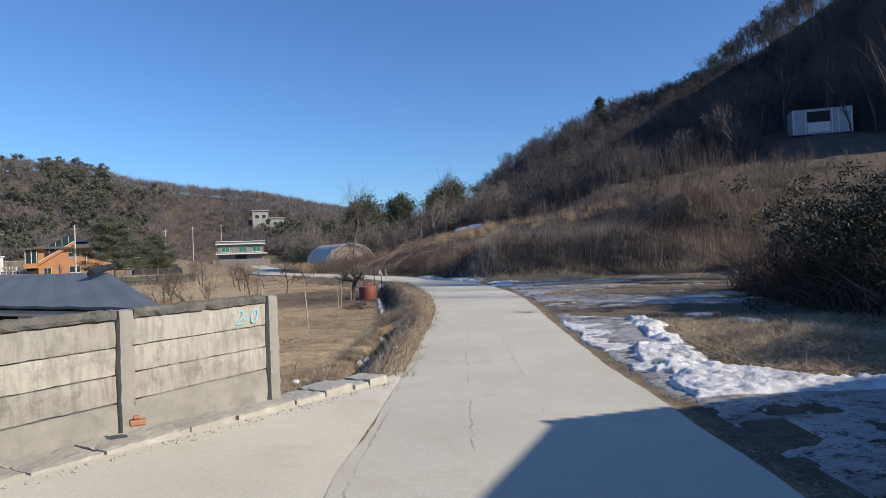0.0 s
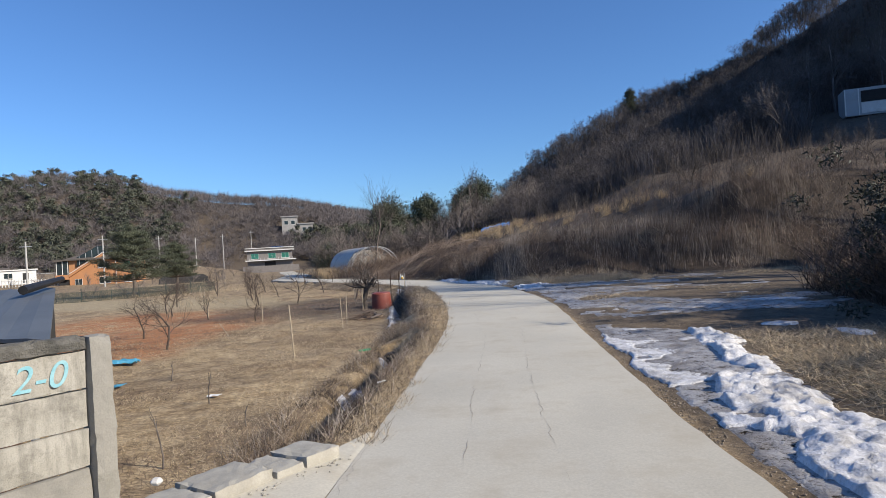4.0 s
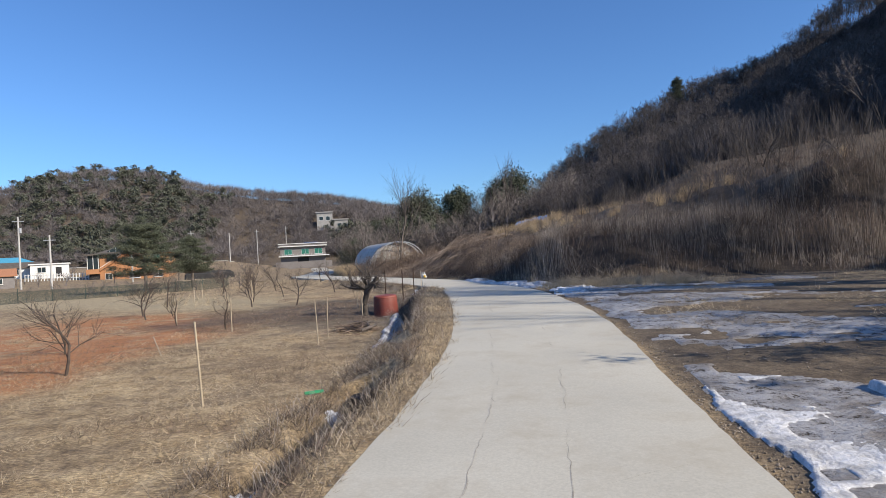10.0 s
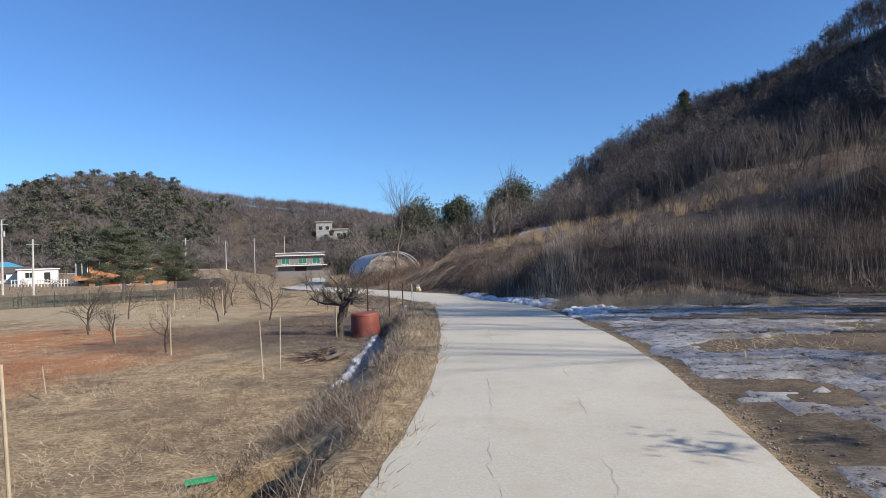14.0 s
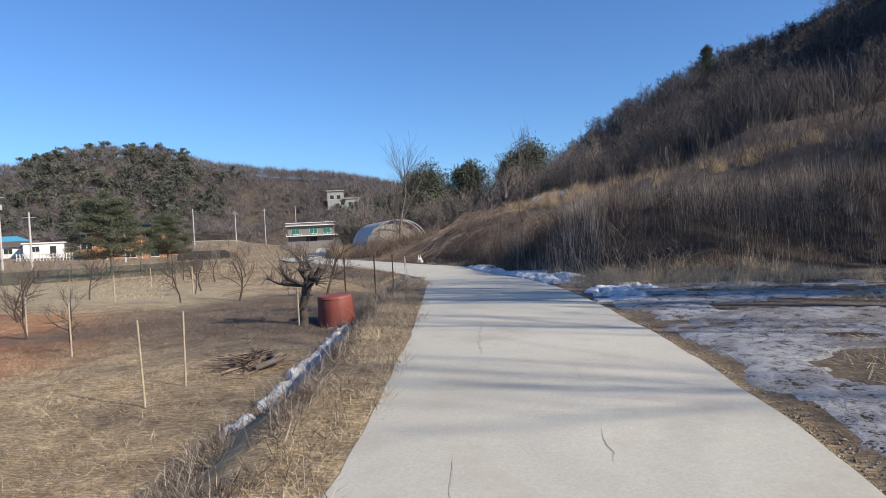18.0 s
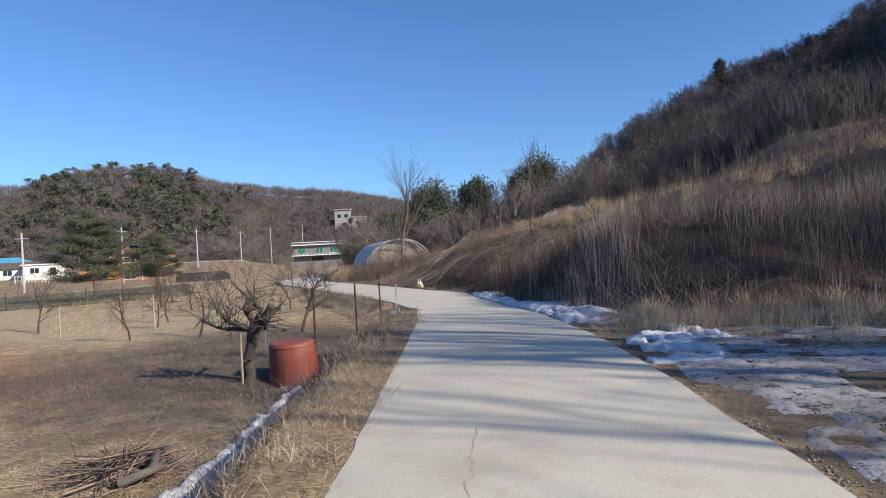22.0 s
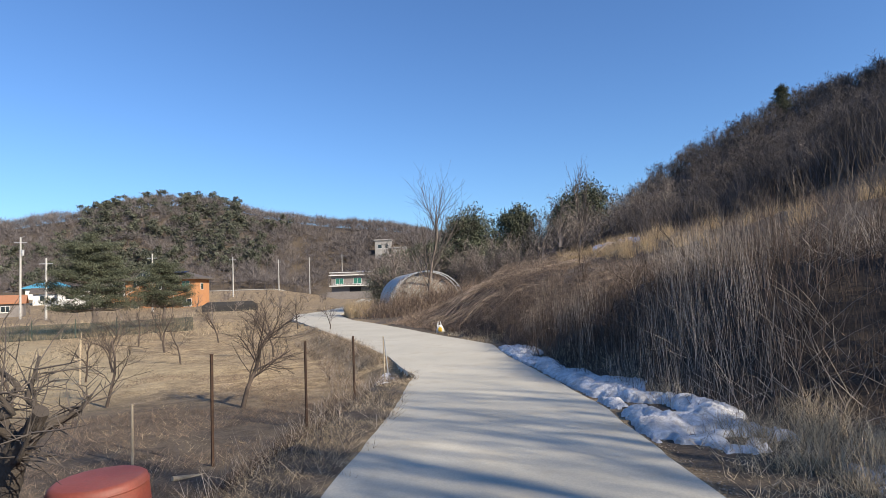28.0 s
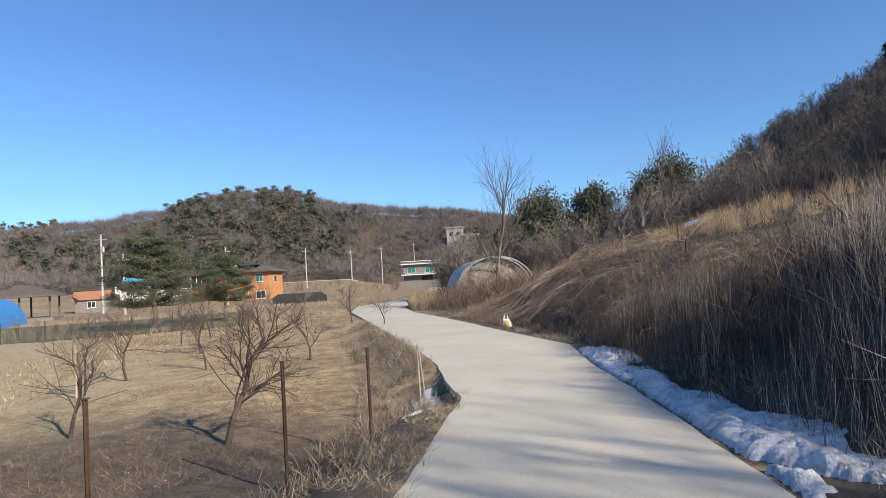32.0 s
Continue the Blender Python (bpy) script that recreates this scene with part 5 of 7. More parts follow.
    snow_sheet("shaded_snow", 5.2, 9, 18, 25, 0.05, shade_snow, 0.05, M_SNOW, "old snow left lying in the shade of the shrub")

    def ditch_snow(x, y):
        off, deep, _ = ditch_at(y)
        u = ROAD_L(y) - x - off - 0.24
        return np.minimum((0.10 + 0.16 * smooth01(y, 23, 27) - np.abs(u) + 0.30 * (fbm(x * 3, y * 3, 3) - 0.5)) * 4, np.minimum((fbm(y * 0.8 + 60, x * 0.2, 3) - 0.49) * 6, np.minimum(np.minimum(y - 14.2, 34.5 - y), (deep - 0.12) * 8)))

    snow_sheet("ditch_snow", -4.6, -1.6, 14, 34, 0.05, ditch_snow, 0.13, M_SNOW, "snow left lying in the ditch")

    def end_snow(x, y):
        return (1 - ((x + 5.42 + 0.31 * (y - 43.6)) / 0.42) ** 2 - ((y - 43.7) / 1.7) ** 2) * 1.3 + 1.6 * (fbm(x * 3, y * 3, 3) - 0.55)

    snow_sheet("ditch_end_snow", -7, -4.4, 41.8, 46, 0.06, end_snow, 0.03, M_SNOW, "snow patch at the end of the ditch")


# ---- cracks and apron of the road ----
def build_road_details():
    g = np.random.RandomState(31)

    def crack(y0, y1, x0, x1, wob, w, seed):
        n = int((y1 - y0) / 0.12)
        r = np.random.RandomState(seed)
        ys = np.linspace(y0, y1, n)
        xs = np.linspace(x0, x1, n) + np.cumsum(r.normal(0, 0.012, n)) * wob + r.normal(0, 0.013, n) + 0.08 * (vnoise(ys * 0.8, ys * 0 + seed) - 0.5)
        ws = 0.30 * w * np.clip(3.4 * vnoise(ys * 1.9, ys * 0 + seed + 3) ** 2 - 0.55 + 0.8 * r.rand(n) ** 2, 0.03, 3)
        l, rr = ROAD_L(ys), ROAD_R(ys)
        k = np.clip((xs - l) / (rr - l), 0, 1)
        z = ROAD_Z(ys) + 0.012 * np.sin(np.pi * k) + 0.008 * (vnoise(k * 7, ys * 0.5) - 0.5) + 0.0016
        v = np.concatenate([np.stack([xs - ws, ys, z], -1), np.stack([xs + ws, ys, z], -1)])
        q = np.array([(i, i + n, i + n + 1, i + 1) for i in range(n - 1)])
        c = link_mesh("crack", v, q, M_CRACK, road_ob)
        return c

    road_ob = bpy.data.objects["road"]
    for y0, y1, x0, x1, wob, w, sd in [(8.0, 21, 0.15, 0.04, 0.5, 0.011, 1), (21, 31, 0.04, -0.75, 0.6, 0.009, 2), (9.5, 20.7, 0.95, 0.98, 0.6, 0.008, 3), (20.7, 27.5, 0.95, 0.52, 0.6, 0.009, 4), (4, 13.4, -0.72, -0.91, 0.2, 0.014, 6), (17.0, 17.6, 0.98, 1.9, 0.6, 0.004, 7), (12.6, 13.1, 0.15, 0.95, 1.0, 0.005, 8)]:
        crack(y0, y1, x0, x1, wob, w, sd)
    # concrete apron between the road and the wall
    xs, ys = np.linspace(0, 1, 9), np.arange(2, 13.6, 0.3)
    rows = []
    for y in ys:
        l = -0.92
        left = np.interp(y, [2, 9.7, 12.5, 13.5], [-6.0, -2.55, -1.25, -0.95])
        rows.append([(-0.6, y, float(ROAD_Z(y)) - 0.04)] + [(l + (left - l) * t, y, float(ROAD_Z(y)) - 0.012 * (t == 0) + 0.10 * (l - left) * t + 0.006 * float(vnoise(y * 2, t * 3))) for t in xs])
    k = len(xs) + 1
    idx = np.arange(len(rows) * k).reshape(len(rows), k)
    q = np.stack([idx[:-1, :-1], idx[1:, :-1], idx[1:, 1:], idx[:-1, 1:]], -1).reshape(-1, 4)
    tagged(link_mesh("apron", np.array(rows).reshape(-1, 3), q, M_CONCRETE, smooth=True), "concrete apron between the road and the wall", "pavement", kind="structure")
    # grit along the edges
    n = 9000
    y = g.uniform(6, 38, n)
    side = (g.rand(n) < 0.85) | (y < 14)
    x = np.where(side, ROAD_R(y) + np.abs(g.normal(0.08, 0.12, n)), ROAD_L(y) - np.abs(g.normal(0, 0.1, n)))
    p = np.stack([x, y, np.maximum(land(x, y), -9) + 0.005], -1)
    s = g.uniform(0.004, 0.015, (n, 1)) * g.uniform(0.3, 1.3, (n, 1)) ** 1.5
    oct_v = np.array([(1, 0, 0), (0, 1, 0), (-1, 0, 0), (0, -1, 0), (0, 0, 0.7), (0, 0, -0.5)])
    v = (p[:, None] + oct_v[None] * (s * g.uniform(0.7, 1.3, (n, 3)))[:, None]).reshape(-1, 3)
    tri = np.array([(0, 1, 4), (1, 2, 4), (2, 3, 4), (3, 0, 4), (1, 0, 5), (2, 1, 5), (3, 2, 5), (0, 3, 5)])
    tagged(link_mesh("roadside_gravel", v, (np.arange(n)[:, None, None] * 6 + tri[None]).reshape(-1, 3), M_GRAVEL), "small stones and crumbled concrete along the road edge", "gravel", kind="stuff")


def build_clods():
    g = np.random.RandomState(91)
    n = 12000
    x, y = g.uniform(2.2, 11, n), g.uniform(18.5, 37, n)
    keep = (x > ROAD_R(y) + 0.1) & (fbm(x * 0.7 + 90, y * 0.7, 3) > 0.45) & (x < SHELF_R(y))
    x, y = x[keep], y[keep]
    n = len(x)
    s = g.uniform(0.005, 0.017, (n, 1)) * g.uniform(0.3, 1.2, (n, 1)) ** 1.5
    oct_v = np.array([(1, 0, 0), (0, 1, 0), (-1, 0, 0), (0, -1, 0), (0, 0, 0.6), (0, 0, -0.5)])
    v = (np.stack([x, y, land(x, y) + 0.01], -1)[:, None] + oct_v[None] * (s * g.uniform(0.6, 1.5, (n, 3)))[:, None]).reshape(-1, 3)
    tri = np.array([(0, 1, 4), (1, 2, 4), (2, 3, 4), (3, 0, 4), (1, 0, 5), (2, 1, 5), (3, 2, 5), (0, 3, 5)])
    tagged(link_mesh("soil_clods", v, (np.arange(n)[:, None, None] * 6 + tri[None]).reshape(-1, 3), M_GRAVEL), "brown clods of soil between the ice patches", "soil", kind="stuff")


# ---- precast concrete wall at the start ----
def build_wall():
    a, b = Vector((-2.2, 10.83, 0)), Vector((-3.08, 9.30, 0))
    d = (a - b).normalized()
    span = (a - b).length
    turn = math.degrees(math.atan2(d.y, d.x))
    for k in range(6):
        c = a - d * span * k
        post = thing("wall_post", (c.x, c.y, 0), "grey weathered precast concrete fence post", "wall post", "wall posts", turn=turn)
        part("shaft", rough_box((-0.075, -0.085, -0.2), (0.075, 0.08, 1.44), 0.07, 0.0022, k + 5, 0.007), M_POSTC, post)
        if k == 5:
            break
        o = c - d * span
        bay = thing("wall_bay", (o.x, o.y, 0), "four stacked precast concrete boards under a dark coping" if k else "precast concrete wall boards with a spray-painted number", "wall", "wall bays", turn=turn)
        for j in range(4):
            z = 0.335 + j * 0.255 - (0.25 if j == 0 else 0)
            tip = 0.006 * ((j * 7 + k * 3) % 3 - 1)
            part("board", rough_box((0.08, -0.028 + tip, z), (span - 0.08, 0.03 + tip, z + (0.249 if j else 0.499)), 0.09, 0.0016, k * 4 + j, 0.005), M_BOARD if j else M_WALLDIRTY, bay)
        part("coping", rough_box((0.08, -0.065, 1.352), (span - 0.08, 0.065, 1.45), 0.05, 0.0042, k + 40, 0.008), M_COPING, bay, "dark crumbling coping")
        if k == 0:
            word = bpy.data.curves.new("number", "FONT")
            word.body, word.size, word.extrude, word.shear = "2-0", 0.235, 0.0, 0.25
            ob = new("number", word)
            ob.parent = bay
            ob.matrix_basis = Matrix.Translation((span - 0.52, -0.041, 1.145)) @ Euler((radians(90), 0, 0)).to_matrix().to_4x4()
            bpy.context.view_layer.update()
            dg = bpy.context.evaluated_depsgraph_get()
            me = bpy.data.meshes.new_from_object(ob.evaluated_get(dg))
            m = ob.matrix_basis.copy()
            bpy.data.objects.remove(ob)
            me.materials.clear()
            me.materials.append(M_PAINT)
            num = new("painted_number", me)
            num.parent, num.matrix_basis = bay, m
            num["label"] = "turquoise spray-painted number"


def build_kerb():
    p, q0 = Vector((-1.18, 12.62, 0)), Vector((-2.53, 9.68, 0))
    d = (p - q0).normalized()
    turn = math.degrees(math.atan2(d.y, d.x))
    z = 0.115
    for k, (L, up) in enumerate([(0.45, 0.0), (0.35, -0.04), (0.62, 0.03), (0.55, 0.0), (0.9, 0.02), (0.6, 0.05), (0.85, 0.06), (0.6, 0.05), (0.9, 0.06), (0.9, 0.06), (0.9, 0.06)]):
        q = p - d * L
        z += 0.041 * L
        kb = tagged(part("kerb_block", rough_box((0.012, -0.12, -0.3), (L - 0.012, 0.34, 0.005 + up * 0.6), 0.07, 0.0028, k + 70, 0.006), M_KERB), "chipped concrete kerb block at the wall foot", "kerb", "kerb blocks")
        kb.matrix_basis = pose(q.x, q.y, z, 0.5 * (k % 3), 1.9, turn + (k % 3 - 1) * 1.2)
        p = q
    g = np.random.RandomState(77)
    n = 420
    f = g.rand(n)
    c = Vector((-1.1, 12.6, 0)), Vector((-3.9, 6.5, 0))
    off = np.abs(g.normal(0, 0.07, n))
    px, py = c[0].x + (c[1].x - c[0].x) * f + 0.10 + off * 0.9, c[0].y + (c[1].y - c[0].y) * f - off * 0.42
    pz = ROAD_Z(py) + 0.008 + 0.10 * (-0.92 - px)
    s = g.uniform(0.004, 0.02, (n, 1)) * g.uniform(0.2, 1.2, (n, 1)) ** 1.5
    oct_v = np.array([(1, 0, 0), (0, 1, 0), (-1, 0, 0), (0, -1, 0), (0, 0, 0.8), (0, 0, -0.5)])
    v = (np.stack([px, py, pz], -1)[:, None] + oct_v[None] * (s * g.uniform(0.6, 1.3, (n, 3)))[:, None]).reshape(-1, 3)
    tri = np.array([(0, 1, 4), (1, 2, 4), (2, 3, 4), (3, 0, 4), (1, 0, 5), (2, 1, 5), (3, 2, 5), (0, 3, 5)])
    tagged(link_mesh("concrete_crumbs", v, (np.arange(n)[:, None, None] * 6 + tri[None]).reshape(-1, 3), M_KERB), "crumbled concrete along the kerb", "rubble", kind="stuff")
    b = thing("broken_brick", (-2.78, 8.98, 0.45), "broken orange brick lying on the kerb", "brick", turn=30)
    part("body", box((-0.07, -0.05, 0), (0.07, 0.05, 0.05), 0.012), M_CLAY, b)
    part("chip", box((-0.04, -0.02, 0.051), (0.02, 0.03, 0.085), 0.01), M_CLAY, b)
    tagged(part("stone", box((-2.02, 11.05, 0.33), (-1.94, 11.12, 0.38), 0.02), M_SNOWSTONE), "small white stone on the kerb", "stone")


# ---- low shed roof beyond the wall ----
def build_shed():
    s = thing("metal_roof_shed", (0, 0, 0), "low open shed with a blue-grey metal roof", "shed")
    e = Vector((-0.93, 0.37, 0))
    e0, t0 = Vector((-5.1, 14.1, 1.05)), Vector((-10.0, 20.6, 1.56))
    e1, t1 = e0 + e * 12, t0 + e * 9
    n = 24
    bm = bmesh.new()
    rows = []
    for i in range(n + 1):
        f = i / n
        a, b = e0.lerp(e1, f), t0.lerp(t1, f)
        up = Vector((0, 0, 0.018 if i % 2 else 0))
        rows.append([bm.verts.new(a + up), bm.verts.new(b + up), bm.verts.new(b + up - Vector((0, 0, 0.05))), bm.verts.new(a + up - Vector((0, 0, 0.05)))])
    for a, b in zip(rows, rows[1:]):
        for i in range(4):
            bm.faces.new((a[i], a[(i + 1) % 4], b[(i + 1) % 4], b[i]))
    bm.faces.new(rows[0])
    bm.faces.new(rows[-1][::-1])
    bmesh.ops.recalc_face_normals(bm, faces=bm.faces[:])
    part("roof", bm, M_ROOF, s)
    part("gutter_end", rod(t0 + Vector((0.5, -1.6, 0.02)), t0 + Vector((0.1, 0.1, 0.2)), 0.10, 0.07, 8), M_BLACK, s, "black gutter end")
    part("eave_beam", rod(e0 + Vector((-0.3, 0.3, -0.16)), e1 + Vector((-0.3, 0.3, -0.16)), 0.06, n=4), M_WHITE, s)
    for f in (0.06, 0.35, 0.65, 0.95):
        p = e0.lerp(e1, f) + Vector((-0.1, 0.35, 0))
        part("post", rod((p.x, p.y, -0.9), (p.x, p.y, 0.9), 0.05), M_STEEL, s)
    w0, w1 = t0 + Vector((0.2, -0.5, 0)), t1 + Vector((0.2, -0.5, 0))
    # the shed's inner shade is put into this wall's near-black colour
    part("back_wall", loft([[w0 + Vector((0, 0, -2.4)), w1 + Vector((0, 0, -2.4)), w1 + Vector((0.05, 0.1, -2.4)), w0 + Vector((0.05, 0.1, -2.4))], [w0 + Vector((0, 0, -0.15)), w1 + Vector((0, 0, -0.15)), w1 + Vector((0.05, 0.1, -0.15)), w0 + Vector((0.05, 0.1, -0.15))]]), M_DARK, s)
    for i, (x, y, r, z) in enumerate([(-4.6, 12.4, 0.42, 1.02)]):
        j = thing("storage_jar", (x, y, -0.6), "dark brown glazed storage jar with a flat lid beside the shed", "jar")
        prof = [(0.45, 0.0), (0.75, 0.3), (0.95, 0.8), (0.9, 1.2), (0.7, 1.48)]
        part("body", loft([[(r * k * math.cos(2 * math.pi * i2 / 18), r * k * math.sin(2 * math.pi * i2 / 18), (z + 0.6) * h / 1.5) for i2 in range(18)] for k, h in prof]), M_JAR, j, smooth=True)
        part("lid", loft([[(r * k * math.cos(2 * math.pi * i2 / 18), r * k * math.sin(2 * math.pi * i2 / 18), z + 0.6 + h) for i2 in range(18)] for k, h in ((0.85, 0.0), (1.0, 0.02), (1.0, 0.06), (0.5, 0.10))]), M_JAR, j)


# ---- field furniture ----
def round_rings(prof, n, jitter=0.0, seed=0):
    g = np.random.RandomState(seed)
    j = 1 + g.normal(0, jitter, n)
    return [[(r * j[i] * math.cos(2 * math.pi * i / n), r * j[i] * math.sin(2 * math.pi * i / n), z) for i in range(n)] for r, z in prof]


def build_barrel():
    x, y, zb = -5.12, 35.35, -0.86
    b = thing("rubber_tub", (x, y, zb), "big red-brown rubber tub upside down beside the ditch", "tub")
    b.matrix_basis = b.matrix_basis @ Euler((radians(2), radians(-1.5), 0)).to_matrix().to_4x4()
    prof = [(0.50, 0.0), (0.505, 0.05), (0.475, 0.07), (0.468, 0.3), (0.452, 0.6), (0.437, 0.84), (0.425, 0.885), (0.395, 0.905), (0.37, 0.908), (0.2, 0.915), (0.02, 0.917)]
    prof = [(r, z * 1.13) for r, z in prof]
    part("body", loft(round_rings(prof, 40, 0.006, 2)), M_RUST, b, smooth=True)
    for z, r in ((0.055, 0.503), (0.955, 0.436)):
        part("rib", loft(round_rings([(r, z - 0.012), (r + 0.008, z - 0.006), (r + 0.008, z + 0.006), (r, z + 0.012)], 40, 0.006, 2), False), M_RUST, b, smooth=True)
    p = thing("bucket", (-4.02, 31.6, -0.83), "white plastic bucket standing in the snowy ditch", "bucket")
    part("body", loft(round_rings([(0.10, 0), (0.13, 0.22), (0.145, 0.225), (0.145, 0.25), (0.125, 0.25), (0.09, 0.03)], 20)), M_WHITE, p)
    w = thing("timber_offcut", (-4.75, 34.7, ground_z(-4.75, 34.7)), "weathered grey timber lying before the tub", "timber", turn=20)
    part("board", box((-0.35, -0.05, -0.02), (0.35, 0.05, 0.06), 0.01), M_OLDWOOD, w)


STAKES = [(-4.55, 21.39, 0.81, 0.020, 0.08), (-5.02, 27.73, 0.64, 0.016, 0.05), (-5.17, 28.86, 0.61, 0.016, -0.03), (-15.3, 45.0, 0.69, 0.03, 0.0), (-7.0, 37.8, 0.35, 0.02, 0.0),
          (-9.3, 31.3, 0.55, 0.02, 0.0), (-12.9, 33.9, 0.5, 0.02, 0.0), (-17.6, 43.0, 0.5, 0.025, 0.0), (-22.4, 52, 0.4, 0.03, 0.0), (-5.9, 34.75, 0.42, 0.025, 0.0)]
POSTS = [(-5.78, 37.93, 1.03), (-5.55, 40.23, 0.99), (-5.37, 41.9, 0.93)]


def build_stakes():
    for x, y, top, r, lean in STAKES:
        z = ground_z(x, y)
        tagged(part("wooden_stake", rod((x, y, z - 0.2), (x - lean, y, top), r, r * 0.8), M_WOOD), "thin bleached wooden stake standing in the field", "stake", "stakes")
    for x, y, top in POSTS:
        z = ground_z(x, y)
        ob = thing("iron_post", (x, y, z - 0.2), "rusty iron fence post beside the ditch", "post", "iron posts", turn=20)
        h = top - z + 0.2
        part("shaft", join_bm(box((-0.022, -0.004, 0), (0.022, 0.004, h)), box((-0.0045, -0.022, 0), (0.0045, 0.022, h - 0.002))), M_IRON, ob)
        part("cap", box((-0.024, -0.024, h), (0.024, 0.024, h + 0.012)), M_IRON, ob)
    for dx, top, m in ((0.0, 0.80, M_WOOD), (0.10, 0.78, M_STEEL)):
        tagged(part("leaning_rod", rod((-5.28 + dx * 1.2, 43.4, -0.5), (-5.30 + dx * 0.2, 43.4, top), 0.014), m), "thin rod leaning at the end of the ditch", "rod", "leaning rods")
    tagged(part("fallen_stick", rod((-8.3, 26.0, -0.45), (-8.9, 26.6, -0.05), 0.014, 0.01), M_WOOD), "pale stick leaning over the red soil", "stick")
    tagged(part("pale_log", rod((-5.85, 37.2, ground_z(-5.85, 37.2) + 0.03), (-4.9, 39.4, ground_z(-4.9, 39.4) + 0.06), 0.032, 0.022), M_WOOD), "thin pale log lying beside the iron posts", "log")
    # thin weed stems standing in the near field
    g = np.random.RandomState(5)
    for x, y, h in [(-4.6, 17.1, 0.75), (-3.6, 13.9, 0.85), (-3.3, 15.6, 0.4), (-6.5, 19.3, 0.5)]:
        sg = bare_tree(int(x * -100), h, 0.014, 0.5, (4, 2), 0.5, 0.4, 0.1, 0.4)
        tree_thing("dead_weed", sg, (x, y, ground_z(x, y) - 0.02), "dry upright weed stem in the field", "weed", "dead weeds")


ORCHARD = [(-9.53, 24.43, 1.9, 70), (-9.9, 32.0, 1.5, 71), (-11.44, 41.95, 2.1, 72), (-16.4, 47.4, 2.3, 73), (-17.5, 38.5, 2.0, 70), (-12.5, 50.9, 2.2, 74), (-14.0, 58.8, 1.5, 75), (-15.35, 49.4, 1.8, 71),
           (-12.9, 33.9, 1.5, 74), (-16.4, 37.1, 1.9, 72), (-15.4, 45.3, 1.7, 76), (-20.5, 45.0, 2.2, 77), (-19, 53, 2.4, 73), (-23, 56, 2.3, 78), (-12, 27.3, 1.6, 75), (-13.6, 41.5, 1.9, 77),
           (-19.5, 57.5, 2.2, 74), (-25, 60, 2.3, 71), (-17.5, 62, 2.0, 76)]


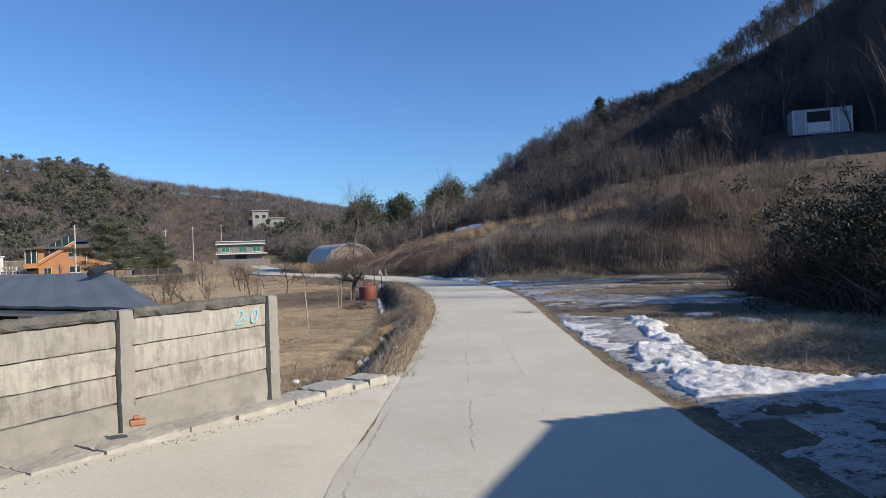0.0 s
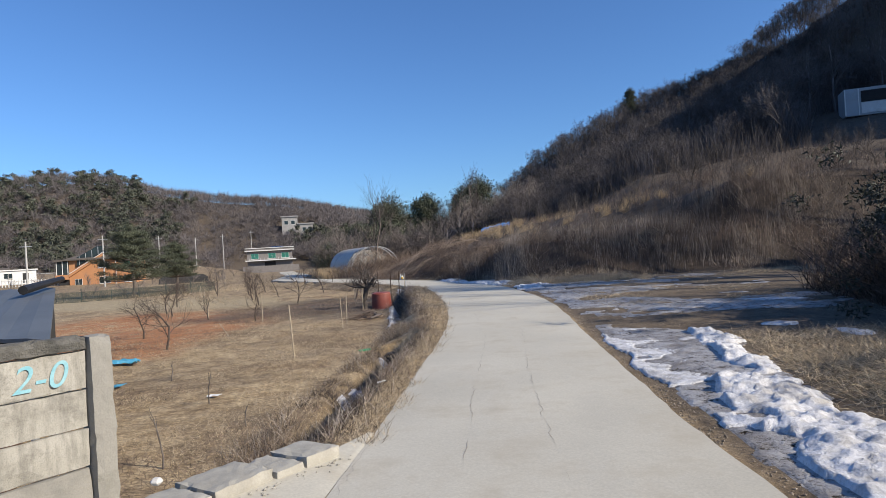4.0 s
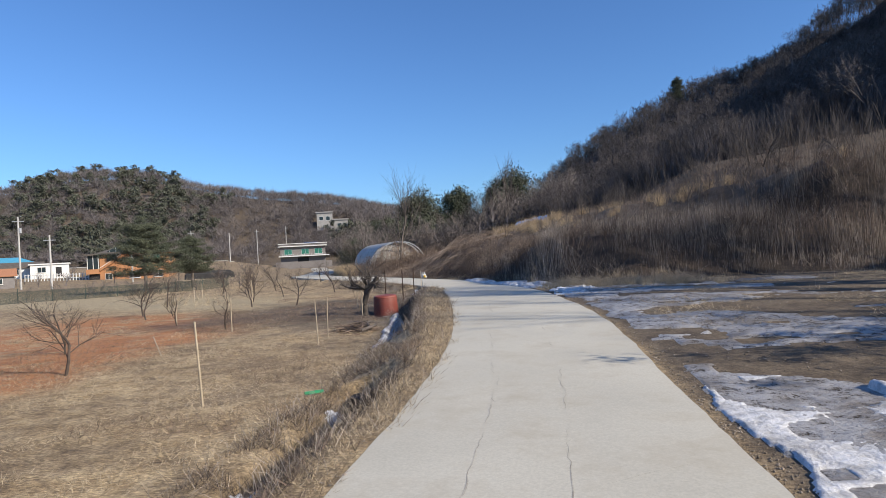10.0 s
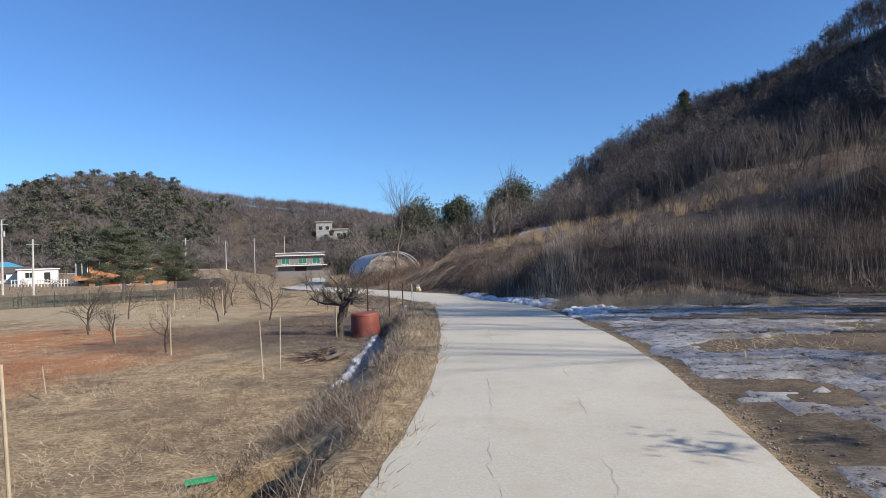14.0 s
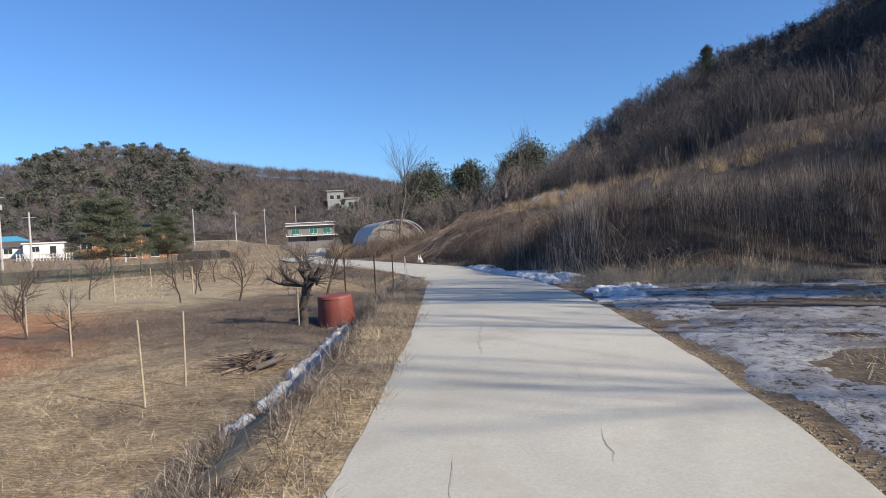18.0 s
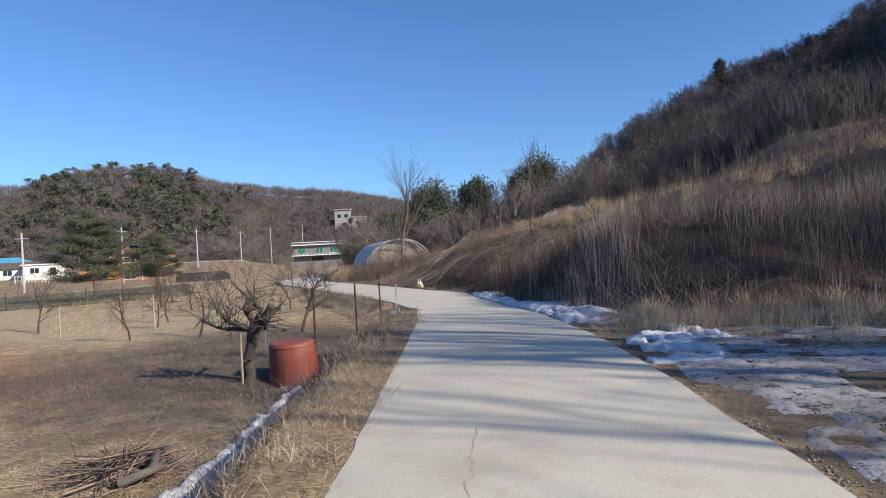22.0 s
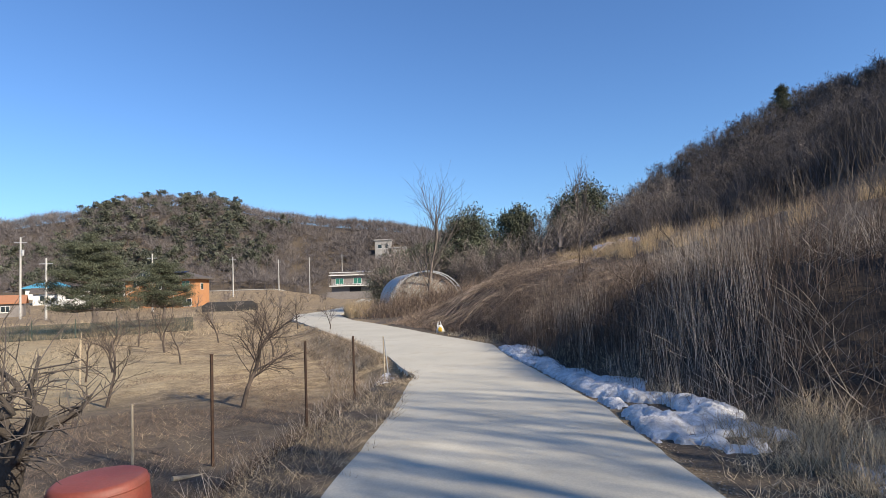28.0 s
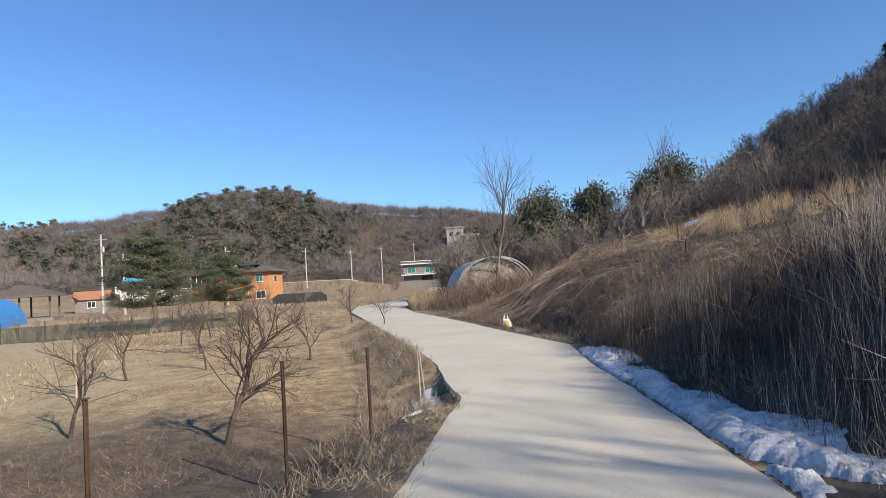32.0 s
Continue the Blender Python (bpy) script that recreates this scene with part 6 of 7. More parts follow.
def build_orchard():
    kinds = {}
    for i, (x, y, h, sd) in enumerate(ORCHARD):
        if sd not in kinds:
            kinds[sd] = bare_tree(sd, 2.4, 0.045, 0.24, (8, 7, 4), 0.85, 0.2, 0.2, 0.64)
        sg = kinds[sd].copy()
        sg[:, :8] *= h / 2.4
        tree_thing("orchard_tree", sg, (x, y, ground_z(x, y) - 0.03), "small leafless fruit tree in the dry field", group="orchard trees", bark=M_ORCHARD, rz=37 * i)
    tree_thing("orchard_tree", bare_tree(93, 2.3, 0.055, 0.24, (12, 8, 4), 0.85, 0.22, 0.17, 0.66), (-7.94, 41.95, -0.55), "leafless fruit tree with many fine twigs behind the iron posts", group="orchard trees", bark=M_ORCHARD)
    root = thing("pruned_tree", (-5.86, 34.9, -0.6), "thick dark pruned fruit tree beside the tub", "tree", "orchard trees")
    g = np.random.RandomState(64)

    def gnarl(knots, n=12):
        """A lumpy limb through knots of x, y, z, radius."""
        t = np.linspace(0, len(knots) - 1, 5 * (len(knots) - 1) + 1)
        k = np.array([[np.interp(q, range(len(knots)), [p[c] for p in knots]) for c in range(4)] for q in t])
        lump = 1 + g.normal(0, 0.07, (len(k), n))
        d = np.gradient(k[:, :3], axis=0)
        rings = []
        for p, dd, lm in zip(k, d, lump):
            q = Vector(dd).to_track_quat("Z", "Y")
            rings.append([Vector(p[:3]) + q @ Vector((p[3] * m * math.cos(6.2832 * i / n), p[3] * m * math.sin(6.2832 * i / n), 0)) for i, m in enumerate(lm)])
        return loft(rings)

    part("trunk", gnarl([(0, 0, -0.15, 0.16), (0.03, 0.01, 0.2, 0.115), (0.0, 0.02, 0.5, 0.10), (0.10, 0.02, 0.82, 0.105), (0.16, 0.02, 1.08, 0.12), (0.2, 0.03, 1.26, 0.07)]), M_DARKBARK, root, smooth=True)
    part("stub", gnarl([(0.14, 0, 0.98, 0.085), (0.36, -0.04, 1.2, 0.075), (0.60, -0.1, 1.5, 0.07)]), M_DARKBARK, root, "sawn-off limb")
    for i, (dx, dy, dz, L) in enumerate([(-0.8, 0.3, 0.45, 1.0), (-0.6, -0.5, 0.55, 0.9), (-0.9, -0.1, 0.15, 1.15), (0.5, 0.6, 0.5, 0.8), (0.7, -0.4, 0.25, 0.8), (-0.2, 0.5, 0.9, 0.8), (-0.5, 0.1, 0.8, 0.9), (0.15, -0.5, 0.8, 0.7)]):
        p0 = np.array([0.15, 0.02, 1.0 + 0.03 * i])
        d = np.array([dx, dy, dz]) * L
        bend = [p0, p0 + d * 0.4 + g.normal(0, 0.07, 3), p0 + d * 0.75 + [0, 0, -0.10] + g.normal(0, 0.08, 3), p0 + d + [0, 0, 0.05]]
        limb = part("limb", gnarl([(*q, r) for q, r in zip(bend, (0.052, 0.040, 0.027, 0.012))], 7), M_DARKBARK, root, smooth=True)
        tw = []
        for k in range(22):
            f = g.uniform(0.25, 1.0) * 3
            a = int(min(f, 2))
            b = bend[a] + (bend[a + 1] - bend[a]) * (f - a)
            e = b + g.normal(0, 0.13, 3) + [0, 0, 0.20 * g.rand()]
            e2 = e + (e - b) * 0.7 + g.normal(0, 0.06, 3)
            tw += [(*b, *e, 0.009, 0.006), (*e, *e2, 0.006, 0.002), (*e, *(e + g.normal(0, 0.12, 3) + [0, 0, 0.06]), 0.005, 0.002)]
        v, f = tubes(np.array(tw), 4)
        tagged(link_mesh("twig_spray", v, f, M_TWIG, limb), kind="stuff")
    tree_thing("bare_tree", bare_tree(99, 9.6, 0.11, 0.18, (13, 6, 3), 0.72, 0.34, 0.09, 0.66), (-12.9, 72.6, ground_z(-12.9, 72.6)), "tall leafless tree beside the greenhouse")
    tree_thing("bare_tree", bare_tree(101, 8.6, 0.10, 0.2, (9, 6, 4), 0.7, 0.34, 0.12, 0.58), (-7.6, 88, ground_z(-7.6, 88)), "leafless tree on the mound", split=False)
    tree_thing("bare_tree", bare_tree(103, 10.4, 0.09, 0.15, (12, 6, 3), 0.42, 0.5, 0.08, 0.55), (-2.5, 92, ground_z(-2.5, 92)), "leafless tree behind the mound", split=False)


def sheet(name, at, w, l, h, material, label, category, seed, turn=0.0):
    g = 14
    xs, ys = np.meshgrid(np.linspace(-w / 2, w / 2, g), np.linspace(-l / 2, l / 2, g))
    wx = xs + 0.12 * w * (fbm(xs * 3 / w + seed, ys * 3 / l, 2) - 0.5)
    wy = ys + 0.25 * l * (fbm(xs * 3 / w, ys * 3 / l + seed, 2) - 0.5)
    c, k = math.cos(radians(turn)), math.sin(radians(turn))
    X, Y = at[0] + wx * c - wy * k, at[1] + wx * k + wy * c
    Z = land(X, Y) + 0.03 + h * fbm(xs * 4 / w + seed, ys * 4 / l + seed, 3)
    idx = np.arange(g * g).reshape(g, g)
    q = np.stack([idx[:-1, :-1], idx[:-1, 1:], idx[1:, 1:], idx[1:, :-1]], -1).reshape(-1, 4)
    ob = link_mesh(name, np.stack([X, Y, Z], -1).reshape(-1, 3), q, material)
    mod = ob.modifiers.new("thickness", "SOLIDIFY")
    mod.thickness = 0.006
    return tagged(ob, label, category)


def build_clutter():
    sheet("tarpaulin", (0.2, 73.2), 3.2, 1.6, 0.7, M_BLUE, "crumpled bright blue tarpaulin on the crest of the bank", "tarpaulin", 3, 10)
    sheet("plastic_sheet", (-9.2, 21.8), 0.7, 0.42, 0.16, M_SKYBLUE, "crumpled light blue plastic sheet in the field", "plastic sheet", 5, 15)
    sheet("plastic_scrap", (-7.55, 18.9), 0.42, 0.25, 0.06, M_SKYBLUE, "pale blue plastic scrap in the grass", "plastic scrap", 6, 5)
    sheet("white_rag", (-4.75, 17.6), 0.22, 0.13, 0.04, M_WHITE, "white rag lying in the field", "rag", 7, 0)
    sheet("paper_scrap", (-1.35, 16.0), 0.12, 0.09, 0.03, M_WHITE, "white paper scrap on the verge", "scrap", 8, 30)
    g = thing("green_crate", (-2.98, 22.0, ground_z(-2.98, 22.0) + 0.04), "green plastic crate side lying by the pipe", "crate", turn=35)
    part("rail", box((-0.15, -0.04, 0), (0.15, -0.028, 0.035)), M_GREEN, g)
    part("rail", box((-0.15, 0.028, 0), (0.15, 0.04, 0.035)), M_GREEN, g)
    for k in range(9):
        part("slat", box((-0.14 + k * 0.033, -0.027, 0.005), (-0.127 + k * 0.033, 0.027, 0.025)), M_GREEN, g)
    # drain pipe under the field crossing
    n = 24
    ring = lambda r, y: [(r * math.cos(2 * math.pi * i / n), y, r * math.sin(2 * math.pi * i / n) + 0.1) for i in range(n)]
    for px, py, pz, turn, lab in ((-2.36, 22.16, -0.92, 4, "black corrugated drain pipe opening into the ditch"), (-2.86, 26.9, -0.90, 184, "black corrugated pipe end at the culvert outlet")):
        c = thing("drain_pipe", (px, py, pz), lab, "pipe", "drain pipes", turn=turn)
        part("pipe", loft([ring(0.225 + (0.012 if k % 2 else 0), k * 0.08) for k in range(8)] + [ring(0.20, 0.56), ring(0.20, 0.02)], False), M_BLACK, c)
        # a black disc plugs the mouth to give the darkness within the pipe
        part("shade_disc", loft([ring(0.199, 0.03), ring(0.199, 0.034)]), M_BLACK, c, "black disc closing the pipe mouth as its inner shade")
        part("rim", loft([ring(r, y) for r, y in ((0.203, 0.0), (0.203, -0.02), (0.228, -0.02), (0.228, 0.0))], False), M_BLACK, c)
    # heaps of cut twigs
    rng = np.random.RandomState(17)
    for x, y, n, s, lab in [(-4.75, 30.1, 190, 0.75, "heap of cut branches beside the ditch")]:
        a = rng.rand(n) * 6.28
        p = np.stack([x + rng.normal(0, s * 0.45, n), y + rng.normal(0, s * 0.35, n), np.zeros(n)], -1)
        p[:, 2] = land(p[:, 0], p[:, 1]) + rng.rand(n) * 0.28 * np.exp(-((p[:, 0] - x) ** 2 + (p[:, 1] - y) ** 2) / (s * s * 0.3))
        dv = np.stack([np.cos(a), np.sin(a), rng.normal(0.05, 0.2, n)], -1) * rng.uniform(0.15, 0.5, (n, 1))
        r = rng.uniform(0.004, 0.012, (n, 1))
        v, f = tubes(np.concatenate([p - dv, p + dv, r, r * 0.6], 1), 4)
        tagged(link_mesh("brush_heap", v, f, M_BRUSH), lab, "brush heap", "brush heaps", "stuff")
    for x, y, t in [(-4.45, 29.7, 30), (-4.25, 29.9, 115), (-4.6, 30.2, 70)]:
        tagged(part("cut_log", rod((x, y, ground_z(x, y) + 0.08), (x + 0.45 * math.cos(radians(t)), y + 0.45 * math.sin(radians(t)), ground_z(x, y) + 0.2), 0.05, 0.04, 9), M_BARK), "short dark log on the branch heap", "log", "cut logs")
    # sack at the road edge
    z = ground_z(-7.3, 55.9) + 0.02
    k = thing("sack", (-7.5, 56.0, z), "white sack with a yellow bundle at the road edge", "sack", turn=20)
    part("body", loft([[(x * 0.8, y * 0.55, zz) for x, y, zz in ring] for ring in round_rings([(0.20, 0), (0.22, 0.08), (0.15, 0.2), (0.13, 0.27), (0.05, 0.30)], 14, 0.10, 3)]), M_WHITE, k)
    for dx in (-0.1, 0.06):
        part("ear", rod((dx, 0, 0.24), (dx * 0.6, 0.02, 0.46), 0.035, 0.012, 6), M_WHITE, k, "knotted end of the sack")
    part("bundle", loft([[(x * 0.8, yy * 0.6 - 0.14, zz + 0.05) for x, yy, zz in ring] for ring in round_rings([(0.09, 0), (0.12, 0.06), (0.10, 0.14), (0.04, 0.18)], 12, 0.06, 4)]), M_YELLOW, k)
    # low wire net along the field edge
    pts = [(-56, 50), (-44, 56), (-36, 61.5), (-29, 68)]
    net = thing("net_fence", (0, 0, 0), "low dark green net fence along the field edge", "fence")
    for (x0, y0), (x1, y1) in zip(pts, pts[1:]):
        m = 4
        for i in range(m):
            a, b = i / m, (i + 1) / m
            ax, ay, bx, by = x0 + (x1 - x0) * a, y0 + (y1 - y0) * a, x0 + (x1 - x0) * b, y0 + (y1 - y0) * b
            az, bz = ground_z(ax, ay), ground_z(bx, by)
            part("post", rod((ax, ay, az - 0.1), (ax, ay, az + 1.25), 0.03, n=6), M_NET, net)
            n2 = 60
            f = np.linspace(0, 1, n2)[:, None]
            foot = np.array([[ax, ay, az]]) * (1 - f) + np.array([[bx, by, bz]]) * f
            wires = [np.concatenate([foot, foot + [0, 0, 0.95], np.full((n2, 2), 0.009)], 1)]
            for hz in np.linspace(0.05, 0.95, 16):
                wires.append(np.array([[ax, ay, az + hz, bx, by, bz + hz, 0.012, 0.012]]))
            nv, nf = tubes(np.concatenate(wires), 3)
            link_mesh("net", nv, nf, M_NET, net)
    # rows of cut stubble in the pale plot
    rng = np.random.RandomState(23)
    rows = []
    for k in range(9):
        for t in np.arange(0, 17, 0.32):
            rows.append((-15.5 - k * 1.0 - 0.55 * t + rng.normal(0, 0.05), 43 + k * 0.55 + t * 0.95 + rng.normal(0, 0.05)))
    rows = np.array([r for r in rows if -32 < r[0] < -12])
    rows = np.repeat(rows, 4, axis=0) + rng.normal(0, 0.05, (len(rows) * 4, 2))
    stalks("stubble_rows", rows[:, 0], rows[:, 1], rng.uniform(0.1, 0.22, len(rows)), 0.4, 0.012, M_STRAW, "rows of pale cut stubble in the field", 19, 0.3, 1)
    # dark shrub thicket to the right of the start
    # the second, nearer clump is unseen, added to shade the hollow by the straw
    cl = np.concatenate([rng.normal(0, 1, (430, 3)) * [0.95, 1.5, 0.85] + [11.0, 20.2, 1.6], rng.normal(0, 1, (190, 3)) * [0.8, 0.8, 0.7] + [9.9, 12.6, 1.5]])
    v, f = needles(31, cl, 95, 0.075, 0.17)
    sh = thing("evergreen_shrub", (0, 0, 0), "dense dark evergreen shrub on the shaded bank", "shrub")
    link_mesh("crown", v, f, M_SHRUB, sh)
    v, f = tubes(moved(bare_tree(77, 2.4, 0.05, 0.05, (14, 6, 3), 0.8, 0.2), np.array([11.0, 20.2, ground_z(11.0, 20.2) - 0.1])), 4)
    link_mesh("stem", v, f, M_BARK, sh)


# ---- buildings ----
def window(hs, x, y, z, w, h, glass, nx=1, frame_mat=None):
    """A window on the side that looks along -y of a house."""
    p = part("window", box((x - w / 2, y - 0.06, z), (x + w / 2, y + 0.03, z + h)), frame_mat or M_WHITE, hs)
    for k in range(nx):
        a = x - w / 2 + 0.06 + k * (w - 0.06) / nx
        part("pane", box((a, y - 0.07, z + 0.06), (a + (w - 0.06) / nx - 0.06, y - 0.05, z + h - 0.06)), glass, p)
    part("sill", box((x - w / 2 - 0.08, y - 0.14, z - 0.08), (x + w / 2 + 0.08, y + 0.02, z - 0.003)), M_WHITE, p)


def gable(w, d, h, rise, over):
    """A gabled roof slab over a block w by d, with the ridge along x."""
    t = 0.18
    prof = [(-d / 2 - over, h - 0.1), (0, h + rise), (d / 2 + over, h - 0.1), (d / 2 + over, h - 0.1 + t), (0, h + rise + t), (-d / 2 - over, h - 0.1 + t)]
    bm = bmesh.new()
    a = [bm.verts.new((-w / 2 - over, y, z)) for y, z in prof]
    b = [bm.verts.new((w / 2 + over, y, z)) for y, z in prof]
    for i in range(6):
        bm.faces.new((a[i], a[(i + 1) % 6], b[(i + 1) % 6], b[i]))
    for q in ((0, 1, 4, 5), (1, 2, 3, 4)):
        bm.faces.new([a[i] for i in q])
        bm.faces.new([b[i] for i in q[::-1]])
    bmesh.ops.recalc_face_normals(bm, faces=bm.faces[:])
    return bm


def gable_wall(w, d, h, rise):
    """House walls with gable ends; the ridge runs along x."""
    bm = bmesh.new()
    prof = [(-d / 2, -1.5), (d / 2, -1.5), (d / 2, h), (0, h + rise), (-d / 2, h)]
    a = [bm.verts.new((-w / 2, y, z)) for y, z in prof]
    b = [bm.verts.new((w / 2, y, z)) for y, z in prof]
    for i in range(5):
        bm.faces.new((a[i], a[(i + 1) % 5], b[(i + 1) % 5], b[i]))
    bm.faces.new(a[::-1])
    bm.faces.new(b)
    bmesh.ops.recalc_face_normals(bm, faces=bm.faces[:])
    return bm


def build_buildings():
    # orange house behind the pines
    o = thing("house", (-82.5, 130.2, -1.5), "orange rendered two-storey house with dark eaves and solar panels", "house", "houses", turn=20)
    part("wall", box((-7.3, 0, -1), (5.6, 9, 6.3)), M_ORANGE, o)
    ring = lambda k, z: [(-0.85 + (x + 0.85) * k, 4.5 + (y - 4.5) * k, z) for x, y in ((-8.2, -0.9), (6.5, -0.9), (6.5, 9.9), (-8.2, 9.9))]
    roof = part("roof", loft([ring(1.0, 6.303), ring(1.0, 6.55), ring(0.45, 7.9), ring(0.1, 8.1)]), M_BROWNROOF, o)
    part("ridge_cap", rod((-2.5, 4.5, 8.05), (0.8, 4.5, 8.05), 0.16, n=6), M_DARK, roof)
    slope = lambda prof, y0, y1: loft([[(x, y, z) for x, z in prof] for y in (y0, y1)])
    stair = part("stair_parapet", slope([(-7.2, 2.9), (-0.6, 7.1), (-0.6, 7.7), (-7.2, 3.5)], -0.55, -0.02), M_ORANGE, o)
    part("coping", slope([(-7.2, 3.503), (-0.6, 7.703), (-0.6, 7.82), (-7.2, 3.62)], -0.6, 0.0), M_WHITE, stair)
    glass = part("stair_glazing", slope([(-5.7, 4.9), (-0.7, 7.9), (-0.4, 9.1), (-1.7, 9.1), (-5.7, 6.9)], -0.4, 1.8), M_GLASS, o, "dark glazed stair housing")
    for x in (-5.2, -4.0, -2.8, -1.6):
        part("mullion", box((x, -0.46, 5.3 + (x + 5.2) * 0.6), (x + 0.09, -0.402, 7.1 + (x + 5.2) * 0.52)), M_GREYPANEL, glass)
    ver = part("veranda", box((-9.6, -0.3, 3.403), (-7.31, 4, 6.2)), M_GLASS, o, "glazed first-floor veranda")
    for x in (-9.6, -8.5, -7.5):
        part("post", box((x, -0.36, 3.41), (x + 0.12, -0.302, 6.19)), M_WHITE, ver)
    part("veranda_wall", box((-9.8, -0.5, 2.4), (-7.31, 4.1, 3.4)), M_ORANGE, o)
    # solid near-black box in place of the shaded recess under the veranda
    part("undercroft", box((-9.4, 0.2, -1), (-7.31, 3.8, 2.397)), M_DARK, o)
    part("veranda_roof", box((-10.1, -0.9, 6.203), (-8.21, 4.6, 6.6)), M_BROWNROOF, o)
    window(o, -5.6, 0.0, 1.1, 1.4, 1.3, M_GLASS, 2)
    window(o, -0.6, 0.0, 1.2, 2.1, 1.4, M_GLASS, 2)
    window(o, 4.0, 0.0, 1.2, 1.8, 1.4, M_GLASS, 2)
    window(o, -0.7, 0.0, 4.5, 2.2, 1.0, M_GLASS, 2)
    window(o, 3.8, 0.0, 4.4, 1.4, 1.6, M_GREENGLASS, 2)
    side = part("side_window", box((5.603, 3.2, 4.3), (5.66, 4.8, 5.6)), M_WHITE, o)
    part("pane", box((5.663, 3.3, 4.4), (5.68, 4.7, 5.5)), M_GLASS, side)
    for k in range(3):
        part("solar_panel", box((-0.6 + k * 1.5, 0.9, 7.6), (0.8 + k * 1.5, 3.4, 7.68)), M_SOLAR, o).rotation_euler = (0.12, 0, 0)
    part("downpipe", rod((1.6, -0.12, -0.5), (1.6, -0.12, 6.2), 0.07, n=6), M_WHITE, o)
    # grey villa at the end of the road
    g = thing("house", (-78.5, 212.5, 1.5), "low grey stone villa with green windows and white eaves", "house", "houses", turn=20)
    part("wall", box((-8.2, -4, -4.5), (8.2, 5, 5.4)), M_STONE, g)
    part("roof", box((-9.0, -5.2, 5.403), (9.0, 5.6, 5.75), 0.05), M_WHITE, g)
    part("parapet", box((-8.6, -4.6, 5.753), (8.6, 5.0, 6.5)), M_STONE, g)
    part("upper_roof", box((-8.9, -4.9, 6.503), (8.9, 5.3, 6.75)), M_WHITE, g)
    rail = part("balcony", box((-8.8, -6.0, 1.5), (9.6, -4.02, 1.85)), M_WHITE, g)
    for x in np.arange(-8.6, 9.6, 1.3):
        part("baluster", box((x, -5.95, 1.853), (x + 0.08, -5.87, 2.6)), M_WHITE, rail)
    for x in (-5.4, 0.8, 5.6):
        window(g, x, -4.0, 2.3, 2.8, 2.2, M_GREENGLASS, 2)
    part("garage", box((-2.0, -4.06, -1.6), (2.0, -4.01, 1.1)), M_DARK, g)
    part("terrace", box((-9.6, -8.5, -4.5), (10.5, -4.1, -0.6)), M_STONE, g)
    for k in range(3):
        part("solar_panel", box((0.4 + k * 1.6, -2, 7.1), (1.9 + k * 1.6, 0.8, 7.2)), M_SOLAR, g).rotation_euler = (0.25, 0, 0)
    g.matrix_basis = g.matrix_basis @ Matrix.Diagonal((0.9, 0.9, 0.84, 1))
    # white villa on the wooded hill
    w = thing("house", (-93, 287, 12.5), "white flat-roofed villa among the trees on the hill", "house", "houses", turn=18)
    part("wall", box((-7, -4, -3), (0, 4, 10)), M_VILLA, w)
    part("side_wall", box((0.003, -4, -3), (7, 4, 6.5)), M_VILLA, w)
    part("roof", box((-7.5, -4.5, 10.003), (0.4, 4.5, 10.5)), M_VILLA, w)
    part("side_roof", box((0.41, -4.5, 6.503), (7.5, 4.5, 7.0)), M_VILLA, w)
    for x, z in ((-5, 6.5), (-2, 6.5), (-3.5, 2.5), (3, 3.2), (5.5, 3.2)):
        window(w, x, -4.0, z, 1.8, 1.8, M_GLASS, 1)
    # low houses far across the field
    h = thing("house", (-106.5, 134, ground_z(-106.5, 134) + 0.3), "low white house with a flat roof across the field", "house", "houses", turn=40)
    part("wall", box((-3.6, -3, -1), (3.6, 3, 2.6)), M_WHITE, h)
    part("roof", box((-3.9, -3.3, 2.603), (3.9, 3.3, 2.85)), M_WHITE, h)
    window(h, -1.5, -3.0, 0.9, 1.6, 1.2, M_GLASS, 2)
    part("door", box((1.1, -3.05, -0.1), (2.2, -3.004, 2.0)), M_DARK, h)
    h = thing("house", (-131.9, 149.7, ground_z(-131.9, 149.7)), "low house with a bright blue hipped metal roof", "house", "houses", turn=42)
    part("wall", box((-4.4, -3.2, -1), (4.4, 3.2, 2.5)), M_WHITE, h)
    part("roof", loft([[(x * k, y * k, z) for x, y in ((-5.2, -4), (5.2, -4), (5.2, 4), (-5.2, 4))] for k, z in ((1.0, 2.503), (1.0, 2.65), (0.4, 3.9))]), M_SKYBLUE, h)
    window(h, -2, -3.2, 0.8, 1.6, 1.2, M_GLASS, 2)
    h = thing("house", (-113.8, 134.5, ground_z(-113.8, 134.5)), "low old house with dark brown tiled roofs", "house", "houses", turn=42)
    part("wall", gable_wall(7, 4.6, 2.3, 1.0), M_WHITE, h)
    part("roof", gable(7, 4.6, 2.3, 1.0, 0.6), M_BROWNROOF, h)
    window(h, -1.5, -2.3, 0.7, 1.6, 1.2, M_GLASS, 2)
    h = thing("house", (-92, 106, ground_z(-92, 106)), "small dark house with an orange tiled roof", "house", "houses", turn=45)
    part("wall", gable_wall(4.6, 4, 2.2, 1.1), M_STONE, h)
    part("roof", gable(4.6, 4, 2.2, 1.1, 0.4), M_CLAY, h)
    window(h, 0, -2.0, 0.8, 1.2, 1.0, M_GLASS, 2)
    # white picket fence along the valley lane
    f = thing("picket_fence", (0, 0, 0), "low white picket fence along the valley lane", "fence")
    a, b = np.array([-103.8, 124.2]), np.array([-91.5, 128.0])
    for k in range(22):
        p = a + (b - a) * k / 21
        z = ground_z(*p)
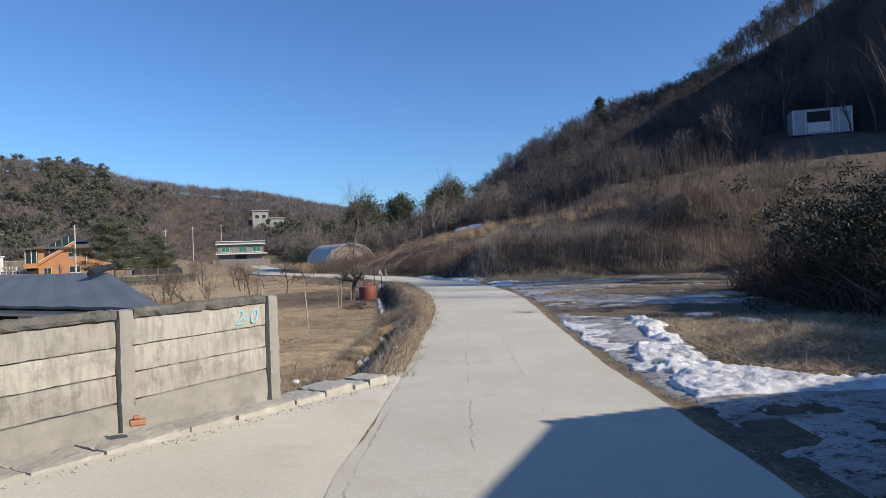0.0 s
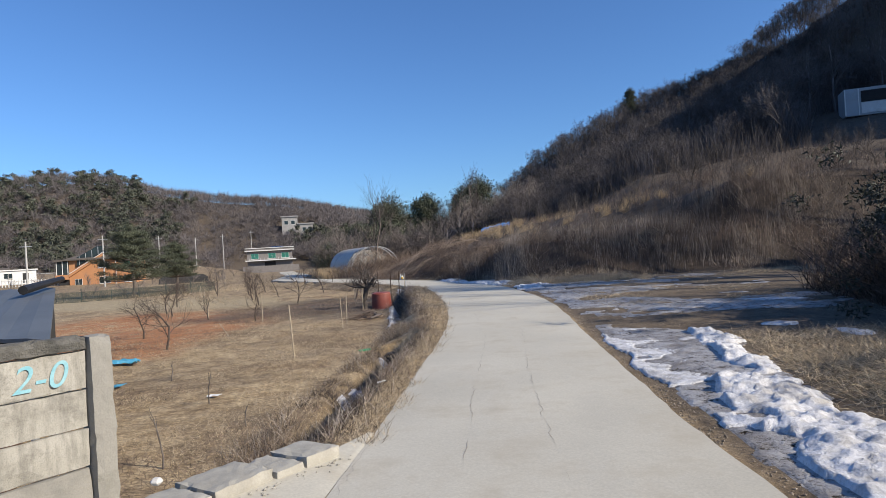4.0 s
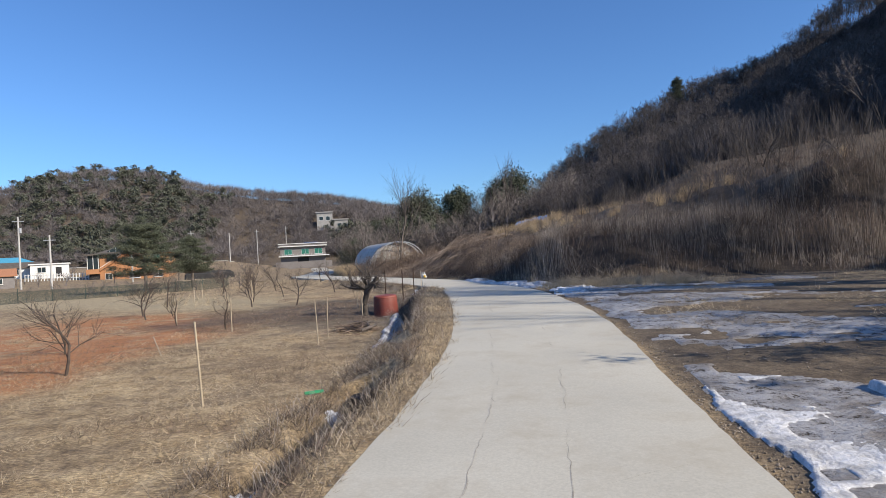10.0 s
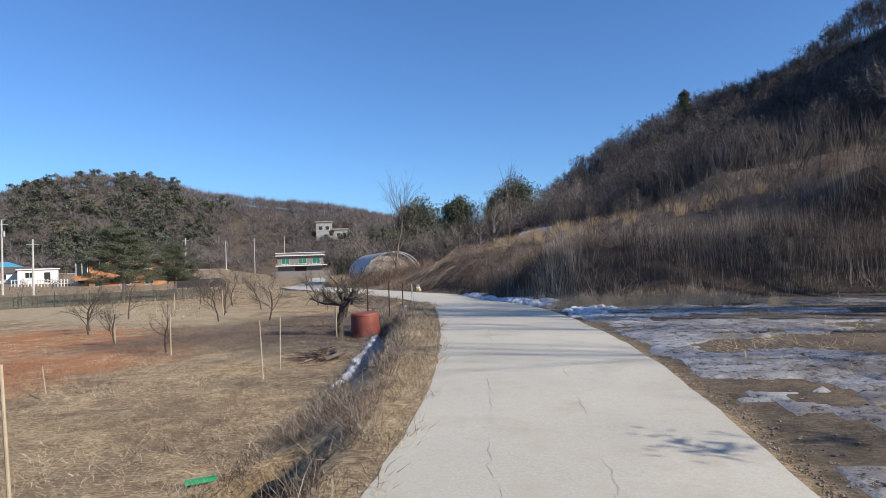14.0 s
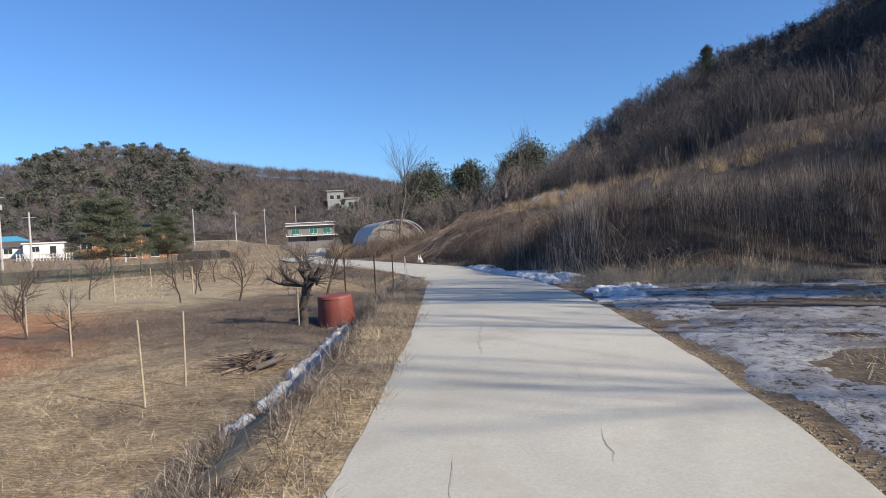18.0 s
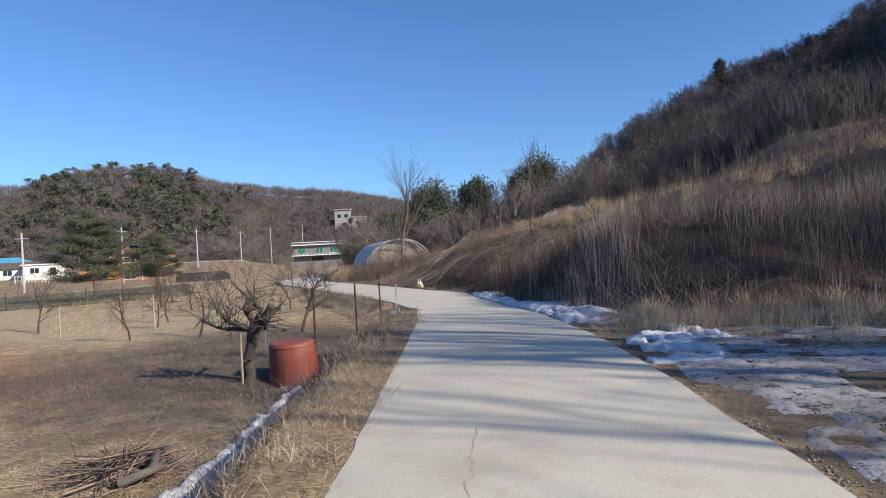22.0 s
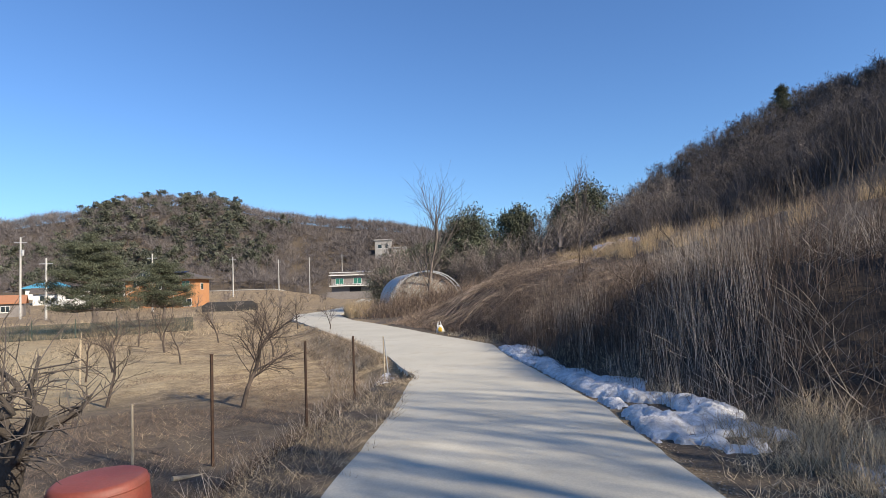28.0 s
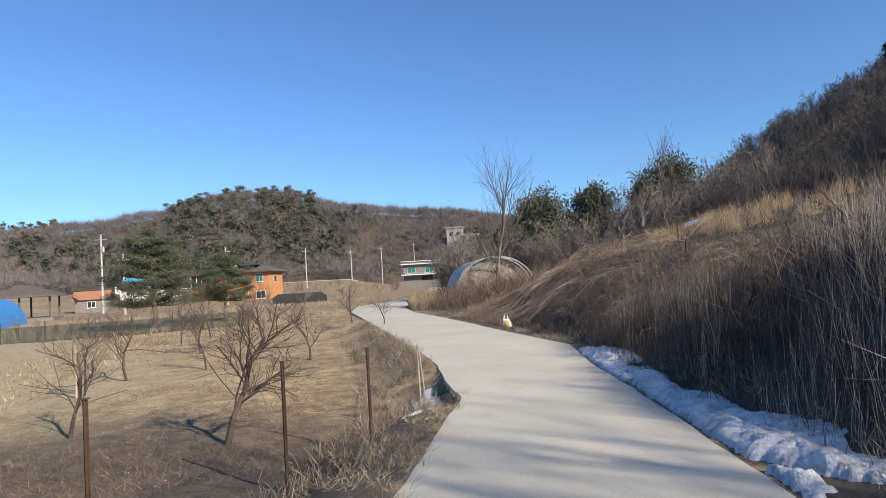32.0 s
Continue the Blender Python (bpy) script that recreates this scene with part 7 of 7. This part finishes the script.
        part("picket", box((p[0] - 0.07, p[1] - 0.07, z - 0.3), (p[0] + 0.07, p[1] + 0.07, z + 1.5)), M_WHITE, f)
    for hz in (0.6, 1.3):
        part("rail", rod((*a, ground_z(*a) + hz), (*b, ground_z(*b) + hz), 0.06, n=4), M_WHITE, f)
    # pavilion and blue tunnel at the far end of the field
    p = thing("pavilion", (-80, 87, ground_z(-80, 87)), "open timber pavilion with a dark tiled roof", "pavilion", turn=45)
    part("roof", loft([[(-4.2, -4.2, 3.0), (4.2, -4.2, 3.0), (4.2, 4.2, 3.0), (-4.2, 4.2, 3.0)], [(-3.9, -3.9, 3.25), (3.9, -3.9, 3.25), (3.9, 3.9, 3.25), (-3.9, 3.9, 3.25)], [(-0.5, -0.5, 4.6), (0.5, -0.5, 4.6), (0.5, 0.5, 4.6), (-0.5, 0.5, 4.6)]]), M_BROWNROOF, p)
    for x in (-3.2, 0, 3.2):
        for y in (-3.2, 3.2):
            part("post", rod((x, y, -0.4), (x, y, 3.05), 0.12, n=6), M_BARK, p)
    part("deck", box((-3.6, -3.6, -0.4), (3.6, 3.6, 0.4)), M_STONE, p)
    t = thing("tunnel_store", (-71.0, 76.5, ground_z(-71, 76.5) - 0.1), "half-round storage tunnel under a bright blue cover", "tunnel", turn=40)
    arc = [(2.9 * math.cos(math.pi * i / 14), 3.2 * math.sin(math.pi * i / 14)) for i in range(15)]
    part("cover", loft([[(x, y, z) for x, z in arc] for y in (-4.0, 0.0, 4.0)]), M_BLUE, t)
    # storage container on the slope
    z = ground_z(40.0, 70.0)
    c = thing("storage_container", (35.3, 71.2, z - 0.1), "pale grey steel storage container on the grassy slope", "container", turn=-16)
    part("body", box((0, 0, 0.15), (5.6, 2.6, 2.85), 0.03), M_GREYPANEL, c)
    # near-black slab painted as the shade inside the hatch
    part("hatch", box((1.4, -0.05, 1.45), (3.5, -0.004, 2.55)), M_DARK, c, "open hatch, its inner shade painted dark")
    part("panel", box((1.4, -0.05, 0.35), (3.5, -0.004, 1.40)), M_WHITE, c)
    for x in (0.05, 1.2, 3.7, 4.3, 5.5):
        part("rib", box((x - 0.05, -0.06, 0.2), (x + 0.05, -0.004, 2.8)), M_WHITE, c)
    part("skid", box((0.2, 0.2, -0.5), (5.4, 2.4, 0.148)), M_DARK, c)
    # house beside the start, whose shadow falls on the road
    b = thing("roadside_house", (7.36, 7.77, 0), "plain rendered house beside the start of the road", "house")
    plan = [(0, 0), (9.4, 3.46), (12.0, -6.0), (4.0, -14.0), (-4.75, -11.0)]
    eave = loft([[(x, y, z) for x, y in plan] for z in (3.803, 4.0)])
    part("wall", loft([[(1 + (x - 1) * 0.93, (y + 4) * 0.93 - 4, z) for x, y in plan] for z in (-0.5, 3.8)]), M_WHITE, b)
    part("roof", eave, M_BROWNROOF, b)
    bm = bmesh.new()
    m = 160
    row = []
    for i in range(m + 1):
        t = i / m
        z = 4.03 + 0.035 * math.cos(i * math.pi / 2)
        row.append([bm.verts.new((9.4 * t + dx, 3.46 * t + dy, z + dz)) for dx, dy, dz in ((-0.02, 0.06, 0), (1.6, -4.3, 0), (1.6, -4.3, -0.02), (-0.02, 0.06, -0.02))])
    for p, q in zip(row, row[1:]):
        for i in range(4):
            bm.faces.new((p[i], p[(i + 1) % 4], q[(i + 1) % 4], q[i]))
    bmesh.ops.recalc_face_normals(bm, faces=bm.faces[:])
    part("corrugated_sheet", bm, M_STEEL, b)
    # pale road across the valley
    xs = np.linspace(-160, -84, 40)
    ys = 196 + 0.42 * (xs + 100) + 5 * np.sin(xs * 0.05)
    v = np.concatenate([np.stack([xs, ys, land(xs, ys) + 0.1], -1), np.stack([xs + 2, ys + 8, land(xs + 2, ys + 8) + 0.35], -1)])
    tagged(link_mesh("far_road", v, np.array([(i, i + 1, i + 41, i + 40) for i in range(39)]), M_CONCRETE), "pale road across the valley", "road", kind="structure")


def build_greenhouse():
    gx, gy = -13.2, 73.6
    z = ground_z(gx - 1, gy + 2)
    g = thing("greenhouse", (gx, gy, z), "old tunnel greenhouse with torn milky film over the far half", "greenhouse", turn=24)
    n, L, W, Hh = 16, 16.0, 2.75, 3.1
    arc = [(W * math.cos(math.pi * i / n), 0, Hh * math.sin(math.pi * i / n) ** 0.8) for i in range(n + 1)]
    m = 14
    vs = np.array([[(x * 1.01, y, zz * 1.01 + 0.03 * math.sin(y * 2.1 + x)) for x, _, zz in arc] for y in np.linspace(2.2, L, m)])
    k = n + 1
    idx = np.arange(m * k).reshape(m, k)
    q = np.stack([idx[:-1, :-1], idx[:-1, 1:], idx[1:, 1:], idx[1:, :-1]], -1).reshape(-1, 4)
    link_mesh("film", vs.reshape(-1, 3), q, M_FILM, g, smooth=True)
    bm = bmesh.new()
    bm.faces.new([bm.verts.new((a[0], 2.6, a[2])) for a in arc])
    part("end_film", bm, M_FILM, g)
    for y in (0.0, 1.6, 3.6, 7, 11, 15.9):
        part("hoop", loft([[(a[0] * k, y + e, a[2] * k) for k, e in ((0.985, -0.03), (0.985, 0.03), (1.012, 0.03), (1.012, -0.03))] for a in arc]), M_STEEL, g)
    for i in (3, 8, 13):
        part("purlin", rod((arc[i][0], 0, arc[i][2]), (arc[i][0], L, arc[i][2]), 0.03, n=5), M_STEEL, g)
    # creepers over the open front
    r = np.random.RandomState(44)
    nn = 2600
    a = r.rand(nn) * math.pi
    p = np.stack([gx + W * np.cos(a) * 0.95 - 0.2, gy + r.normal(0, 1.0, nn), z + Hh * np.sin(a) * r.rand(nn)], -1)
    dv = np.stack([r.normal(0, 0.4, nn), r.normal(0, 0.4, nn), -np.abs(r.normal(0.5, 0.3, nn))], -1)
    v, f = tubes(np.concatenate([p, p + dv, np.full((nn, 1), 0.012), np.full((nn, 1), 0.006)], 1), 3)
    tagged(link_mesh("dry_creepers", v, f, M_BRUSH), "dry creepers hanging over the greenhouse front", "dry plants", kind="stuff")


def build_poles():
    for x, y, top in [(-80.5, 98.5, 10.8), (-89.8, 163, 10.8), (-98.1, 199, 11.6), (-99.1, 221, 13.3), (-103.8, 258, 16.0), (-71.5, 94.5, 7.3), (-75, 118, 9)]:
        z = ground_z(x, y)
        h = top - z
        p = thing("utility_pole", (x, y, z), "slim pale concrete utility pole", "utility pole", "utility poles", turn=30)
        part("pole", rod((0, 0, -0.3), (0, 0, h), 0.17, 0.11), M_POLE, p)
        part("crossarm", box((-0.8, -0.05, h - 0.8), (0.8, 0.05, h - 0.7)), M_STEEL, p)
        if 95 < y < 100:
            part("transformer", rod((0.25, 0, h - 2.6), (0.25, 0, h - 1.8), 0.22, n=10), M_STEEL, p)
            part("lamp_arm", rod((0, 0, h - 0.1), (0.5, 0, h + 0.1), 0.03, n=5), M_STEEL, p)


def build_field_edge():
    g = np.random.RandomState(131)
    kinds = [bare_tree(700 + k, 2.2, 0.03, 0.05, (9, 6, 3), 0.75, 0.25, 0.18, 0.65) for k in range(4)]
    spots = [(-58 + 30 * t + g.normal(0, 1.0), 51.5 + 18.5 * t + g.normal(0, 1.2)) for t in g.rand(46)]
    woods("field_edge_bushes", spots, kinds, M_MIDTWIG, "grey leafless bushes along the net fence", (0.5, 1.1), 1.6)
    spots = [(x, y) for x, y in zip(g.uniform(-125, -40, 90), g.uniform(105, 190, 90)) if x < ROAD_L(y) - 8 and -x < 0.9 * y]
    woods("valley_bushes", spots, kinds, M_MIDTWIG, "scattered bare bushes on the valley fields", (0.5, 1.5), 2.5)
    n = 9000
    x, y = g.uniform(-58, -18, n), g.uniform(60, 120, n)
    keep = (x < ROAD_L(y) - 0.8) & (fbm(x * 0.2, y * 0.2, 3) > 0.48)
    stalks("valley_grass", x[keep], y[keep], g.uniform(0.2, 0.7, keep.sum()), 0.5, 0.014, M_STRAW, "patches of dry grass on the valley floor", 132, 0.4, 1)
    c = thing("covered_stack", (-56, 112, ground_z(-56, 112)), "low stack under a black cover in the valley", "stack", turn=35)
    part("cover", loft([[(x * k, y * k, z) for x, y in ((-4, -1.6), (4, -1.6), (4, 1.6), (-4, 1.6))] for k, z in ((1.0, -0.3), (0.98, 0.9), (0.8, 1.4))]), M_DARK, c)


build_road_details()
build_field_edge()
build_snow()
build_clods()
build_wall()
build_kerb()
build_shed()
build_barrel()
build_stakes()
build_orchard()
build_buildings()
build_greenhouse()
build_poles()
pine_thing((-38.1, 68.4, ground_z(-38, 68)), 6.9, 7.0, 3, "broad dark green pine at the field edge", low=0.24)
pine_thing((-36.2, 73.8, ground_z(-36, 74)), 5.5, 5.2, 4, "rounded green pine at the field edge", 0.06, low=0.28)
for _k, (_x, _y, _h, _w) in enumerate([(-16.7, 103, 10.7, 10.5), (-11.2, 106, 11.0, 8.4), (-2.7, 105, 9.3, 11.0), (-5.2, 107, 9, 6), (-26, 112, 8, 6), (39, 182, 7.6, 4.8), (-23, 108, 8, 5.6), (-30, 118, 8, 6), (-20.5, 99, 5.0, 6.5), (-24.5, 96, 4.6, 6.0)]):
    pine_thing((_x, _y, ground_z(_x, _y) - 0.1), _h, _w, 10 + _k, "dark pine among leafless trees", low=0.12, tuft=85 if _k < 3 else 52)
_mid = [bare_tree(s + 150, 6.5, 0.085, 0.2, (9, 5, 4), 0.74, 0.24, 0.17, 0.62, 0.58) for s in range(5)]
_gm = np.random.RandomState(8)
woods("valley_trees", [(x, y) for x, y in zip(_gm.uniform(-30, 6, 160), _gm.uniform(88, 120, 160)) if x > ROAD_R(y) + 2], _mid, M_MIDTWIG, "leafless trees behind the greenhouse", (0.9, 1.5), 1.4, spray=4, width=0.018)
build_clutter()
build_grass()
build_bank()
build_woods()
